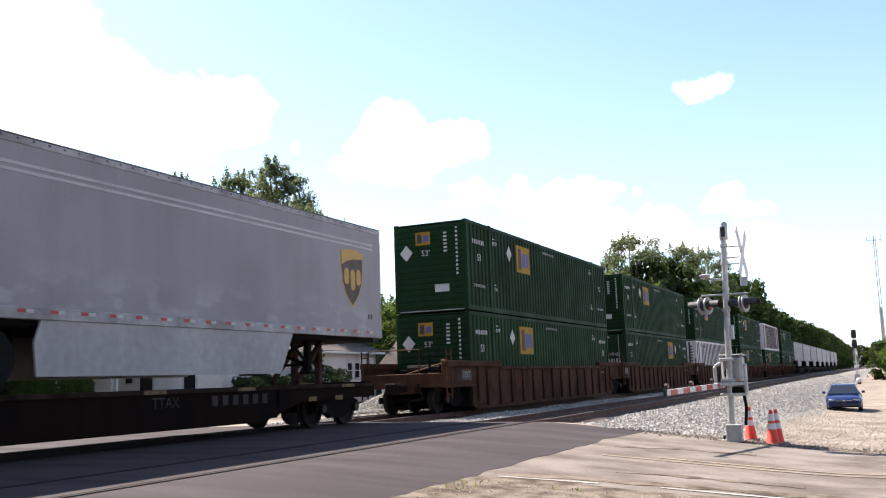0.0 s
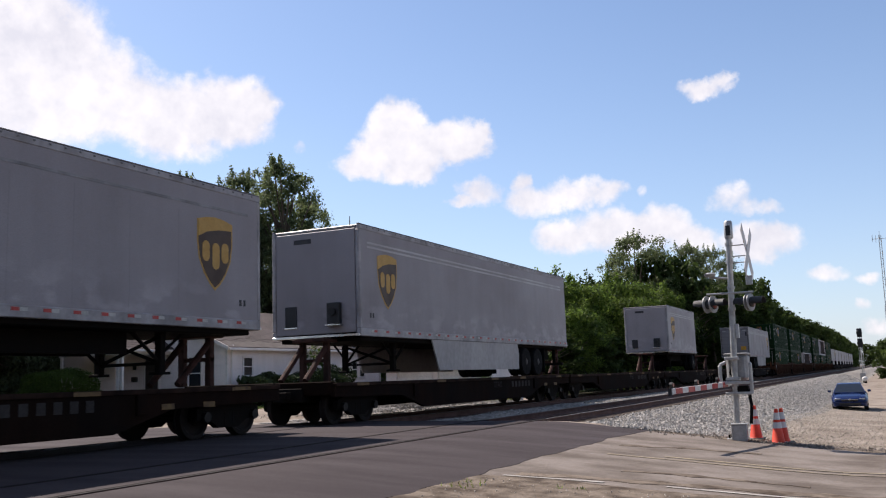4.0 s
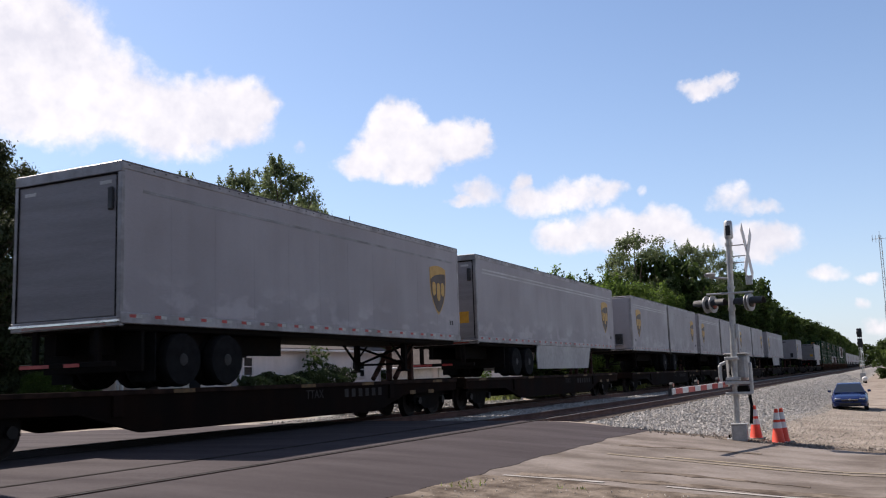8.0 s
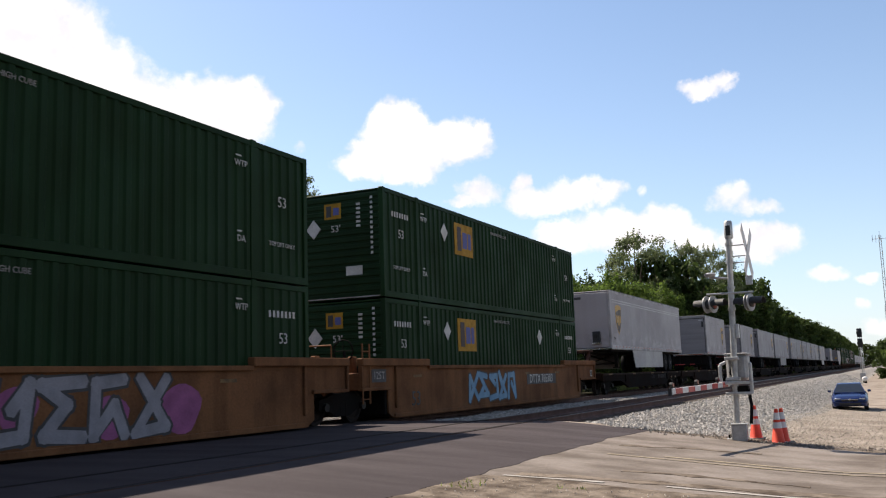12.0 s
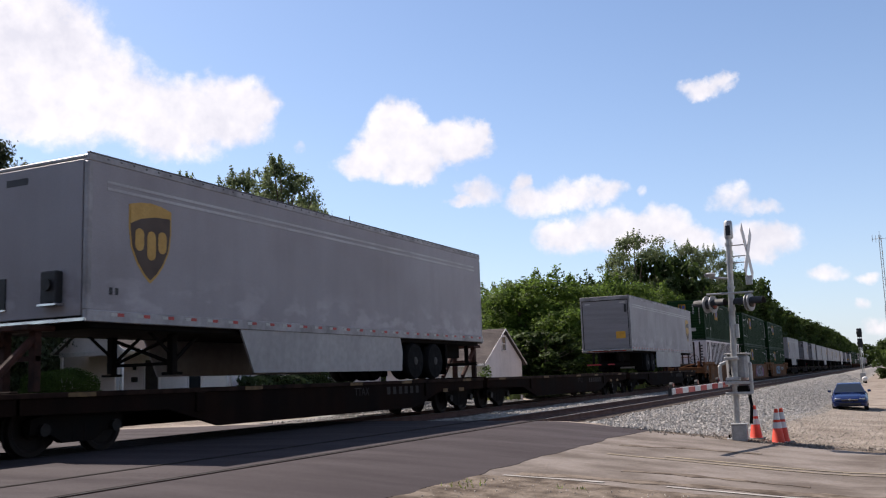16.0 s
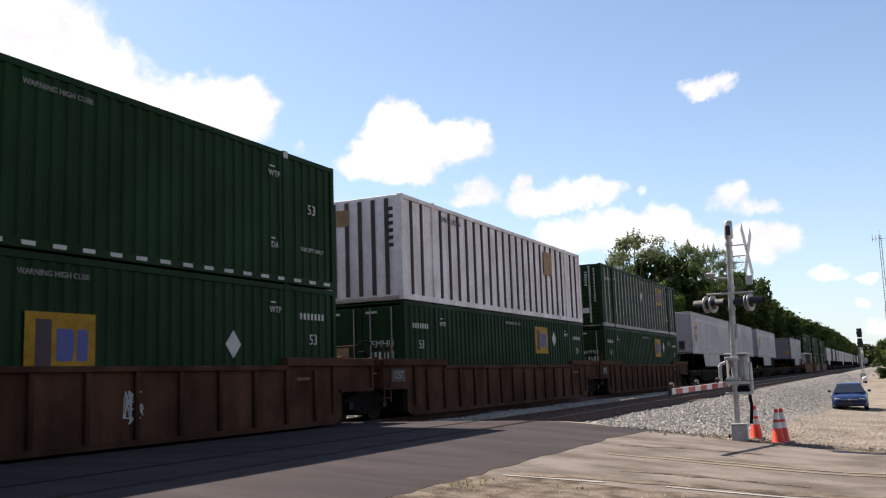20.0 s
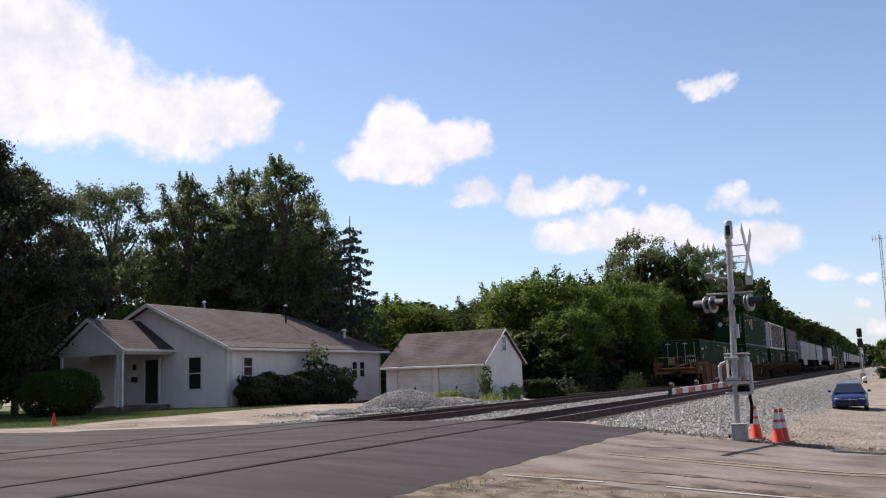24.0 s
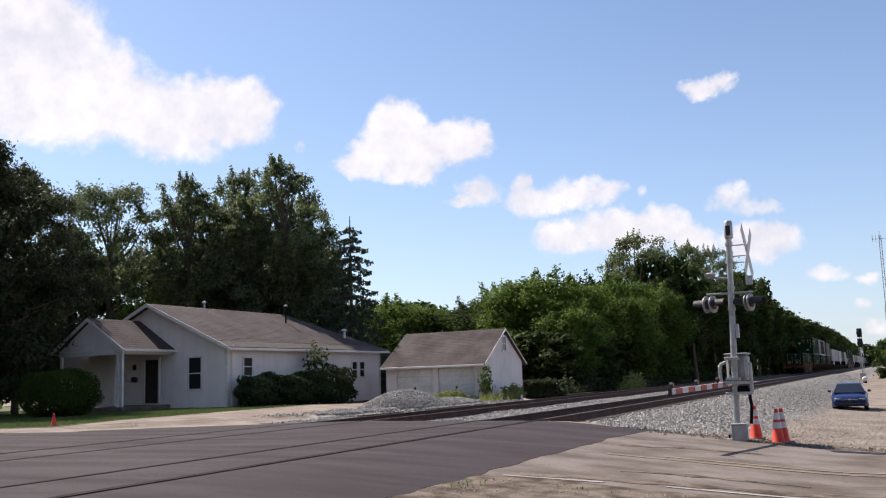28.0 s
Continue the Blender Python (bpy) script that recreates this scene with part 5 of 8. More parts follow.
    part("handrail", Build().tube((-1.2, ya + 0.1, 1.12), (-1.2, ya + 0.1, 1.9), 0.02, n=6).tube((-1.2, ya + 0.1, 1.9), (0.5, ya + 0.1, 1.9), 0.02, n=6).tube((0.5, ya + 0.1, 1.9), (0.5, ya + 0.1, 1.12), 0.02, n=6), steel, th)
    part("air_hose", Build().tube((0.5, ya, 0.9), (0.7, ya - 0.12, 0.45), 0.03, n=6).tube((0.7, ya - 0.12, 0.45), (0.3, ya - 0.2, 0.4), 0.03, n=6), RUBBER, th)
    return th


def graffiti(parent, y, z, k, fill, edge, seed, name="graffiti", forms=5):
    """Illegible spray-painted forms on a well side: fat crossing strokes, each with a darker rim."""
    rnd = random.Random(seed)

    def stroke(b, p, q, w, x0, x1):
        d = Vector((q[0] - p[0], q[1] - p[1])).normalized()
        n = Vector((-d.y, d.x)) * w
        e = d * w * 0.7
        o = [(p[0] - e.x + n.x, p[1] - e.y + n.y), (p[0] - e.x * 1.7, p[1] - e.y * 1.7), (p[0] - e.x - n.x, p[1] - e.y - n.y), (q[0] + e.x - n.x, q[1] + e.y - n.y), (q[0] + e.x * 1.7, q[1] + e.y * 1.7), (q[0] + e.x + n.x, q[1] + e.y + n.y)]
        b.slab([(u, min(max(v, 0.17), 1.27)) for u, v in o], "x", x0, x1)

    for i in range(forms):
        a, b, c = y + (i - (forms - 1) / 2) * 0.98 * k, Build(), Build()
        knots = [(a + u * k + rnd.uniform(-.08, .08), z + v * k + rnd.uniform(-.07, .07)) for u, v in ((-0.34, -0.42), (-0.30, 0.44), (0.05, 0.02), (0.34, 0.42), (0.36, -0.40))]
        path = rnd.sample(range(5), 5)
        for j, (m, n) in enumerate(zip(path, path[1:])):
            stroke(b, knots[m], knots[n], 0.155 * k, 1.3660 + 0.0002 * j, 1.3680 + 0.0002 * j)
            stroke(c, knots[m], knots[n], 0.105 * k, 1.3690 + 0.0002 * j, 1.3705 + 0.0002 * j)
        part(name, b, edge, parent, "dark rim of a spray-painted form")
        part(name, c, fill, parent, "spray-painted form, illegible")


F_NEAR = flatcar(17.6, "empty-ended brown flatcar unit with raised red hitch", -1)
F_FAR = flatcar(17.6, "brown flatcar unit with red hitch at its leading end", 1)
F_LONG = flatcar(18.7, "longer brown flatcar unit carrying two short trailers", 1)
WELL_R = well_car("ribbed", "oxide brown well car with ribbed sides")
WELL_LEAD = well_car("ribbed", "oxide brown ribbed well car at the head of its set", far="own")
WELL_TAIL = well_car("ribbed", "oxide brown ribbed well car at the end of its set", near="own")
WELL_S = well_car("smooth", "tan brown well car with smooth graffitied sides", far="own")
WELL_S2 = well_car("smooth", "tan brown well car with smooth sides and purple graffiti", False)
WELL_S3 = well_car("smooth", "plain tan brown well car with smooth sides", False, near="own")
graffiti(WELL_S, -1.2, 0.72, 0.8, GRAFBLUE, DARKMARK, 4)
graffiti(WELL_S2, 1.2, 0.72, 1.0, GRAFGREY, DARKMARK, 6)
for gy, gz_, gr in ((-1.3, 0.6, 0.42), (0.4, 0.75, 0.38), (2.2, 0.55, 0.40), (3.9, 0.62, 0.5)):
    part("graffiti_haze", Build().slab([(gy + gr * (1 + 0.15 * math.sin(3 * t)) * math.cos(t), gz_ + gr * 0.9 * math.sin(t)) for t in [i * math.pi / 9 for i in range(18)]], "x", 1.3605, 1.3650), GRAFPINK, WELL_S2, "purple spray haze behind the forms")
WELL_T = tagged(copy_thing(WELL_TAIL, Matrix()), "oxide brown ribbed well car with a white scrawl", "well car", "well cars of the train")
scrawl, rnd = Build(), random.Random(8)
at = (1.50, 0.45)
for i in range(26):
    to = (1.30 + 0.42 * rnd.random() + 0.006 * i, 0.38 + 0.6 * rnd.random())
    scrawl.tube((1.3625, *at), (1.3625, *to), 0.012, n=4)
    at = to
tagged(part("scrawl", scrawl, WHITE, WELL_T, "white sprayed scrawl, illegible"), kind="stuff")
WELL_G = well_car("panel", "tan brown panelled well car with pale graffiti", near="own", far="own")
graffiti(WELL_G, 3.55, 0.66, 0.75, GREYRIB, GRAFGREY, 12, forms=2)
for c0, seed in ((0.6, 3), (1.9, 9), (5.6, 11)):
    scrawl, rnd = Build(), random.Random(seed)
    at = (c0, 0.7)
    for i in range(22):
        to = (c0 + 0.8 * (i / 22) + rnd.uniform(-0.12, 0.12), 0.66 + rnd.choice((-0.2, 0.22)) * rnd.random())
        scrawl.tube((1.3625, *at), (1.3625, *to), 0.009, n=4)
        at = to
    tagged(part("scrawl", scrawl, GRAFGREY, WELL_G, "grey sprayed scrawl, illegible"), kind="stuff")

TRAIN = []          # each thing with its place along the train and its turn


def ride(proto, s, turned=False):
    ob = proto if proto not in [r[0] for r in TRAIN] else copy_thing(proto, Matrix())
    TRAIN.append((ob, s, 180 if turned else 0))
    return ob


# loads: near end and far end along the train, True where the nose points to the rear
for proto, a, b, back in ((T53, 4.6, 20.75, 0), (T28B, -31.1, -22.5, 1), (T53, -66.7, -50.5, 1), (T28, -79.2, -70.7, 0), (T28, -88.4, -79.9, 1),
                          (T28, -97.7, -89.2, 0), (T28B, -106.95, -98.4, 1), (T28, -116.8, -108.3, 0), (T28B, -125.8, -117.3, 1),
                          (T53, -145.6, -129.4, 0), (T45, -160.6, -147.0, 0), (T28, -172.8, -164.6, 0), (T28, -190.4, -182.0, 0),
                          (T53, -216.0, -199.8, 1), (T53, -298.3, -282.2, 0), (T53, -333.6, -317.5, 1), (T45, -351.1, -337.45, 1), (T53, -368.2, -352.0, 1),
                          (T53, 146.5, 162.6, 0), (T53, 164.5, 180.6, 1), (T53, 182.5, 198.6, 0), (T53, 200.5, 216.6, 0), (T53, 218.5, 234.6, 1), (T53, 236.5, 252.6, 0), (T53, 256.5, 272.6, 0), (T53, 275.5, 291.6, 0)):
    ride(proto, (a + b) / 2, bool(back))
# flatcar units between the joints, with their hitches
for joints, kinds in (([20.6, 2.7, -15.2, -32.8, -50.3, -68.0], "FNNNN"), ([-69.6, -88.9, -107.6, -126.6], "LLL"),
                      ([-128.8, -147.0, -165.0, -182.5, -200.2, -218.0], "FFFFN"), ([-281.2, -299.6, -317.4, -335.0, -352.0, -369.6], "FNNNN"),
                      ([293, 275.0, 257.0, 239.0, 221.0, 203.0, 185.0, 167.0, 149.0], "FFFFFFFF")):
    for k, (a, b) in enumerate(zip(joints, joints[1:])):
        ride({"F": F_FAR, "N": F_NEAR, "L": F_LONG}[kinds[k]], (a + b) / 2)
# well cars: near end of the box, the car, the lower box and the upper box
for near, car, low, up in ((26.4, WELL_TAIL, C_LOW, C_UP), (46.0, WELL_R, C_LOW_D, C_UP), (65.6, WELL_LEAD, C_WHITE_LOW, C_UP), (88.0, WELL_TAIL, C_LOW, C_UP), (107.6, WELL_R, C_LOW, C_WHITE), (127.2, WELL_LEAD, C_LOW_D, C_UP),
                           (-237.65, WELL_S, C_LOW_F, C_UP), (-257.3, WELL_S2, C_LOW, C_UP), (-276.9, WELL_S3, C_WHITE_LOW, C_UP),
                           (-389.4, WELL_LEAD, C_LOW_D, C_RIB), (-408.85, WELL_R, C_LOW_D, C_WHITE), (-428.4, WELL_T, C_LOW_M, C_UP_D), (-451.7, WELL_G, C_LOW_D, None)):
    s = near + 8.075
    ride(car, s)
    ride(low, s)
    if up:
        ride(up, s)


# ---- house ----
def window(parent, plane, at, u0, u1, z0, z1, out, split=True):
    """A sash window on the wall y = at (plane 'y') or x = at (plane 'x'); out: the way it faces."""
    def bx(b, a0, a1, c0, c1, d0, d1):
        lo, hi = sorted((at + out * d0, at + out * d1))
        return b.box(a0, a1, lo, hi, c0, c1, 0.006) if plane == "y" else b.box(lo, hi, a0, a1, c0, c1, 0.006)
    w = part("window", bx(bx(bx(bx(Build(), u0 - 0.1, u0, z0, z1, 0, 0.045), u1, u1 + 0.1, z0, z1, 0, 0.045), u0 - 0.1, u1 + 0.1, z1, z1 + 0.11, 0, 0.05), u0 - 0.13, u1 + 0.13, z0 - 0.07, z0, 0, 0.08), TRIM, parent, "white window trim")
    m = (z0 + z1) / 2
    part("pane", bx(Build(), u0, u1, m, z1, 0.004, 0.018), PANE, w, "dark glass pane")
    part("pane", bx(Build(), u0, u1, z0, m - 0.03, 0.002, 0.012), PANE, w, "dark glass pane")
    part("sash_bar", bx(Build(), u0, u1, m - 0.03, m + 0.02, 0.0, 0.03), TRIM, w)
    return w


def laps(parent, plane, at, u0, u1, z0, z1, out, cut=None, pitch=0.165):
    """Lap siding boards on a wall, each tilted out at its lower edge; cut(u, z) gives the span at a height."""
    n = int((z1 - z0) / pitch)
    for i in range(n):
        za, zb = z0 + i * pitch, z0 + (i + 1) * pitch + 0.012
        for a0, a1 in (cut((za + zb) / 2, u0, u1) if cut else [(u0, u1)]):
            if a1 - a0 < 0.05:
                continue
            pts = [(at + out * 0.025, za), (at + out * 0.025, za + 0.009), (at + out * 0.004, zb), (at, zb), (at, za)]
            b = Build().slab([(p, q) for p, q in pts], "x", a0, a1) if plane == "y" else Build().slab([(p, q) for p, q in pts], "y", a0, a1)
            part("siding_board", b, SIDING, parent)


def shingled(parent, corners, material, rows, cols, seed):
    """Courses of shingles on a roof plane: corners low-left, low-right, top-right, top-left."""
    a, b, c, d = [Vector(p) for p in corners]
    n = (b - a).cross(d - a).normalized()
    if n.z < 0:
        n = -n
    rnd, bb = random.Random(seed), Build()
    for r in range(rows):
        t0, t1 = r / rows, (r + 1.25) / rows
        t1 = min(t1, 1)
        p0, q0 = a.lerp(d, t0), b.lerp(c, t0)
        p1, q1 = a.lerp(d, t1), b.lerp(c, t1)
        k = max(1, round(cols * (q0 - p0).length / (b - a).length))
        off = 0.5 * (r % 2)
        for i in range(k + 1):
            u0, u1 = max((i - off) / k, 0), min((i + 1 - off) / k, 1)
            if u1 - u0 < 0.02:
                continue
            g = 0.004 / max((q0 - p0).length, 0.1)
            e = rnd.uniform(0.008, 0.012)
            vs = [p0.lerp(q0, u0 + g) + n * e, p0.lerp(q0, u1 - g) + n * e, p1.lerp(q1, u1 - g) + n * 0.004, p1.lerp(q1, u0 + g) + n * 0.004, p0.lerp(q0, u0 + g), p0.lerp(q0, u1 - g)]
            bb.add(vs, [(0, 1, 2, 3), (4, 5, 1, 0)])
    ob = part("shingles", bb, material, parent, "worn overlapping shingles")
    return tagged(ob, kind="stuff")


def roof_slab(parent, corners, thick=0.06, name="roof"):
    vs = [Vector(p) for p in corners]
    low = [p - Vector((0, 0, thick)) for p in vs]
    n = len(vs)
    b = Build().add(vs + low, [tuple(range(n)), tuple(range(n, 2 * n))[::-1]] + [(i, (i + 1) % n, n + (i + 1) % n, n + i) for i in range(n)])
    return part(name, b, ROOFDECK, parent, "roof deck under the shingles")


def house():
    th = thing("house", "single-storey white sided house with brown shingle roof", "house")
    X0, X1, Y0, Y1, ze, zr, xm = -37.2, -28.0, 35.0, 49.6, 2.92, 5.05, -32.6
    part("wall", Build().box(X1 - 0.2, X1, Y0, Y1, -0.1, ze), SIDING, th, "white side wall")
    part("wall", Build().slab([(X0, -0.1), (X1 - 0.2, -0.1), (X1 - 0.2, ze + 0.08), (xm, zr + 0.02), (X0, ze)], "y", Y0 + 0.004, Y0 + 0.2), SIDING, th, "white gable wall")
    part("wall", Build().box(X0, X1 - 0.2, Y1 - 0.2, Y1 - 0.004, -0.1, ze), SIDING, th)
    part("wall", Build().box(X0, X0 + 0.2, Y0 + 0.2, Y1 - 0.2, -0.1, ze), SIDING, th)

    def gable(z, u0, u1):
        if z > ze:
            k = (z - ze) / (zr - ze)
            u0, u1 = u0 + (xm - u0) * k + 0.1, u1 - (u1 - xm) * k - 0.1
        spans = [(u0, u1)]
        for w0, w1, wz0, wz1 in ((-30.4, -29.4, 0.8, 2.5), (-33.15, -32.05, 0.1, 2.5)):
            if wz0 < z < wz1:
                spans = [q for a, b in spans for q in ((a, min(b, w0)), (max(a, w1), b)) if q[1] > q[0]]
        return spans
    laps(th, "y", Y0, X0, X1, 0.0, zr - 0.25, -1, gable)

    def side(z, u0, u1):
        spans = [(u0, u1)]
        for w0, w1, wz0, wz1 in ((36.1, 37.0, 1.4, 2.45), (46.15, 47.75, 1.2, 2.3)):
            if wz0 < z < wz1:
                spans = [q for a, b in spans for q in ((a, min(b, w0)), (max(a, w1), b)) if q[1] > q[0]]
        return spans
    laps(th, "x", X1, Y0 + 0.05, Y1, 0.0, ze, 1, side)
    window(th, "y", Y0 - 0.004, -30.27, -29.55, 0.92, 2.40, -1)
    window(th, "x", X1 + 0.004, 36.22, 36.85, 1.5, 2.32, 1)
    window(th, "x", X1 + 0.004, 46.28, 46.78, 1.30, 2.14, 1)
    window(th, "x", X1 + 0.004, 47.12, 47.62, 1.30, 2.14, 1)
    d = part("door", Build().box(-33.0, -32.18, Y0 - 0.05, Y0 - 0.006, 0.3, 2.40, 0.01), DOORDARK, th, "dark open front doorway")
    part("door_frame", Build().box(-33.12, -33.0, Y0 - 0.07, Y0 - 0.004, 0.3, 2.5, 0.01).box(-32.18, -32.06, Y0 - 0.07, Y0 - 0.004, 0.3, 2.5, 0.01).box(-33.0, -32.18, Y0 - 0.07, Y0 - 0.004, 2.40, 2.5, 0.01), TRIM, d)
    part("wall_lamp", Build().box(-33.75, -33.6, Y0 - 0.14, Y0 - 0.01, 1.95, 2.2, 0.02), BLACK, th)
    part("letter_box", Build().box(-33.85, -33.5, Y0 - 0.14, Y0 - 0.01, 1.35, 1.6, 0.02), BLACK, th, "black letter box by the door")
    part("corner_board", Build().box(X1 - 0.1, X1 + 0.02, Y0 - 0.025, Y0 + 0.1, 0.0, ze, 0.008), TRIM, th)
    part("downpipe", Build().tube((X1 + 0.08, Y0 + 0.25, 0.1), (X1 + 0.08, Y0 + 0.25, 2.7), 0.04, n=8).tube((X1 + 0.08, Y0 + 0.25, 2.7), (X1 + 0.28, Y0 + 0.1, 2.9), 0.04, n=8), TRIM, th)
    part("downpipe", Build().tube((X1 + 0.08, Y1 - 0.2, 0.1), (X1 + 0.08, Y1 - 0.2, 2.8), 0.04, n=8), TRIM, th)
    part("foundation", Build().box(X0 + 0.05, X1 - 0.01, Y0 + 0.02, Y1 - 0.05, -0.3, 0.02), WORN, th)
    # roof: gable to the front, hip at the far end
    ya, yb, o = Y0 - 0.45, Y1 + 0.4, 0.42
    hip = 43.9 + 2.2
    sl = (zr - ze) / (X1 - xm)
    el = (X1 + o, ze - o * sl + 0.1)
    er = (X0 - o, ze - o * sl + 0.1)
    top = zr + 0.1
    e_pts = [(el[0], ya, el[1]), (el[0], yb, el[1]), (xm, hip, top), (xm, ya, top)]
    w_pts = [(er[0], yb, er[1]), (er[0], ya, er[1]), (xm, ya, top), (xm, hip, top)]
    n_pts = [(el[0], yb, el[1]), (er[0], yb, er[1]), (xm, hip, top)]
    for p in (e_pts, w_pts, n_pts):
        roof_slab(th, p)
    lift = lambda pts: [(x, y, z + 0.004) for x, y, z in pts]
    shingled(th, lift(e_pts), SHINGLE, 30, 52, 11)
    shingled(th, lift(w_pts), SHINGLE, 12, 20, 12)
    shingled(th, lift([n_pts[0], n_pts[1], n_pts[2], n_pts[2]]), SHINGLE, 24, 30, 13)
    part("fascia", Build().add([(el[0] + 0.0, ya - 0.03, el[1] - 0.16), (xm, ya - 0.03, top - 0.16), (xm, ya - 0.03, top + 0.008), (el[0], ya - 0.03, el[1] + 0.008), (el[0] + 0.0, ya + 0.02, el[1] - 0.16), (xm, ya + 0.02, top - 0.16), (xm, ya + 0.02, top + 0.008), (el[0], ya + 0.02, el[1] + 0.008)],
                               [(0, 1, 2, 3), (7, 6, 5, 4), (0, 4, 5, 1), (1, 5, 6, 2), (2, 6, 7, 3), (3, 7, 4, 0)]), TRIM, th, "white gable board")
    part("fascia", Build().add([(er[0] + 0.0, ya - 0.03, er[1] - 0.16), (xm, ya - 0.03, top - 0.16), (xm, ya - 0.03, top + 0.008), (er[0], ya - 0.03, er[1] + 0.008), (er[0] + 0.0, ya + 0.02, er[1] - 0.16), (xm, ya + 0.02, top - 0.16), (xm, ya + 0.02, top + 0.008), (er[0], ya + 0.02, er[1] + 0.008)],
                               [(0, 1, 2, 3), (7, 6, 5, 4), (0, 4, 5, 1), (1, 5, 6, 2), (2, 6, 7, 3), (3, 7, 4, 0)]), TRIM, th, "white gable board")
    part("gutter", Build().box(el[0] + 0.004, el[0] + 0.10, ya, yb, el[1] - 0.17, el[1] - 0.05, 0.02), TRIM, th, "white eaves gutter")
    for y, x, hh, r in ((44.3, -31.2, 0.95, 0.05), (47.6, -29.3, 0.42, 0.09), (39.2, -32.9, 0.45, 0.06)):
        zz = top - (x - xm) * sl if x > xm else top - (xm - x) * sl
        v = part("vent_pipe", Build().tube((x, y, zz - 0.1), (x, y, zz + hh), r, n=10), ALU if hh < 0.9 else DARKIRON, th)
        part("vent_cap", Build().turn([(r * 1.2, 0), (r * 2.0, 0.03), (r * 1.4, 0.10), (0.01, 0.13)], (x, y, zz + hh), "z", 12), WHITEPAINT, v)
    # porch
    P0, P1, py0, pm, pz = -35.45, -31.4, 31.9, -33.42, 2.9
    pr = 4.25
    ps = (pr - pz) / (P1 - pm)
    for s, x in ((1, P1 + 0.25), (-1, P0 - 0.25)):
        zz = pz - 0.25 * ps + 0.1
        q = [(x, py0 - 0.3, zz), (x, Y0 + 0.2, zz), (pm, Y0 + 1.2, pr + 0.1), (pm, py0 - 0.3, pr + 0.1)]
        roof_slab(th, q, 0.10, "porch_roof")
        shingled(th, [(a, b, c + 0.004) for a, b, c in q], SHINGLE, 14, 14, 14 + s)
        part("porch_fascia", Build().add([(x, py0 - 0.33, zz - 0.16), (pm, py0 - 0.33, pr - 0.06), (pm, py0 - 0.33, pr + 0.105), (x, py0 - 0.33, zz + 0.005), (x, py0 - 0.28, zz - 0.16), (pm, py0 - 0.28, pr - 0.06), (pm, py0 - 0.28, pr + 0.105), (x, py0 - 0.28, zz + 0.005)],
                                         [(0, 1, 2, 3), (7, 6, 5, 4), (0, 4, 5, 1), (1, 5, 6, 2), (2, 6, 7, 3), (3, 7, 4, 0)]), TRIM, th)
        part("porch_gutter", Build().box(min(x, x + s * 0.1), max(x, x + s * 0.1), py0 - 0.3, Y0 + 0.0, zz - 0.12, zz, 0.015), TRIM, th)
    part("porch_gable", Build().slab([(P0, pz - 0.08), (P1, pz - 0.08), (pm, pr - 0.01)], "y", py0 - 0.05, py0 + 0.05), SIDING, th, "white porch gable")
    part("porch_beam", Build().box(P0, P1, py0 - 0.06, py0 + 0.06, pz - 0.3, pz - 0.08, 0.01).box(P1 - 0.08, P1 + 0.04, py0 + 0.06, Y0, pz - 0.3, pz - 0.08, 0.01), TRIM, th)
    for x in (P1 - 0.1, P1 - 0.35, P0 + 0.15):
        part("porch_post", Build().box(x - 0.06, x + 0.06, py0 - 0.06, py0 + 0.06, 0.2, pz - 0.3, 0.012), TRIM, th, "white porch post")
    part("porch_floor", Build().box(P0, P1, py0 - 0.1, Y0 - 0.02, -0.1, 0.22, 0.015), WORN, th)
    part("porch_wall", Build().box(P0 - 2.2, P0 + 1.3, Y0 - 0.9, Y0 - 0.78, 0.1, pz - 0.1), SIDING, th, "white enclosed porch wall")
    return th


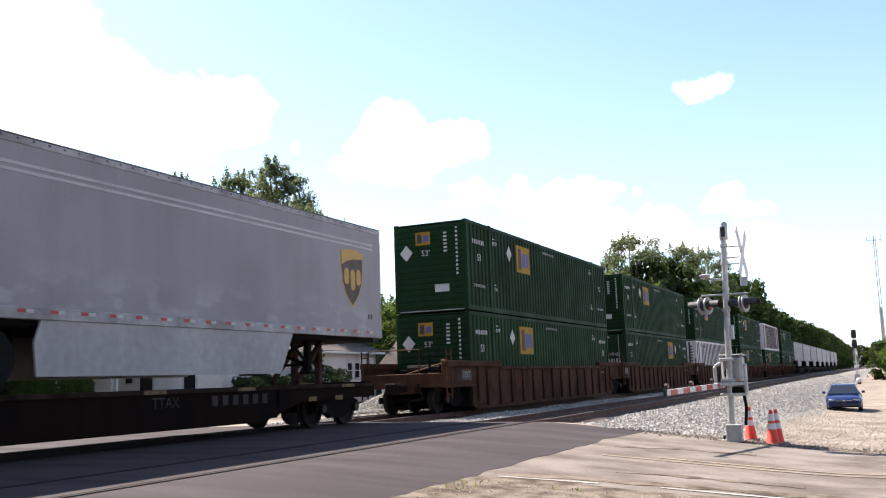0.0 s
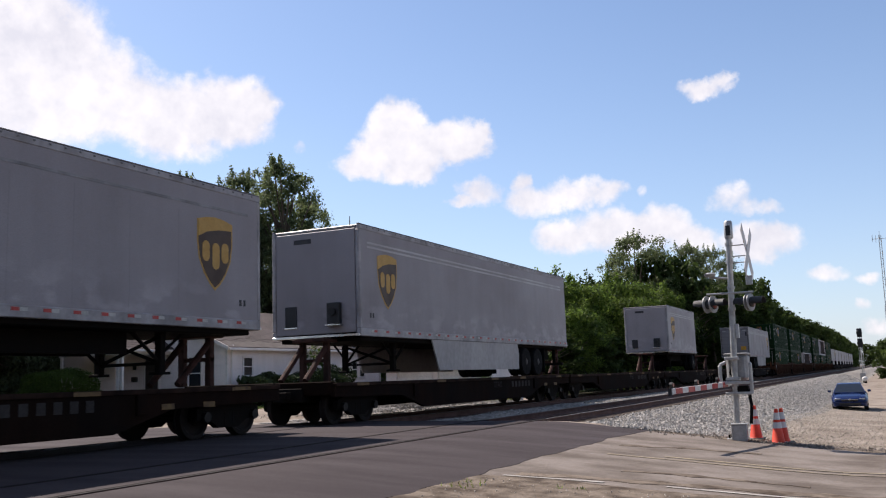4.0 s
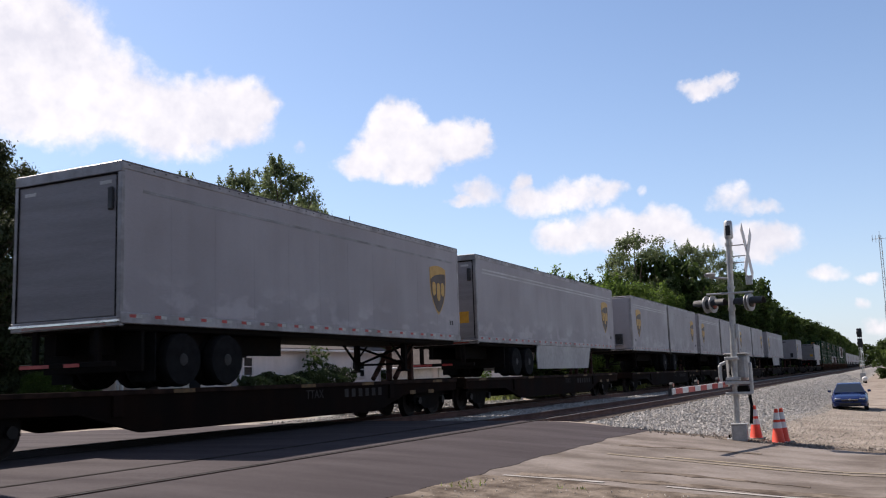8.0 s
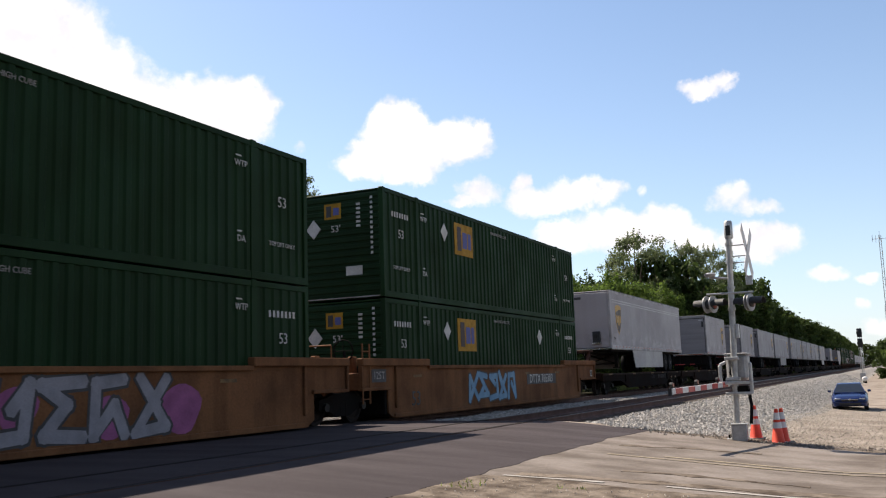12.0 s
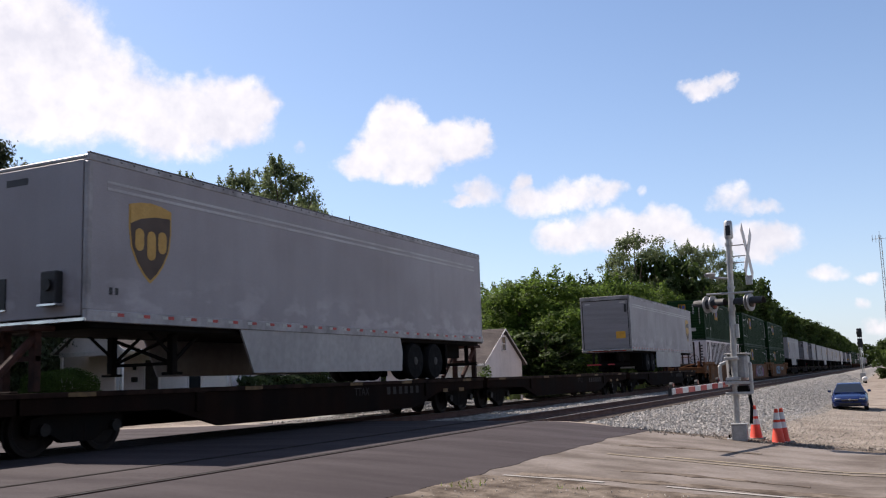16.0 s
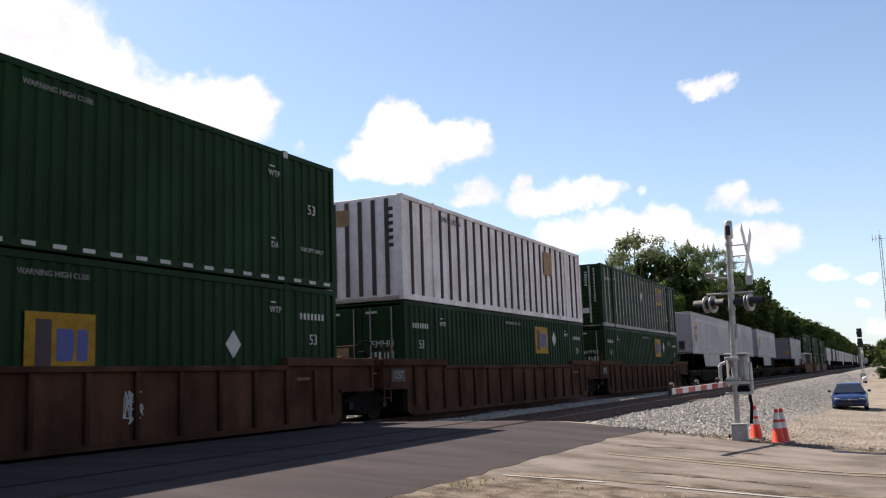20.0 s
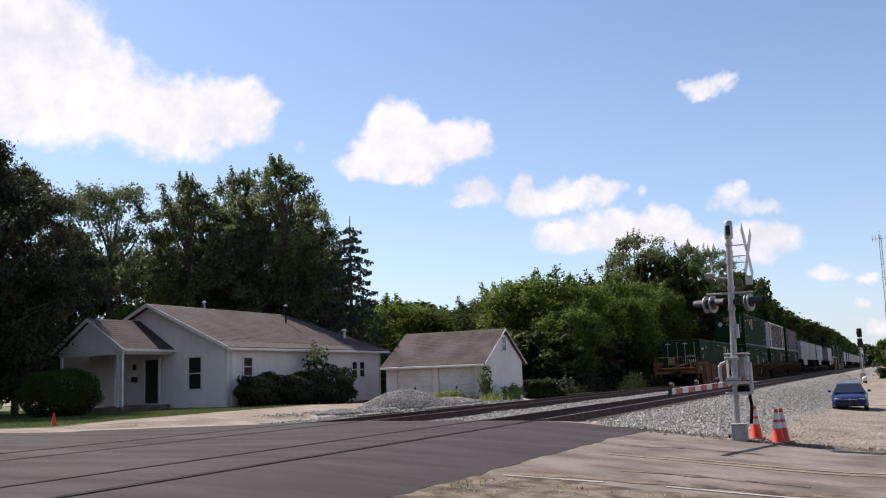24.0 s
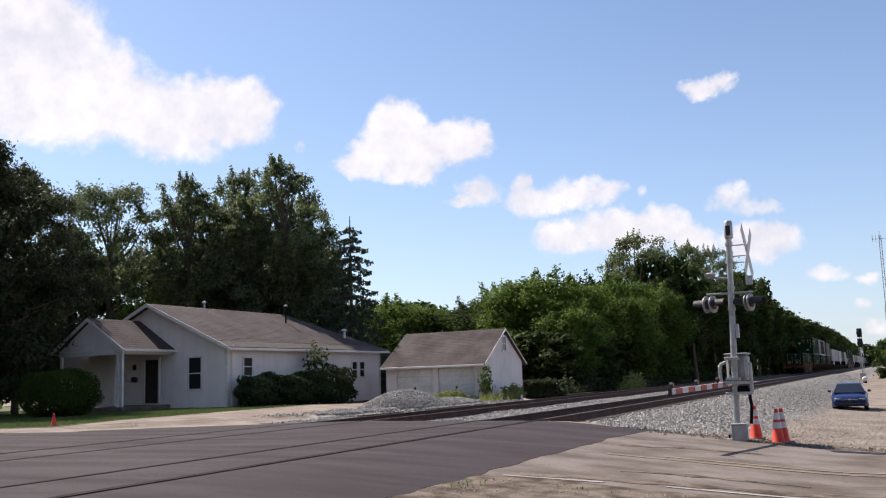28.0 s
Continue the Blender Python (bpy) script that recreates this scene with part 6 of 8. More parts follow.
def garage():
    th = thing("garage", "weathered white two-door garage with grey shingle roof", "garage")
    X0, X1, Y0, Y1, ze, zr = -25.15, -19.2, 45.2, 50.7, 1.86, 3.55
    ym, zb = (Y0 + Y1) / 2, -0.35
    part("wall", Build().slab([(Y0, zb), (Y1, zb), (Y1, ze), (ym, zr - 0.1), (Y0, ze)], "x", X1 - 0.15, X1), SIDING, th, "white gable wall")
    part("wall", Build().slab([(Y0, zb), (Y1, zb), (Y1, ze), (ym, zr - 0.1), (Y0, ze)], "x", X0, X0 + 0.15), SIDING, th)
    part("wall", Build().box(X0 + 0.15, X1 - 0.15, Y1 - 0.15, Y1 - 0.004, zb, ze), SIDING, th)
    part("wall", Build().box(X0 + 0.15, -24.45, Y0 + 0.004, Y0 + 0.15, zb, ze).box(-22.33, -21.92, Y0 + 0.004, Y0 + 0.15, zb, ze).box(-19.85, X1 - 0.15, Y0 + 0.004, Y0 + 0.15, zb, ze).box(-24.45, -19.85, Y0 + 0.004, Y0 + 0.15, 1.62, ze), SIDING, th, "white front wall")
    laps(th, "x", X1, Y0, Y1, zb + 0.1, zr - 0.15, 1, lambda z, a, b: [(a, b)] if z < ze else [(a + (ym - a) * (z - ze) / (zr - ze), 47.62), (48.34, b - (b - ym) * (z - ze) / (zr - ze))] if 2.35 < z < 3.3 else [(a + (ym - a) * (z - ze) / (zr - ze), b - (b - ym) * (z - ze) / (zr - ze))], 0.15)
    for a, b in ((-24.45, -22.33), (-21.92, -19.85)):
        d = part("garage_door", Build().box(a, b, Y0 + 0.08, Y0 + 0.12, zb, 1.62), DOORWHITE, th, "dirty white overhead door")
        for i in range(4):
            z = zb + 0.05 + i * 0.48
            part("door_panel", Build().box(a + 0.06, b - 0.06, Y0 + 0.055, Y0 + 0.082, z, z + 0.43, 0.012), DOORWHITE, d)
        part("door_handle", Build().box((a + b) / 2 - 0.05, (a + b) / 2 + 0.05, Y0 + 0.02, Y0 + 0.056, 0.45, 0.6, 0.01), BLACK, d)
        part("door_trim", Build().box(a - 0.09, a, Y0 - 0.025, Y0 + 0.05, zb, 1.7, 0.008).box(b, b + 0.09, Y0 - 0.025, Y0 + 0.05, zb, 1.7, 0.008).box(a, b, Y0 - 0.025, Y0 + 0.05, 1.62, 1.7, 0.008), TRIM, d)
    window(th, "x", X1 + 0.012, 47.72, 48.24, 2.46, 3.18, 1)
    sl = (zr - ze) / (ym - Y0)
    o = 0.38
    for s, y in ((-1, Y0 - o), (1, Y1 + o)):
        zz = ze - o * sl + 0.1
        q = [(X0 - 0.15, y, zz), (X1 + 0.18, y, zz), (X1 + 0.18, ym, zr + 0.1), (X0 - 0.15, ym, zr + 0.1)]
        roof_slab(th, q, 0.09)
        shingled(th, [(a, b, c + 0.004) for a, b, c in q], GAR_SHINGLE, 22, 26, 21 + s)
        part("barge_board", Build().add([(X1 + 0.18, y, zz - 0.07), (X1 + 0.18, ym, zr + 0.03), (X1 + 0.18, ym, zr + 0.10), (X1 + 0.18, y, zz), (X1 + 0.21, y, zz - 0.07), (X1 + 0.21, ym, zr + 0.03), (X1 + 0.21, ym, zr + 0.10), (X1 + 0.21, y, zz)],
                                        [(0, 3, 2, 1), (4, 5, 6, 7), (0, 1, 5, 4), (1, 2, 6, 5), (2, 3, 7, 6), (3, 0, 4, 7)]), TRIM, th)
    part("gutter", Build().box(X0 - 0.12, X1 + 0.15, Y0 - o - 0.09, Y0 - o + 0.01, zz - 0.14, zz - 0.02, 0.015), TRIM, th, "sagging white gutter")
    return th


house()
garage()
fence = thing("board_fence", "short weathered grey board fence between house and garage", "fence")
bm_ = mesh_of("board", Build().box(-0.07, 0.07, -0.012, 0.012, -0.2, 1.5, 0.004), FENCEWOOD)
for i in range(14):
    ob = new("board", bm_)
    ob.parent, ob.matrix_basis = fence, pose(-28.1 + i * 0.155, 50.6, random.uniform(-0.04, 0.03), 0, random.uniform(-1, 1), 0)
part("fence_rail", Build().box(-28.2, -25.9, 50.63, 50.68, 0.3, 0.4).box(-28.2, -25.9, 50.63, 50.68, 1.1, 1.2), FENCEWOOD, fence)


# ---- crossing signal ----
# stained grey, darkened for the shadow side of the gate mechanism
GREYBOX = mat("weathered_shade_grey_box", (0.34, 0.335, 0.33), 0.5, 0.3, second=(0.20, 0.197, 0.19), scale=4, grain=30)


def crossing_signal():
    x, y, z = -3.02, 20.75, -0.52
    th = thing("crossing_signal", "silver railway crossing mast with crossbuck, lamps and lowered gate", "crossing signal", at=Matrix.Translation((0, 0, 0.988)) @ Matrix.Scale(0.9, 4) @ Matrix.Translation((0, 0, -0.988)))
    top = (x + 0.14, y, 4.18)
    part("mast", Build().tube((x, y, z), top, 0.068, 0.064, 16), ALU, th, "silver round mast", True)
    part("mast_cap", Build().turn([(0.085, -0.36), (0.092, -0.34), (0.092, 0.0), (0.07, 0.03), (0.01, 0.04)], top, "z", 16), ALU, th, "", True)
    part("cap_label", Build().box(top[0] - 0.05, top[0] + 0.05, top[1] - 0.096, top[1] - 0.088, 3.88, 4.1), BLACK, th)
    part("base_flange", Build().box(x - 0.2, x + 0.2, y - 0.2, y + 0.2, z - 0.02, z + 0.05, 0.01).tube((x, y, z + 0.05), (x, y, z + 0.38), 0.10, 0.085, 14), ALU, th)
    for dx in (-0.14, 0.14):
        for dy in (-0.14, 0.14):
            part("bolt", Build().tube((x + dx, y + dy, z + 0.05), (x + dx, y + dy, z + 0.13), 0.02, n=8), DARKIRON, th)
    part("junction_box", Build().box(x - 0.08, x + 0.24, y - 0.30, y - 0.10, z, z + 0.34, 0.015), GREYBOX, th, "grey junction box at the mast foot")
    part("junction_lid", Build().box(x - 0.09, x + 0.25, y - 0.31, y - 0.09, z + 0.34, z + 0.365, 0.008), ALU, th, "bright box lid")
    part("conduit", Build().tube((x + 0.30, y, z + 0.34), (x + 0.34, y, 0.2), 0.035, n=8).tube((x + 0.34, y, 0.2), (x + 0.3, y, 0.55), 0.035, n=8), RUBBER, th, "black cable conduit")
    # gate mechanism
    gm = part("gate_mechanism", Build().box(x - 0.15, x + 0.30, y + 0.10, y + 0.62, 0.74, 1.30, 0.06), GREYBOX, th, "grey gate mechanism box behind the mast")
    part("mechanism_lid", Build().box(x - 0.17, x + 0.32, y + 0.08, y + 0.64, 1.29, 1.33, 0.015), GREYBOX, gm)
    for zz in (0.74, 1.18):
        part("clamp", Build().box(x - 0.14, x + 0.15, y - 0.12, y + 0.1, zz, zz + 0.07, 0.012), ALU, gm)
    part("cable_loop", Build().tube((x + 0.05, y + 0.06, 1.25), (x - 0.06, y + 0.02, 0.9), 0.02, n=6).tube((x - 0.06, y + 0.02, 0.9), (x + 0.05, y + 0.05, 0.7), 0.02, n=6), RUBBER, gm)
    for dx, z0, z1 in ((-0.25, 0.70, 1.08), (0.38, 0.46, 1.12)):
        part("counterweight_arm", Build().box(x + dx - 0.035, x + dx + 0.035, y - 0.12, y - 0.02, z0, z1, 0.02), ALU, th, "silver upright counterweight arm")
    part("pivot_knob", Build().tube((x - 0.25, y - 0.07, 1.08), (x - 0.13, y - 0.02, 1.14), 0.035, n=10), ALU, th)
    part("arm_bracket", Build().box(x - 0.34, x + 0.42, y - 0.14, y - 0.08, 0.66, 0.73, 0.012), ALU, th, "horizontal silver bracket")
    part("arm_bracket", Build().box(x - 0.16, x + 0.40, y - 0.13, y - 0.07, 0.44, 0.50, 0.012), ALU, th, "horizontal silver bracket")
    part("counterweight", Build().box(x + 0.0, x + 0.30, y - 0.05, y + 0.1, 0.50, 0.63, 0.02), DARKIRON, th, "dark counterweight")
    # arm, towards -y over the lane
    arm = part("gate_arm", Build().box(-0.02, 0.02, -3.5, 0.0, -0.055, 0.055, 0.006), WHITEPAINT, th, "white gate arm with red bands")
    arm.matrix_basis = pose(-3.147, 20.94, 0.668, 1.0, 0, -8.9)
    for i in range(5):
        y0 = -3.28 + i * 0.70
        part("red_band", Build().box(-0.024, 0.024, y0, y0 + 0.36, -0.053, 0.053), REDTAPE, arm, "red reflective band")
    part("arm_end", Build().box(-0.03, 0.03, -3.54, -3.49, -0.075, 0.065), BLACK, arm)
    for yy in (-3.42, -2.05, -0.75):
        lamp = part("arm_lamp", Build().tube((-0.03, yy, 0.12), (0.03, yy, 0.12), 0.05, n=12).box(-0.015, 0.015, yy - 0.03, yy + 0.03, 0.055, 0.10), BLACK, arm, "small dark gate lamp")
        part("lens", Build().tube((0.031, yy, 0.12), (0.036, yy, 0.12), 0.042, n=12), REDLENS, lamp, "red lens")
    # flashing lamps on a cross arm
    part("lamp_arm", Build().tube((x - 0.42, y - 0.05, 2.62), (x + 0.56, y - 0.05, 2.62), 0.022, n=8), ALU, th)
    for cx, cy, turn in ((x - 0.44, y - 0.06, -112), (x - 0.27, y - 0.05, 68), (x + 0.42, y - 0.06, -112), (x + 0.52, y - 0.08, 70)):
        m = pose(cx, cy, 2.40, 0, 0, turn)
        l = part("flasher_lamp", Build().turn([(0.05, 0.16), (0.10, 0.12), (0.11, 0.0), (0.11, -0.02)], (0, 0, 0), "y", 16), BLACK, th, "black lamp housing with hood")
        l.matrix_basis = m
        part("background_disc", Build().turn([(0.02, 0.03), (0.19, 0.03), (0.19, 0.015), (0.02, 0.012)], (0, 0, 0), "y", 24), GREYBOX, l, "round grey lamp background")
        hood, k = Build(), 13
        for yy, r in ((-0.02, 0.115), (-0.27, 0.11), (-0.27, 0.103), (-0.02, 0.108)):
            hood.v += [(r * math.cos(math.pi * (i / 12 * 1.2 - 0.1)), yy, r * math.sin(math.pi * (i / 12 * 1.2 - 0.1))) for i in range(k)]
        hood.f = [(j * k + i, j * k + i + 1, (j + 1) * k + i + 1, (j + 1) * k + i) for j in range(3) for i in range(k - 1)]
        part("hood", hood, BLACK, l, "long black lamp hood")
        part("lens", Build().turn([(0.10, -0.02), (0.07, -0.045), (0.01, -0.055)], (0, 0, 0), "y", 16), REDLENS, l, "red lens")
    # crossbuck on its own brackets, seen almost from its edge
    cb = part("crossbuck", Build().box(-0.115, 0.115, -0.70, 0.70, -0.006, 0.006, 0.003), WHITEPAINT, th, "white crossbuck blade")
    cb.matrix_basis = pose(x + 0.50, y - 0.04, 3.50) @ Matrix.Rotation(radians(87), 4, "Z") @ Matrix.Rotation(radians(90), 4, "X") @ Matrix.Rotation(radians(45), 4, "Z")
    cb2 = part("crossbuck", Build().box(-0.115, 0.115, -0.70, 0.70, 0.010, 0.022, 0.003), WHITEPAINT, th, "white crossbuck blade")
    cb2.matrix_basis = pose(x + 0.50, y - 0.04, 3.50) @ Matrix.Rotation(radians(87), 4, "Z") @ Matrix.Rotation(radians(90), 4, "X") @ Matrix.Rotation(radians(-45), 4, "Z")
    part("sign_bracket", Build().tube((x + 0.05, y, 3.66), (x + 0.5, y, 3.66), 0.013, n=6).tube((x + 0.05, y, 3.28), (x + 0.5, y, 3.28), 0.013, n=6).tube((x + 0.07, y, 3.42), (x + 0.5, y, 3.42), 0.013, n=6), ALU, th)
    part("small_sign", Build().box(x + 0.42, x + 0.56, y - 0.03, y + 0.0, 2.78, 2.98, 0.006), ALU, th, "small grey sign plate")
    part("bell", Build().turn([(0.02, 0.0), (0.10, 0.01), (0.13, 0.07), (0.06, 0.1)], (x - 0.32, y, 3.0), "z", 14).tube((x - 0.34, y, 3.0), (x + 0.05, y, 2.95), 0.025, n=8), ALU, th, "silver bell on a bracket")
    for zz in (2.28, 2.74, 3.3, 3.7):
        part("band_clamp", Build().turn([(0.075, -0.03), (0.082, -0.03), (0.082, 0.03), (0.075, 0.03)], (x + 0.14 * (zz - z) / (4.7), y, zz), "z", 14), ALU, th)
    part("cable_box", Build().box(x + 0.13, x + 0.2, y - 0.06, y + 0.06, 1.65, 1.95, 0.01), ALU, th)
    return th


crossing_signal()


def traffic_cone(x, y, label, collars=True):
    z = gz(x, y) - 0.02
    th = thing("traffic_cone", label, "traffic cone", "cones by the mast", at=pose(x, y, z, 0, 0, random.uniform(-20, 20)) @ Matrix.Scale(0.88, 4))
    part("base", Build().box(-0.19, 0.19, -0.19, 0.19, 0.0, 0.035, 0.012), BLACK, th, "black rubber base")
    r = lambda h: 0.14 - 0.105 * (h / 0.74)
    b = Build()
    part("cone_body", b.turn([(0.155, 0.03), (r(0.05), 0.06), (r(0.74), 0.74), (0.02, 0.745)], (0, 0, 0), "z", 20), ORANGE, th, "orange plastic cone", True)
    for a, c in ((0.33, 0.455), (0.51, 0.66)) if collars else ():
        part("collar", Build().turn([(r(a) + 0.001, a), (r(a) + 0.004, a), (r(c) + 0.004, c), (r(c) + 0.001, c)], (0, 0, 0), "z", 20), REFLECT, th, "white reflective collar", True)
    return th


traffic_cone(-2.46, 19.35, "orange traffic cone with two white collars by the mast")
traffic_cone(-1.99, 18.75, "orange traffic cone with white collars on the gravel edge")
traffic_cone(-1.93, 19.05, "orange traffic cone with white collars beside another")
small = traffic_cone(-28.6, 25.6, "small faded red cone on the grass by the hedge", False)
small.matrix_basis = pose(-22.51, 20.09, -0.01) @ Matrix.Diagonal((0.62, 0.62, 0.5, 1))


# ---- parked car ----
def car():
    th = thing("car", "small blue saloon car parked on the gravel, facing the road", "car", at=pose(-1.77, 48.9, gz(-1.9, 48.9) - 0.06, 0, 0, 1.6) @ Matrix.Diagonal((0.92, 0.9, 0.87, 1)))
    sect = [(-2.2, 0.34, 0.60, 0.66), (-2.12, 0.26, 0.68, 0.76), (-1.9, 0.22, 0.76, 0.83), (-1.4, 0.2, 0.84, 0.86), (-0.75, 0.2, 0.93, 0.87), (1.2, 0.2, 1.0, 0.86), (1.9, 0.22, 0.98, 0.84), (2.15, 0.32, 0.85, 0.78)]
    b = Build()
    ring = []
    for y, z0, z1, w in sect:
        k = len(b.v)
        pts = [(-w + 0.06, z0), (w - 0.06, z0), (w, z0 + 0.18), (w, z1 - 0.18), (w - 0.12, z1 - 0.02), (0.4, z1 + 0.02), (-0.4, z1 + 0.02), (-w + 0.12, z1 - 0.02), (-w, z1 - 0.18), (-w, z0 + 0.18)]
        b.v += [(p, y, q) for p, q in pts]
        ring.append([k + i for i in range(10)])
    for r0, r1 in zip(ring, ring[1:]):
        b.f += [(r0[i], r0[(i + 1) % 10], r1[(i + 1) % 10], r1[i]) for i in range(10)]
    b.f += [tuple(ring[0])[::-1], tuple(ring[-1])]
    part("body", b, CARBLUE, th, "glossy blue painted body", True)
    c, ring = Build(), []
    for y, w, z in ((-1.15, 0.76, 0.93), (-0.30, 0.57, 1.38), (0.1, 0.55, 1.43), (0.9, 0.56, 1.43), (1.7, 0.72, 0.98)):
        k = len(c.v)
        c.v += [(-w - 0.02, y, 0.92), (w + 0.02, y, 0.92), (w, y, z), (-w, y, z)]
        ring.append([k, k + 1, k + 2, k + 3])
    for r0, r1 in zip(ring, ring[1:]):
        c.f += [(r0[i], r0[(i + 1) % 4], r1[(i + 1) % 4], r1[i]) for i in range(4)]
    c.f += [tuple(ring[0])[::-1], tuple(ring[-1])]
    part("cabin", c, CARBLUE, th, "", True)
    part("windscreen", Build().add([(-0.71, -1.12, 0.955), (0.71, -1.12, 0.955), (0.54, -0.33, 1.375), (-0.54, -0.33, 1.375), (-0.71, -1.08, 0.93), (0.71, -1.08, 0.93), (0.54, -0.29, 1.35), (-0.54, -0.29, 1.35)], [(0, 1, 2, 3), (7, 6, 5, 4), (0, 4, 5, 1), (1, 5, 6, 2), (2, 6, 7, 3), (3, 7, 4, 0)]), CARGLASS, th, "dark windscreen")
    for s in (-1, 1):
        part("side_window", Build().add([(s * 0.765, -0.72, 0.98), (s * 0.745, 1.4, 1.0), (s * 0.625, 0.85, 1.37), (s * 0.64, -0.3, 1.34)], [(0, 1, 2, 3)]), CARGLASS, th)
        part("headlamp", Build().box(min(s * 0.40, s * 0.72), max(s * 0.40, s * 0.72), -2.19, -2.02, 0.55, 0.66, 0.03), LAMPGLASS, th, "clear headlamp")
        part("mirror", Build().box(min(s * 0.86, s * 1.02), max(s * 0.86, s * 1.02), -0.72, -0.6, 0.95, 1.07, 0.02), CARBLUE, th)
        for y in (-1.38, 1.32):
            wheel_on(th, s * 0.74, y, 0.31, 0.31, 0.2, s)
    part("grille", Build().box(-0.38, 0.38, -2.225, -2.15, 0.50, 0.57, 0.01), BLACK, th)
    part("grille_strip", Build().box(-0.38, 0.38, -2.232, -2.16, 0.575, 0.60, 0.006), CHROME, th, "bright strip over the grille")
    part("lower_intake", Build().box(-0.5, 0.5, -2.215, -2.12, 0.3, 0.42, 0.01), BLACK, th)
    part("bumper_strip", Build().box(-0.72, 0.72, -2.23, -2.14, 0.42, 0.48, 0.015), CARBLUE, th)
    part("badge", Build().tube((0, -2.23, 0.6), (0, -2.21, 0.6), 0.05, n=12), CHROME, th)
    return th


car()


# ---- trees ----
def leaf_mesh(name, centres, normals, size, material, seed):
    """Many small leaf clumps, each a bent four-sided blade pair."""
    rng = np.random.default_rng(seed)
    n = len(centres)
    nrm = normals + rng.normal(0, 0.55, (n, 3))
    nrm /= np.linalg.norm(nrm, axis=1)[:, None]
    a = np.cross(nrm, rng.normal(0, 1, (n, 3)))
    a /= np.linalg.norm(a, axis=1)[:, None]
    b = np.cross(nrm, a)
    s = (size * rng.uniform(0.55, 1.35, n))[:, None]
    droop = nrm * s * rng.uniform(-0.35, 0.35, (n, 1))
    v = np.stack([centres - a * s, centres - b * s * 0.55 + droop, centres + a * s, centres + b * s * 0.55 + droop], 1)
    me = bpy.data.meshes.new(name)
    me.from_pydata(v.reshape(-1, 3), [], np.arange(4 * n).reshape(-1, 4))
    me.materials.append(material)
    return me


def broadleaf(name, seed, h, r, leaves, size, material, base=0.22, lobes=90, ragged=0.3, label="", small=1.0, skew=1.0):
    """A tapered trunk with limbs, and a crown of leaf clumps gathered in many uneven lobes and shoots."""
    rng = np.random.default_rng(seed)
    th = thing(name, label, "tree", "trees")
    b = Build()
    lean = rng.normal(0, 0.03, 2)
    pts = [Vector((lean[0] * z, lean[1] * z, z)) for z in (0, h * 0.12, h * 0.3, h * 0.55, h * 0.8)]
    rad = [0.028 * h, 0.022 * h, 0.018 * h, 0.011 * h, 0.004 * h]
    for i in range(4):
        b.tube(pts[i], pts[i + 1], rad[i], rad[i + 1], 9)
    cs, ns, centres = [], [], []
    bulge = rng.uniform(0, 6.28, 4)
    for i in range(lobes):
        t = base + (1 - base) * (i + 0.5) / lobes
        prof = math.sin(math.pi * min(1, ((t - base) / (1 - base)) ** skew * 0.86 + 0.14)) ** 0.5
        ang = i * 2.4 + rng.uniform(-0.7, 0.7)
        side = 1 + 0.22 * math.sin(2 * ang + bulge[0]) + 0.18 * math.sin(3 * ang + bulge[1] + 5 * t)
        rr = r * prof * side * rng.uniform(0.45, 0.98)
        c = np.array([math.cos(ang) * rr, math.sin(ang) * rr, h * (t + rng.uniform(-0.05, 0.04))])
        lr = r * rng.uniform(0.14, 0.31) * small * (0.7 + 0.3 * prof)
        c[2] = min(c[2], h - lr * 0.8)
        centres.append((c, lr, 1.0))
        root = pts[2].lerp(pts[4], min(1, max(0, (c[2] / h - 0.35) * 1.3)))
        if i % 3 == 0:
            mid = root.lerp(Vector(c), 0.55) + Vector((0, 0, -0.03 * h))
            b.tube(root, mid, 0.008 * h, 0.005 * h, 6).tube(mid, Vector(c), 0.005 * h, 0.0015 * h, 6)
        if rng.random() < ragged:       # a shoot that stands out of the crown
            d = np.array([math.cos(ang) * prof * 0.6, math.sin(ang) * prof * 0.6, 1.0])
            d /= np.linalg.norm(d)
            for k in (0.7, 1.0, 1.3, 1.6):
                centres.append((c + d * lr * k, lr * 0.32 * (2.1 - k), 1.3))
    total = sum(lr ** 2 for _, lr, _ in centres)
    for c, lr, tall in centres:
        k = max(4, int(leaves * lr ** 2 / total))
        d = rng.normal(0, 1, (k, 3))
        d /= np.linalg.norm(d, axis=1)[:, None]
        d[:, 2] = np.where(d[:, 2] < -0.35, -d[:, 2], d[:, 2])
        rad_ = lr * (rng.uniform(0.12, 1.0, (k, 1)) ** 0.45) * (1 + 0.16 * rng.normal(0, 1, (k, 1))) * (1 + 0.3 * np.sin(d[:, :1] * 5 + c[0]) * np.cos(d[:, 1:2] * 6 + c[2]))
        cs.append(c + d * rad_ * np.array([1.1, 1.1, 0.8 * tall]))
        ns.append(d + [0, 0, 0.5])
    part("trunk", b, BARK, th, "brown tapered trunk with limbs", True)
    ob = new("crown", leaf_mesh("crown", np.concatenate(cs), np.concatenate(ns), size, material, seed + 1))
    ob.parent = th
    tagged(ob, "uneven leafy crown")
    return th


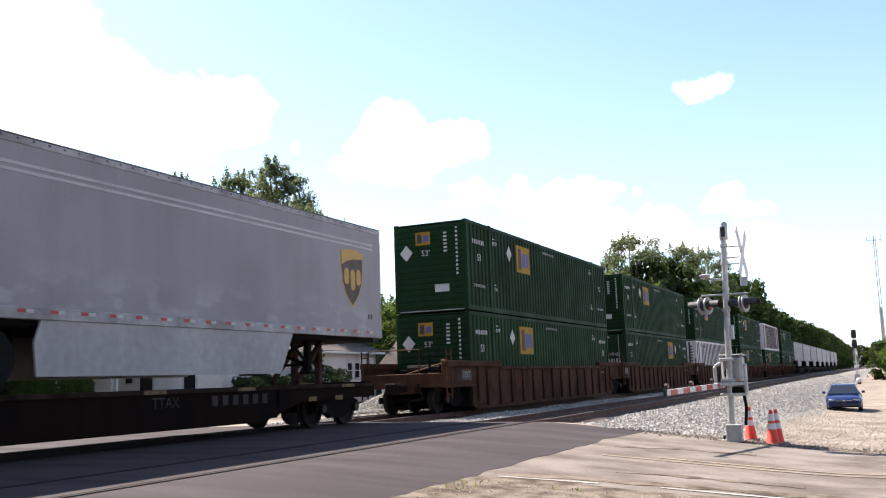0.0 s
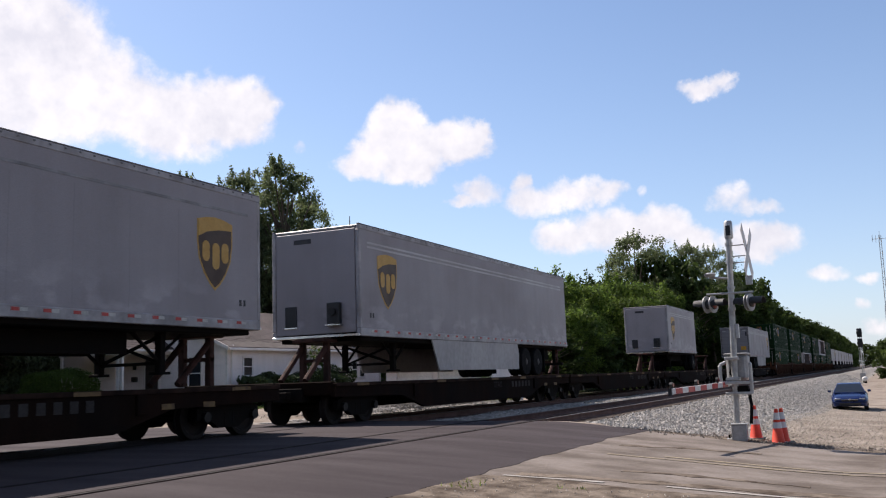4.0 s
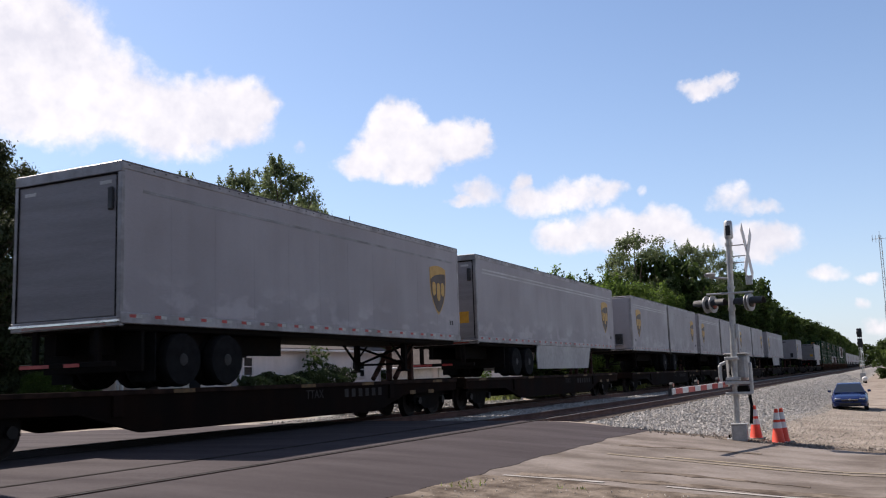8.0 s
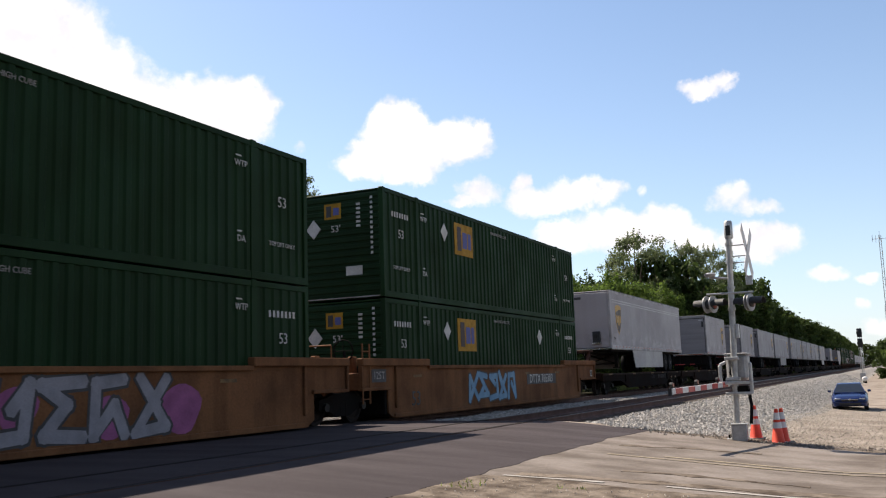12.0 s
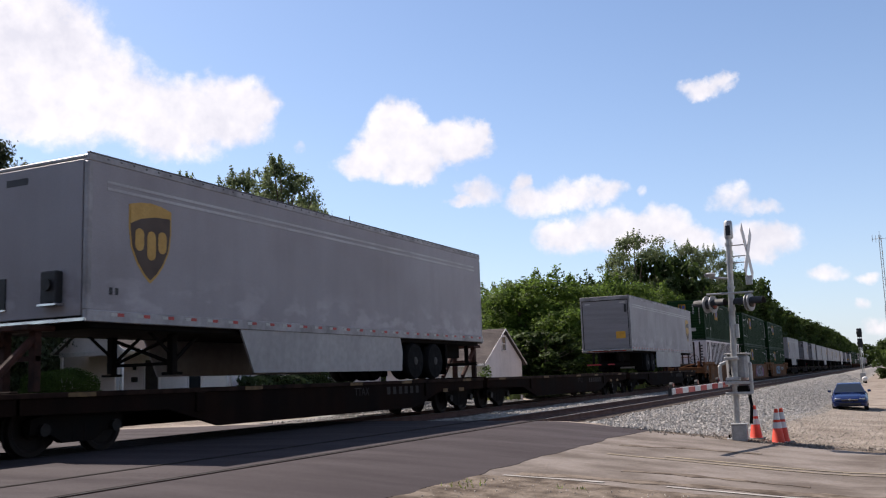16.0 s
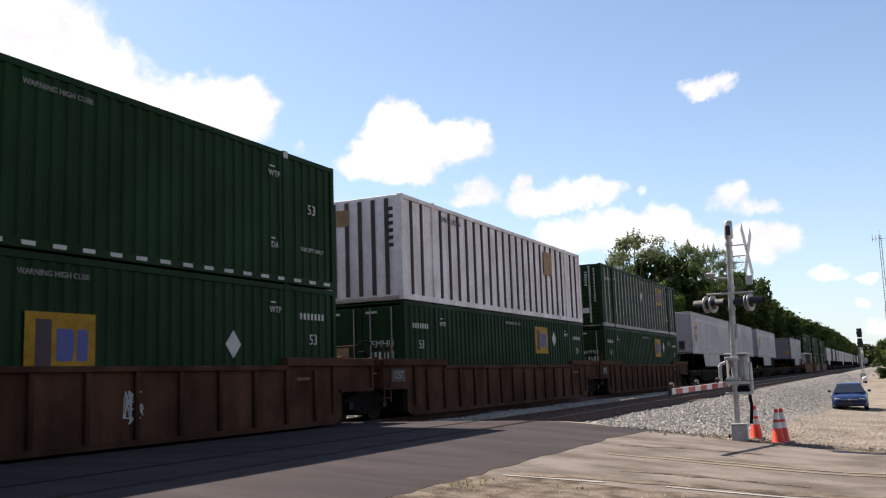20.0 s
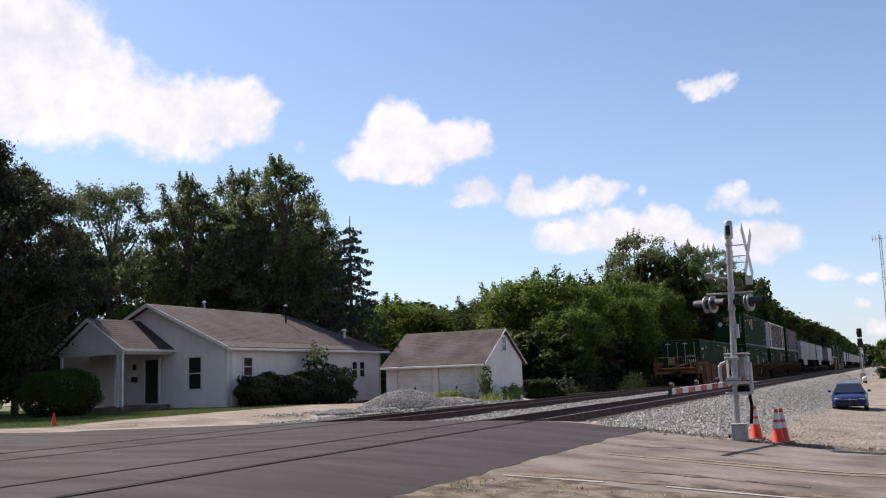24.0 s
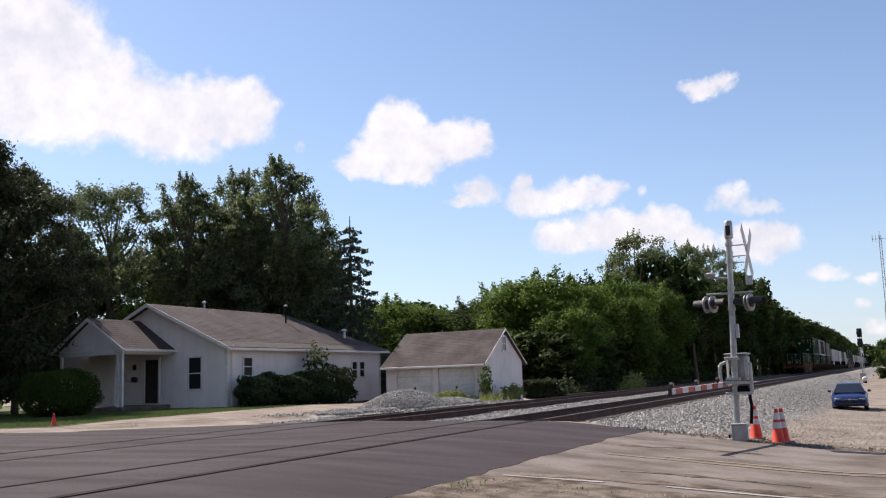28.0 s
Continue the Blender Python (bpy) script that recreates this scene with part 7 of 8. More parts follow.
def spruce(seed, h, r, label):
    """A straight trunk with whorls of long boughs that sag and turn up at the tip, hung with needle sprays."""
    rng = np.random.default_rng(seed)
    th = thing("spruce_tree", label, "tree", "trees")
    b = Build().tube((0, 0, 0), (0, 0, h), 0.02 * h, 0.002 * h, 9)
    cs, ns = [], []
    tiers = 17
    for i in range(tiers):
        t = 0.10 + 0.88 * i / tiers
        for k in range(6):
            ang = k * math.pi / 3 + i * 0.55 + rng.uniform(-0.25, 0.25)
            ln = r * (1 - t) ** 0.72 * rng.uniform(0.70, 1.15) + 0.2
            d = np.array([math.cos(ang), math.sin(ang), 0.0])
            z0 = h * t + rng.uniform(-0.15, 0.15)
            sag = lambda u: z0 + ln * (0.10 * u - 0.62 * u ** 2 + 0.30 * u ** 4)
            line = [Vector((d[0] * ln * u, d[1] * ln * u, sag(u))) for u in (0.0, 0.35, 0.7, 1.0)]
            for p, q, w in zip(line, line[1:], (0.035, 0.024, 0.014)):
                b.tube(p, q, w, w * 0.6, 5)
            n = int(50 * ln)
            u = rng.uniform(0.12, 1, n)
            hang = rng.random(n) ** 1.4 * (0.16 + 0.34 * np.sin(np.pi * np.minimum(u, 0.95))) * min(1.0, 0.3 + ln * 0.4)
            side = rng.normal(0, 0.11, n) * (1.15 - u)
            c = np.stack([d[0] * ln * u - d[1] * side, d[1] * ln * u + d[0] * side, np.array([sag(a) for a in u]) - hang], 1)
            cs.append(c)
            ns.append(np.stack([-d[1] + rng.normal(0, 0.5, n), d[0] + rng.normal(0, 0.5, n), rng.normal(0, 0.3, n)], 1))
    part("trunk", b, BARK, th, "", True)
    ob = new("crown", leaf_mesh("crown", np.concatenate(cs), np.concatenate(ns), 0.11, NEEDLE, seed))
    ob.parent = th
    return th


A = broadleaf("broadleaf_tree", 1, 12.0, 4.5, 42000, 0.105, LEAF_D, 0.08, 130, 0.15, "large broadleaf tree in full leaf, darkened as in shade", 0.85, 1.3)
B = broadleaf("broadleaf_tree", 2, 15.0, 3.6, 34000, 0.110, LEAF_T, 0.10, 140, 0.5, "tall grey-green tree with an uneven spiky crown", 0.95)
C = broadleaf("broadleaf_tree", 3, 9.0, 3.4, 15000, 0.135, LEAF_L, 0.10, 44, 0.10, "bright green broadleaf tree lit from behind", 1.5, 1.8)
D = broadleaf("broadleaf_tree", 4, 14.0, 4.4, 15000, 0.125, LEAF_T, 0.40, 80, 0.25, "tall open-crowned tree with gaps of sky", 0.85)
E_ = broadleaf("broadleaf_tree", 5, 10.0, 4.6, 10000, 0.19, LEAF, 0.10, 66, 0.12, "dense green tree in the trackside wood", 1.2, 1.8)
B2 = broadleaf("broadleaf_tree", 6, 15.0, 3.6, 34000, 0.110, LEAF_T, 0.08, 140, 0.5, "tall grey-green tree with upright shoots", 0.95)
F_ = broadleaf("broadleaf_tree", 7, 10.0, 4.6, 3500, 0.38, LEAF, 0.02, 70, 0.1, "dense green tree, in the distant wood and unseen behind the road", 1.0, 1.4)
G_ = broadleaf("broadleaf_tree", 8, 12.0, 4.6, 5500, 0.27, LEAF, 0.55, 70, 0.15, "tall tree leaning its crown out over the line")
U_ = broadleaf("broadleaf_tree", 12, 14.0, 4.4, 15000, 0.115, LEAF_T, 0.50, 64, 0.06, "tall tree with a broad flat crown on a bare trunk", 0.95, 2.0)
S = spruce(9, 12.0, 3.4, "dark spruce with drooping branches")
SIZE = {A.name: (12.0, 4.5), B.name: (15.0, 3.6), C.name: (9.0, 3.4), D.name: (14.0, 4.4), E_.name: (10.0, 4.6), B2.name: (15.0, 3.6), F_.name: (10.0, 4.6), G_.name: (12.0, 4.6), S.name: (12.0, 3.4), U_.name: (14.0, 4.4)}
USED = set()


def plant(proto, x, y, height, radius, turn=None):
    ob = proto if proto not in USED else copy_thing(proto, Matrix())
    h, r = SIZE[proto.name]
    USED.add(proto)
    g = gz(x, y) - 0.08
    turn = random.uniform(0, 360) if turn is None else turn
    ob.matrix_basis = pose(x, y, g, 0, 0, turn) @ Matrix.Diagonal((radius / r, radius / r, (height - g) / h, 1))
    return ob


# each tree: kind, place, height of its top above the rails, radius of its crown
for row in ((A, -35.5, 27.4, 12.1, 3.7), (A, -37.6, 27.6, 11.0, 4.2), (A, -38.4, 24.0, 10.5, 4.0), (A, -39.0, 32.4, 12.3, 2.6), (A, -41.5, 37.6, 10.4, 2.6), (U_, -46.1, 45.3, 14.5, 3.7), (E_, -50.5, 47.5, 11.0, 4.2), (B, -41.6, 47.9, 14.9, 3.1), (B2, -40.6, 52.4, 15.9, 3.3),
            (B, -36.4, 51.3, 16.1, 3.3), (B2, -36.9, 55.0, 14.2, 2.8), (S, -31.9, 52.8, 12.1, 3.4), (S, -37.4, 57.6, 13.0, 2.6), (B2, -38.4, 49.3, 13.4, 2.9), (B2, -44.0, 51.2, 13.8, 3.0), (E_, -49.7, 55.1, 12.0, 4.2), (E_, -45.7, 57.1, 12.4, 4.6),
            (E_, -42.6, 59.3, 12.6, 4.4), (E_, -41.6, 62.4, 11.2, 3.4), (E_, -47.1, 41.0, 9.4, 3.6), (C, -33.0, 62.5, 6.5, 3.4), (C, -41.5, 43.6, 6.4, 1.9), (F_, -53.5, 40.0, 10.0, 4.4), (F_, -50.0, 34.0, 10.0, 4.4), (F_, -44.5, 30.0, 9.0, 4.0),
            # low wood between house and garage
            (C, -43.7, 78.6, 8.7, 3.6), (C, -39.5, 76.5, 7.5, 3.4), (F_, -54.3, 106.7, 11.0, 4.5), (F_, -53.2, 112.9, 9.6, 4.5), (E_, -50.3, 86.6, 8.9, 4.2), (F_, -44.3, 100.4, 9.0, 4.5), (F_, -48.5, 108.0, 9.8, 4.5), (C, -36.5, 82.0, 6.7, 3.4), (F_, -38.0, 95.0, 9.0, 4.5),
            (E_, -33.0, 74.5, 5.7, 3.2), (F_, -60.5, 106.0, 10.5, 4.5), (E_, -34.6, 86.0, 7.7, 4.0),
            # trackside wood
            (E_, -30.2, 72.0, 7.2, 3.6), (E_, -28.4, 75.0, 7.9, 3.4), (C, -26.9, 67.4, 7.7, 2.8), (C, -24.2, 65.6, 8.3, 3.5), (C, -21.6, 69.0, 7.8, 3.0), (C, -20.4, 63.2, 5.6, 2.4), (E_, -25.5, 89.0, 10.0, 4.2), (D, -22.7, 94.4, 15.0, 4.5), (E_, -22.0, 84.0, 9.5, 3.8), (F_, -20.4, 96.0, 13.0, 4.0),
            (D, -20.0, 109.0, 15.5, 3.8), (D, -19.2, 120.5, 16.2, 3.9), (F_, -19.2, 140.0, 15.0, 4.4), (F_, -18.6, 160.0, 15.6, 3.8), (C, -18.8, 74.0, 7.0, 2.8), (C, -19.2, 88.0, 8.5, 3.2), (E_, -19.2, 108.0, 8.6, 3.8), (C, -20.6, 79.5, 8.8, 3.2), (E_, -19.5, 101.0, 9.6, 3.6),
            (E_, -19.0, 116.0, 9.5, 4.0), (F_, -18.8, 127.0, 10.5, 4.0), (F_, -18.8, 149.0, 11.0, 4.2), (F_, -27.0, 100.0, 10.9, 4.6), (F_, -25.0, 125.0, 13.5, 5.0),
            # crowns over the line
            (G_, -17.5, 96.0, 10.0, 3.9), (G_, -17.3, 107.0, 10.3, 4.0), (G_, -17.2, 118.0, 10.4, 4.1), (G_, -17.2, 130.0, 10.6, 4.1), (G_, -17.1, 143.0, 10.8, 4.1), (G_, -17.1, 157.0, 11.0, 4.2), (G_, -17.1, 172.0, 10.9, 4.2), (G_, -17.1, 190.0, 10.9, 4.2), (G_, -17.1, 210.0, 11.0, 4.2), (G_, -17.1, 232.0, 11.4, 4.3), (G_, -17.1, 256.0, 11.4, 4.3),
            # unseen trees added behind the road to darken faces turned that way
            (F_, 2.0, -24.0, 13.0, 5.0), (F_, 9.0, -27.0, 14.0, 5.0), (F_, 17.0, -24.0, 13.0, 5.0), (F_, 26.0, -20.0, 13.0, 5.0), (F_, -22.0, -30.0, 13.0, 5.0), (F_, -30.0, -34.0, 14.0, 5.0), (F_, -39.0, -38.0, 13.0, 5.0), (F_, -48.0, -42.0, 13.0, 5.0), (F_, 5.0, -34.0, 16.0, 5.0), (F_, -26.0, -42.0, 16.0, 5.0), (F_, 13.0, -34.0, 16.0, 5.0), (F_, -35.0, -46.0, 16.0, 5.0),
            # thicket behind the garage
            (F_, -21.2, 60.5, 4.0, 2.6), (F_, -24.8, 59.5, 4.4, 2.8), (F_, -28.6, 61.5, 4.4, 2.8), (F_, -33.0, 66.0, 4.8, 3.0), (F_, -37.5, 70.0, 5.0, 3.2), (F_, -19.8, 66.5, 4.0, 2.4), (F_, -19.6, 73.0, 4.2, 2.4),
            # deeper in the wood
            (E_, -31.0, 66.0, 6.3, 4.2), (E_, -27.5, 79.0, 8.2, 4.4), (E_, -31.5, 84.0, 8.0, 4.6), (F_, -29.0, 92.0, 9.4, 4.6), (E_, -24.0, 74.0, 7.5, 3.8), (F_, -23.5, 108.0, 12.0, 4.4), (F_, -23.5, 116.0, 12.5, 4.4), (F_, -23.0, 136.0, 13.0, 4.6), (F_, -23.0, 152.0, 13.0, 4.6),
            # right of the line
            (F_, 0.6, 148.0, 4.4, 2.6), (C, 3.0, 140.0, 5.0, 3.0), (F_, 5.5, 152.0, 6.0, 3.5), (F_, 2.4, 190.0, 6.0, 3.6), (C, 7.5, 165.0, 6.0, 3.5), (F_, 9.5, 140.0, 6.5, 3.6), (F_, 4.0, 230.0, 7.0, 4.0), (F_, 13.0, 150.0, 7.0, 4.0)):
    plant(*row)
y = 172.0
while y < 640:
    plant(F_, -18.2 + random.uniform(-0.7, 0.4), y, random.uniform(10.2, 11.8) if y < 300 else random.uniform(12.0, 15.0), random.uniform(3.5, 4.0))
    if random.random() < 0.7:
        plant(F_, -26 + random.uniform(-2, 2), y + 4, random.uniform(12.5, 15.0), 5.0)
    y += 5.6 + y * 0.012
for i in range(9):
    plant(F_, -12 + i * 5.5, 690 + random.uniform(-20, 20), random.uniform(12.0, 15.0), 6.0)


def bush(name, x, y, rx, ry, rz, leaves, size, material, label, seed, boxy=2.0, lump=0.12):
    """A shrub: twigs inside a skin of leaf clumps."""
    rng = np.random.default_rng(seed)
    th = thing(name, label, "bush", at=pose(x, y, gz(x, y) - 0.05))
    d = rng.normal(0, 1, (leaves, 3))
    d /= (np.abs(d) ** boxy).sum(1)[:, None] ** (1 / boxy)
    f = 1 + lump * np.sin(d[:, 0] * 5 + seed) * np.cos(d[:, 1] * 4) + lump * np.sin(d[:, 2] * 7 + d[:, 1] * 5)
    p = d * f[:, None] * rng.uniform(0.55, 1.0, (leaves, 1)) ** 0.35 * np.array([rx, ry, rz]) + np.array([0, 0, rz * 0.98])
    keep = p[:, 2] > 0.02
    ob = new("foliage", leaf_mesh("foliage", p[keep], d[keep], size, material, seed))
    ob.parent = th
    b = Build()
    for i in range(14):
        a = rng.uniform(0, 6.28)
        q = np.array([math.cos(a) * rx * 0.6, math.sin(a) * ry * 0.6, rz * rng.uniform(0.9, 1.5)])
        b.tube((q[0] * 0.15, q[1] * 0.15, 0), q, 0.025, 0.008, 5)
    part("stems", b, BARK, th)
    return th


bush("hedge_bush", -30.0, 27.0, 1.62, 1.35, 0.98, 22000, 0.042, CLIPPED, "rounded clipped dark green bush on the lawn", 31, 2.6, 0.05)
bush("hedge_bush", -26.9, 36.3, 0.75, 1.6, 0.78, 6000, 0.075, HEDGE, "dark green foundation shrub against the house wall", 32, 3.0, 0.1)
bush("hedge_bush", -26.9, 39.2, 0.8, 1.7, 0.80, 6200, 0.075, HEDGE, "dark green foundation shrub against the house wall", 33, 3.0, 0.1)
bush("hedge_bush", -26.8, 42.0, 0.9, 1.7, 0.98, 6600, 0.075, HEDGE, "taller dark shrub against the house wall", 34, 2.4, 0.18)
bush("climbing_shrub", -27.2, 41.2, 0.45, 0.85, 1.42, 1300, 0.09, LEAF, "straggling light green climber by the wall", 35, 2.0, 0.35)
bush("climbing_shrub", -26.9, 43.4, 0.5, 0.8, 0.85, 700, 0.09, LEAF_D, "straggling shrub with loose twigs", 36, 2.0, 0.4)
bush("weed_bush", -18.9, 44.6, 0.36, 0.36, 0.85, 700, 0.07, LEAF_L, "tall weeds at the garage corner", 37, 2.0, 0.3)
bush("weed_bush", -20.6, 43.9, 0.9, 0.5, 0.28, 900, 0.08, WEED, "low yellow-green weeds before the garage", 38, 2.0, 0.3)
bush("weed_bush", -18.2, 46.6, 0.5, 0.8, 0.38, 900, 0.08, WEED, "yellow-green weeds beside the garage", 39, 2.0, 0.3)
bush("weed_bush", -15.9, 63.5, 0.5, 1.6, 0.55, 700, 0.09, WEED, "sunlit weeds beside the track", 40, 2.0, 0.3)


def grass(name, xs, ys, n, label, material=None, hgt=0.10, seed=1, inside=None):
    rng = np.random.default_rng(seed)
    x, y = rng.uniform(*xs, n), rng.uniform(*ys, n)
    if inside is not None:
        k = inside(x, y)
        x, y = x[k], y[k]
    n = len(x)
    z = np.array([gz(a, b) for a, b in zip(x, y)]) - 0.02
    a, h = rng.uniform(0, 6.28, n), hgt * rng.uniform(0.5, 1.4, n)
    w = 0.012 + 0.01 * rng.random(n)
    dx, dy = np.cos(a) * w, np.sin(a) * w
    lx, ly = rng.normal(0, 0.35, n) * h, rng.normal(0, 0.35, n) * h
    v = np.stack([np.stack([x - dx, y - dy, z], 1), np.stack([x + dx, y + dy, z], 1), np.stack([x + lx, y + ly, z + h], 1)], 1)
    me = bpy.data.meshes.new(name)
    me.from_pydata(v.reshape(-1, 3), [], np.arange(3 * n).reshape(-1, 3))
    me.materials.append(material or GRASS_M)
    return tagged(new(name, me), label, "grass", "", "stuff")


def undergrowth():
    """Low shrubs and saplings along the edge of the wood."""
    rng = np.random.default_rng(77)
    n = 26000
    y = 52 + 400 * rng.random(n) ** 2.2
    x = -17.6 - 2.6 * rng.random(n)
    top = 0.5 + 0.6 * np.sin(y * 0.9) * np.cos(y * 0.37) + 0.5 * np.sin(y * 2.3)
    p = np.stack([x, y, -0.2 + np.maximum(top, 0.35) * rng.random(n)], 1)
    d = rng.normal(0, 1, (n, 3)) + [0.6, 0, 0.4]
    # the darker leaf colour paints in the shade at the wood's foot
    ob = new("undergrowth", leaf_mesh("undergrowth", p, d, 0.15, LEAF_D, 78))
    return tagged(ob, "low shrubs and saplings along the edge of the wood", "undergrowth", "", "stuff")


undergrowth()
spots = []
rnd = random.Random(15)
for i in range(2600):
    x, y = rnd.uniform(-4.6, 3.5), 3.0 + 8.0 * rnd.random() ** 0.6
    if y < 10.4 + (x + 4.6) * 0.12:
        spots.append((x, y, gz(x, y) + rnd.uniform(-0.005, 0.01)))
stones("verge_stones", spots, "loose pebbles and broken asphalt on the dirt", 0.004, 0.014, 16, PEBBLE)
rnd = random.Random(61)
spots = []
for i in range(1500):
    x = rnd.uniform(-4.4, 8.0)
    y = 18.75 - 0.13 * (x + 2.8) + rnd.gauss(0, 0.22)
    spots.append((x, y, gz(x, y) + 0.008))
stones("edge_rubble", spots, "crumbs of asphalt and stone along the road edge", 0.008, 0.026, 62, WORN)
rng_ = np.random.default_rng(44)
gx = -2.9 + 8.5 * rng_.random(26000) ** 1.7
gy = 18.5 + 34.0 * rng_.random(26000) ** 1.6
stones("lot_gravel", [(x, y, earth(x, y) + 0.002) for x, y in zip(gx, gy) if y > 18.75 - 0.12 * (x + 2.9) + 0.25 * math.sin(x * 5)], "fine loose gravel thinning out over the parking lot", 0.006, 0.020, 17, PEBBLE)
grass("verge_grass", (-4.6, 2.0), (7.0, 11.0), 5000, "thin dry weeds on the dirt verge", WEED, 0.05, 9, inside=lambda x, y: (y < 10.2 + (x + 4.6) * 0.12) & (np.sin(x * 3.1) * np.cos(y * 2.7 + x) > 0.35))
ribbon("lawn", even([(-24.5, 40.0), (-24.9, 31.0), (-24.2, 27.0), (-23.6, 23.7), (-22.0, 19.7)], 40), even([(-150, 92), (-150, 45), (-150, 10), (-150, -30), (-150, -50.0)], 40), GRASS_M, "mown green lawn before the house", "lawn", -0.004, 0.02, cut=20)
ribbon("footpath", even([(-18.4, 17.3), (-21.6, 19.3), (-34, 12.6), (-60, -1.6), (-100, -23.0)], 50), even([(-18.2, 16.9), (-20.5, 16.75), (-34, 9.4), (-60, -5.4), (-100, -26.0)], 50), LOT, "pale dusty footpath strip along the road", "path", 0.002, 0.02, cut=4)
rng_ = np.random.default_rng(52)
gx = -16.6 - 20.0 * rng_.random(14000) ** 1.2
gy = 18.6 + 0.54 * (gx + 17.0) + rng_.uniform(-0.9, 3.4, 14000) + 6.0 * np.maximum(gx + 25.0, 0) / 8.0 * rng_.random(14000)
stones("path_gravel", [(x, y, gz(x, y) - 0.001) for x, y in zip(gx, gy)], "loose pale gravel and dirt clods along the road edge", 0.003, 0.009, 53, PEBBLE)
grass("grass", (-37, -22), (17, 36), 90000, "mown green grass before the house", hgt=0.07,
      inside=lambda x, y: (x < -23.6 - 0.1 * np.maximum(y - 23.7, 0) + 0.35 * np.maximum(23.7 - y, 0)) & (y > 19.8 + (x + 22.0) * 0.54))


grass("tall_weeds", (-20.6, -17.4), (42.6, 46.4), 1500, "tall yellow-green weeds and dry grass by the garage", WEED, 0.42, 19, inside=lambda x, y: (np.sin(x * 2.3 + y) * np.cos(y * 1.9) > 0.1) & ((x > -18.9) | (y < 44.9)))
grass("tall_weeds", (-16.4, -15.4), (61.0, 65.0), 500, "sunlit weeds beside the track", WEED, 0.55, 20)


# ---- distance ----
def signal_post():
    th = thing("railway_signal", "tall black two-headed railway signal beside the line", "railway signal", at=pose(-2.9, 130.0, -1.15))
    part("post", Build().tube((0, 0, 0), (0, 0, 6.6), 0.09, 0.08, 10), ALU, th)
    for z in (6.2, 4.9):
        h = part("signal_head", Build().turn([(0.32, -0.05), (0.35, 0.0), (0.35, 0.1), (0.25, 0.2)], (0, -0.15, z), "y", 18).box(-0.3, 0.3, -0.15, 0.25, z - 0.55, z + 0.55, 0.05), BLACK, th, "black round signal head")
        part("hood", Build().tube((0, -0.2, z), (0, -0.6, z), 0.14, n=12), BLACK, h)
    part("ladder", Build().box(-0.25, -0.2, 0.2, 0.25, 0, 6.4).box(0.2, 0.25, 0.2, 0.25, 0, 6.4), ALU, th)
    part("equipment_box", Build().box(-0.35, 0.3, -0.4, 0.2, 0, 1.1, 0.03), GREYBOX, th)
    return th


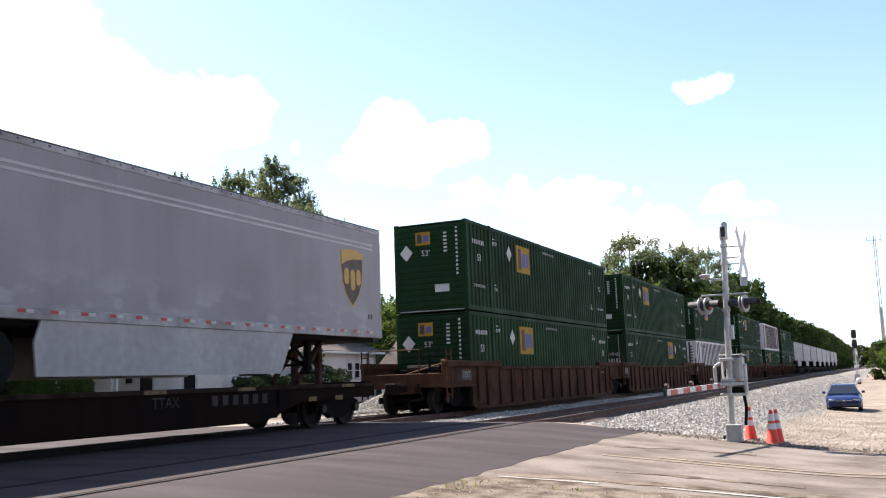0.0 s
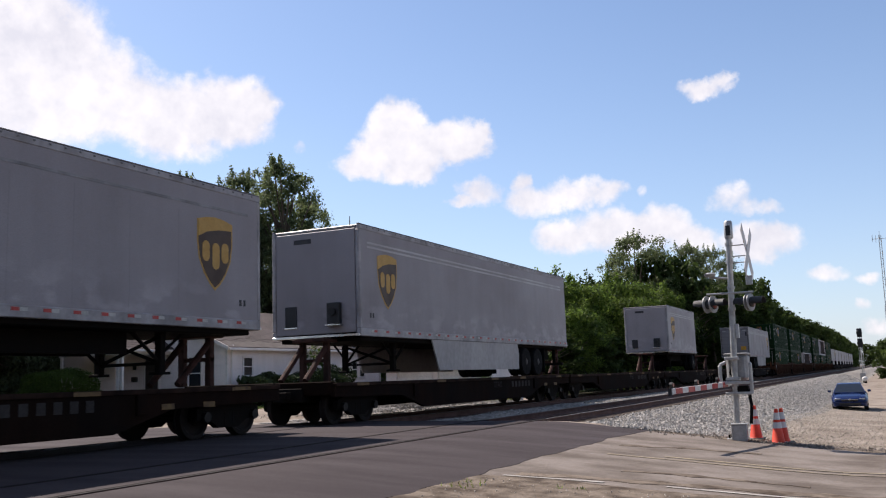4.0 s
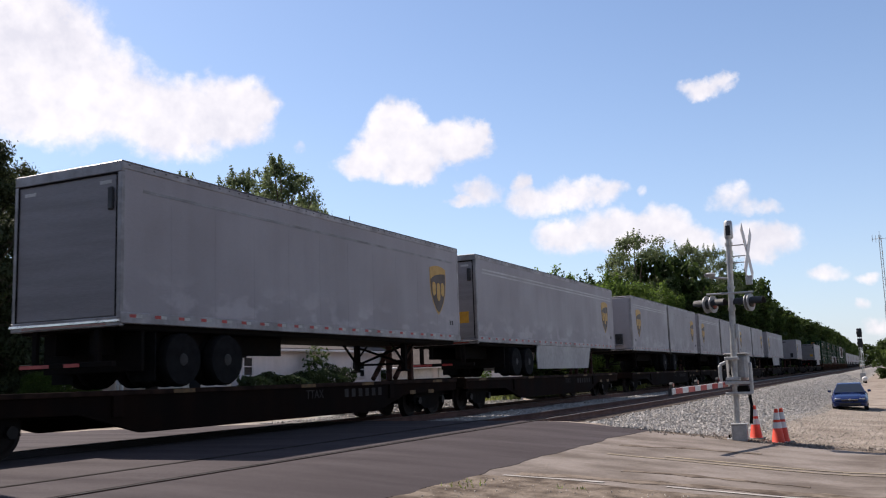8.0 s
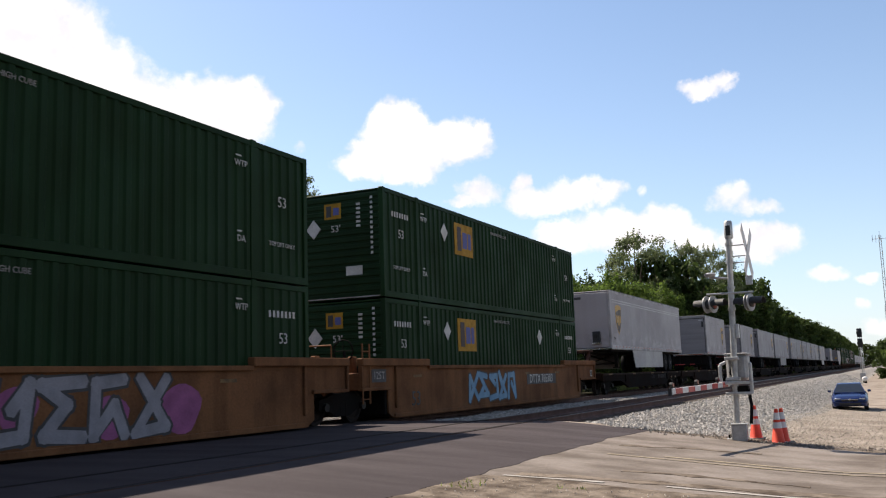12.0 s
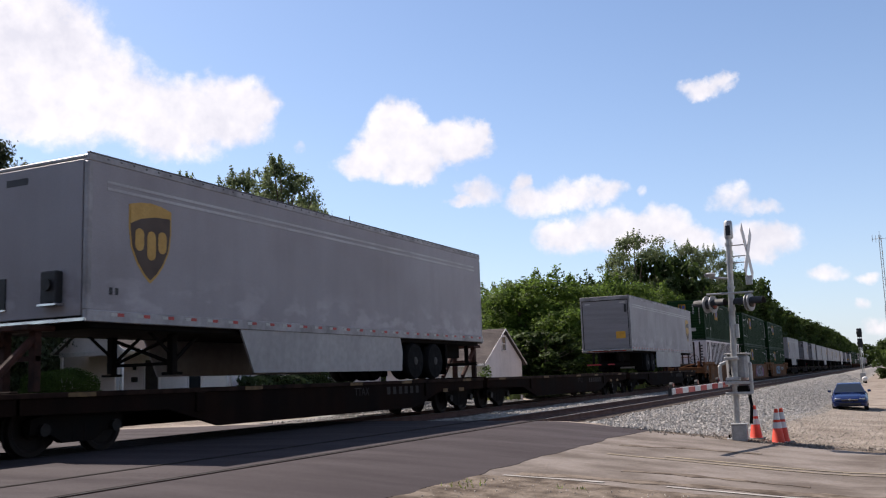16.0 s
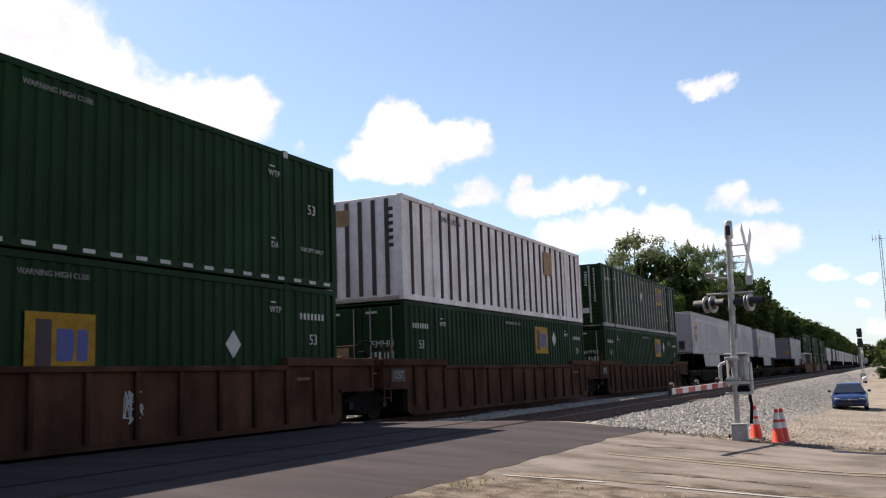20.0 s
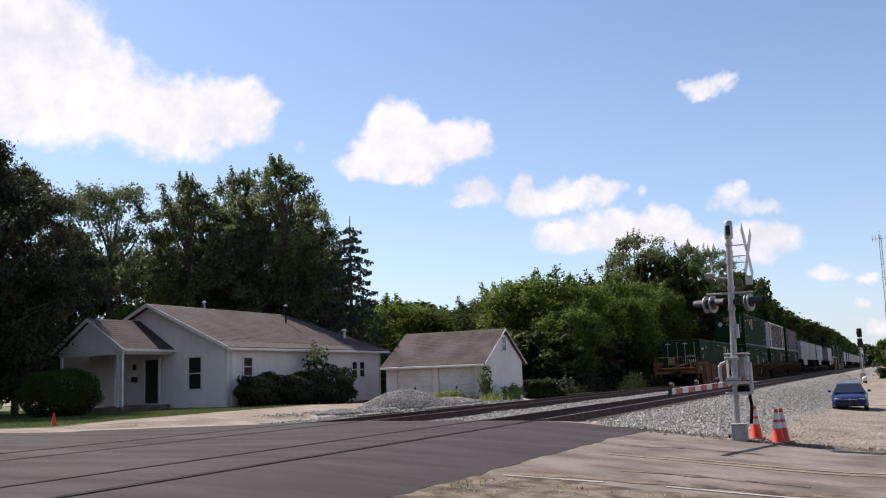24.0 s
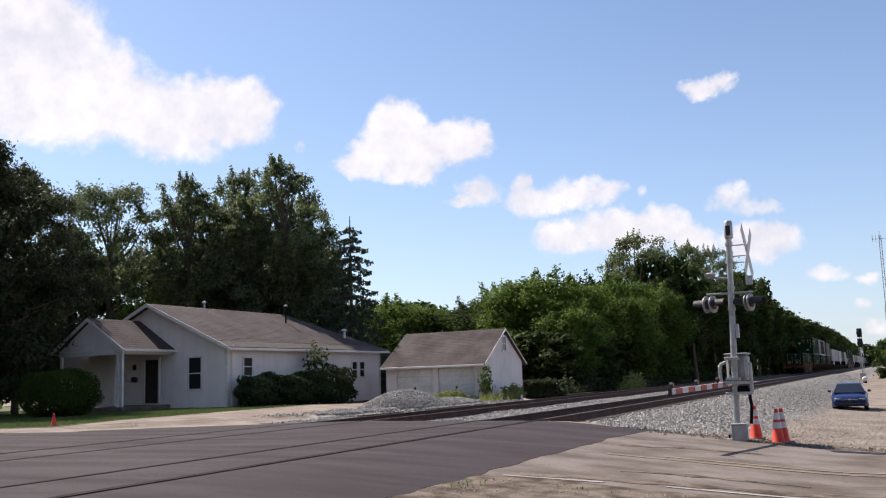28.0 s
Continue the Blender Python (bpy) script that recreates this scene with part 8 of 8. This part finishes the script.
def tower():
    th = thing("radio_tower", "slim grey radio tower with crossed aerials at its top", "tower", at=pose(1.0, 230.0, -1.0))
    b = Build()
    for a in (0, 120, 240):
        p = Vector((0.35 * math.cos(radians(a)), 0.35 * math.sin(radians(a)), 0))
        b.tube(p, p * 0.8 + Vector((0, 0, 31)), 0.10, 0.08, 6)
    part("lattice_leg", b, ALU, th)
    c = Build()
    for i in range(62):
        a, z = (i % 3) * 120, i * 0.5
        p = Vector((0.33 * math.cos(radians(a)), 0.33 * math.sin(radians(a)), z))
        q = Vector((0.33 * math.cos(radians(a + 120)), 0.33 * math.sin(radians(a + 120)), z + 0.5))
        c.tube(p, q, 0.025, n=5)
    part("lattice_brace", c, ALU, th)
    part("aerial", Build().tube((-1.5, 0, 30.2), (1.5, 0, 30.2), 0.05, n=6).tube((-1.5, 0, 29.6), (-1.5, 0, 31.2), 0.06, n=6).tube((1.5, 0, 29.6), (1.5, 0, 31.2), 0.06, n=6).tube((0, 0, 30), (0, 0, 31.8), 0.05, n=6).tube((-0.8, 0, 29.2), (-0.8, 0, 31.0), 0.04, n=6), ALU, th)
    part("lower_mast", Build().tube((0, 0.6, 0), (0, 0.6, 15), 0.45, 0.40, 10), ALU, th)
    return th


signal_post()
tower()
tank = thing("propane_tank", "small white tank on legs at the lot's far end", "tank", at=pose(-2.37, 112.0, -1.05) @ Matrix.Scale(0.62, 4))
part("shell", Build().turn([(0.02, -0.9), (0.3, -0.85), (0.45, -0.65), (0.45, 0.65), (0.3, 0.85), (0.02, 0.9)], (0, 0, 0.75), "y", 18), WHITEPAINT, tank, "white tank shell", True)
part("leg", Build().box(-0.3, 0.3, -0.6, -0.5, 0, 0.4), DARKIRON, tank)
part("leg", Build().box(-0.3, 0.3, 0.5, 0.6, 0, 0.4), DARKIRON, tank)


# ---- road markings and small things ----
def mark(name, x0, x1, y0, y1, material, label, lift=0.008):
    b, n = Build(), max(2, int((x1 - x0) / 0.5))
    for i in range(n + 1):
        x = x0 + (x1 - x0) * i / n
        yy = (y0 + (y1 - y0) * i / n)
        b.v += [(x, yy - 0.045, gz(x, yy) + lift), (x, yy + 0.045, gz(x, yy) + lift)]
    b.f = [(2 * i, 2 * i + 2, 2 * i + 3, 2 * i + 1) for i in range(n)]
    return setting(name, b, material, label, "road marking")


mark("edge_line", -4.36, -3.2, 10.72, 11.05, WHITELINE, "worn white road edge line")
mark("edge_line", -2.5, -0.2, 11.26, 11.55, WHITELINE, "worn white road edge line")
mark("edge_line", 0.1, 9.0, 11.6, 12.2, WHITELINE, "worn white road edge line")
mark("centre_line", -4.0, 9.0, 14.1, 14.4, YELLOWLINE, "faded yellow road centre line")
mark("centre_line", -3.2, 9.0, 14.45, 14.75, YELLOWLINE, "faded yellow road centre line")


def motions():
    """The whole train runs off along the track at an even speed."""
    for ob, s, turn in TRAIN:
        walk(ob, [(t, pose(RAIL_X, s + SPEED * t, 0, 0, 0, turn)) for t in (0.0, 14.0, 28.0)])


motions()
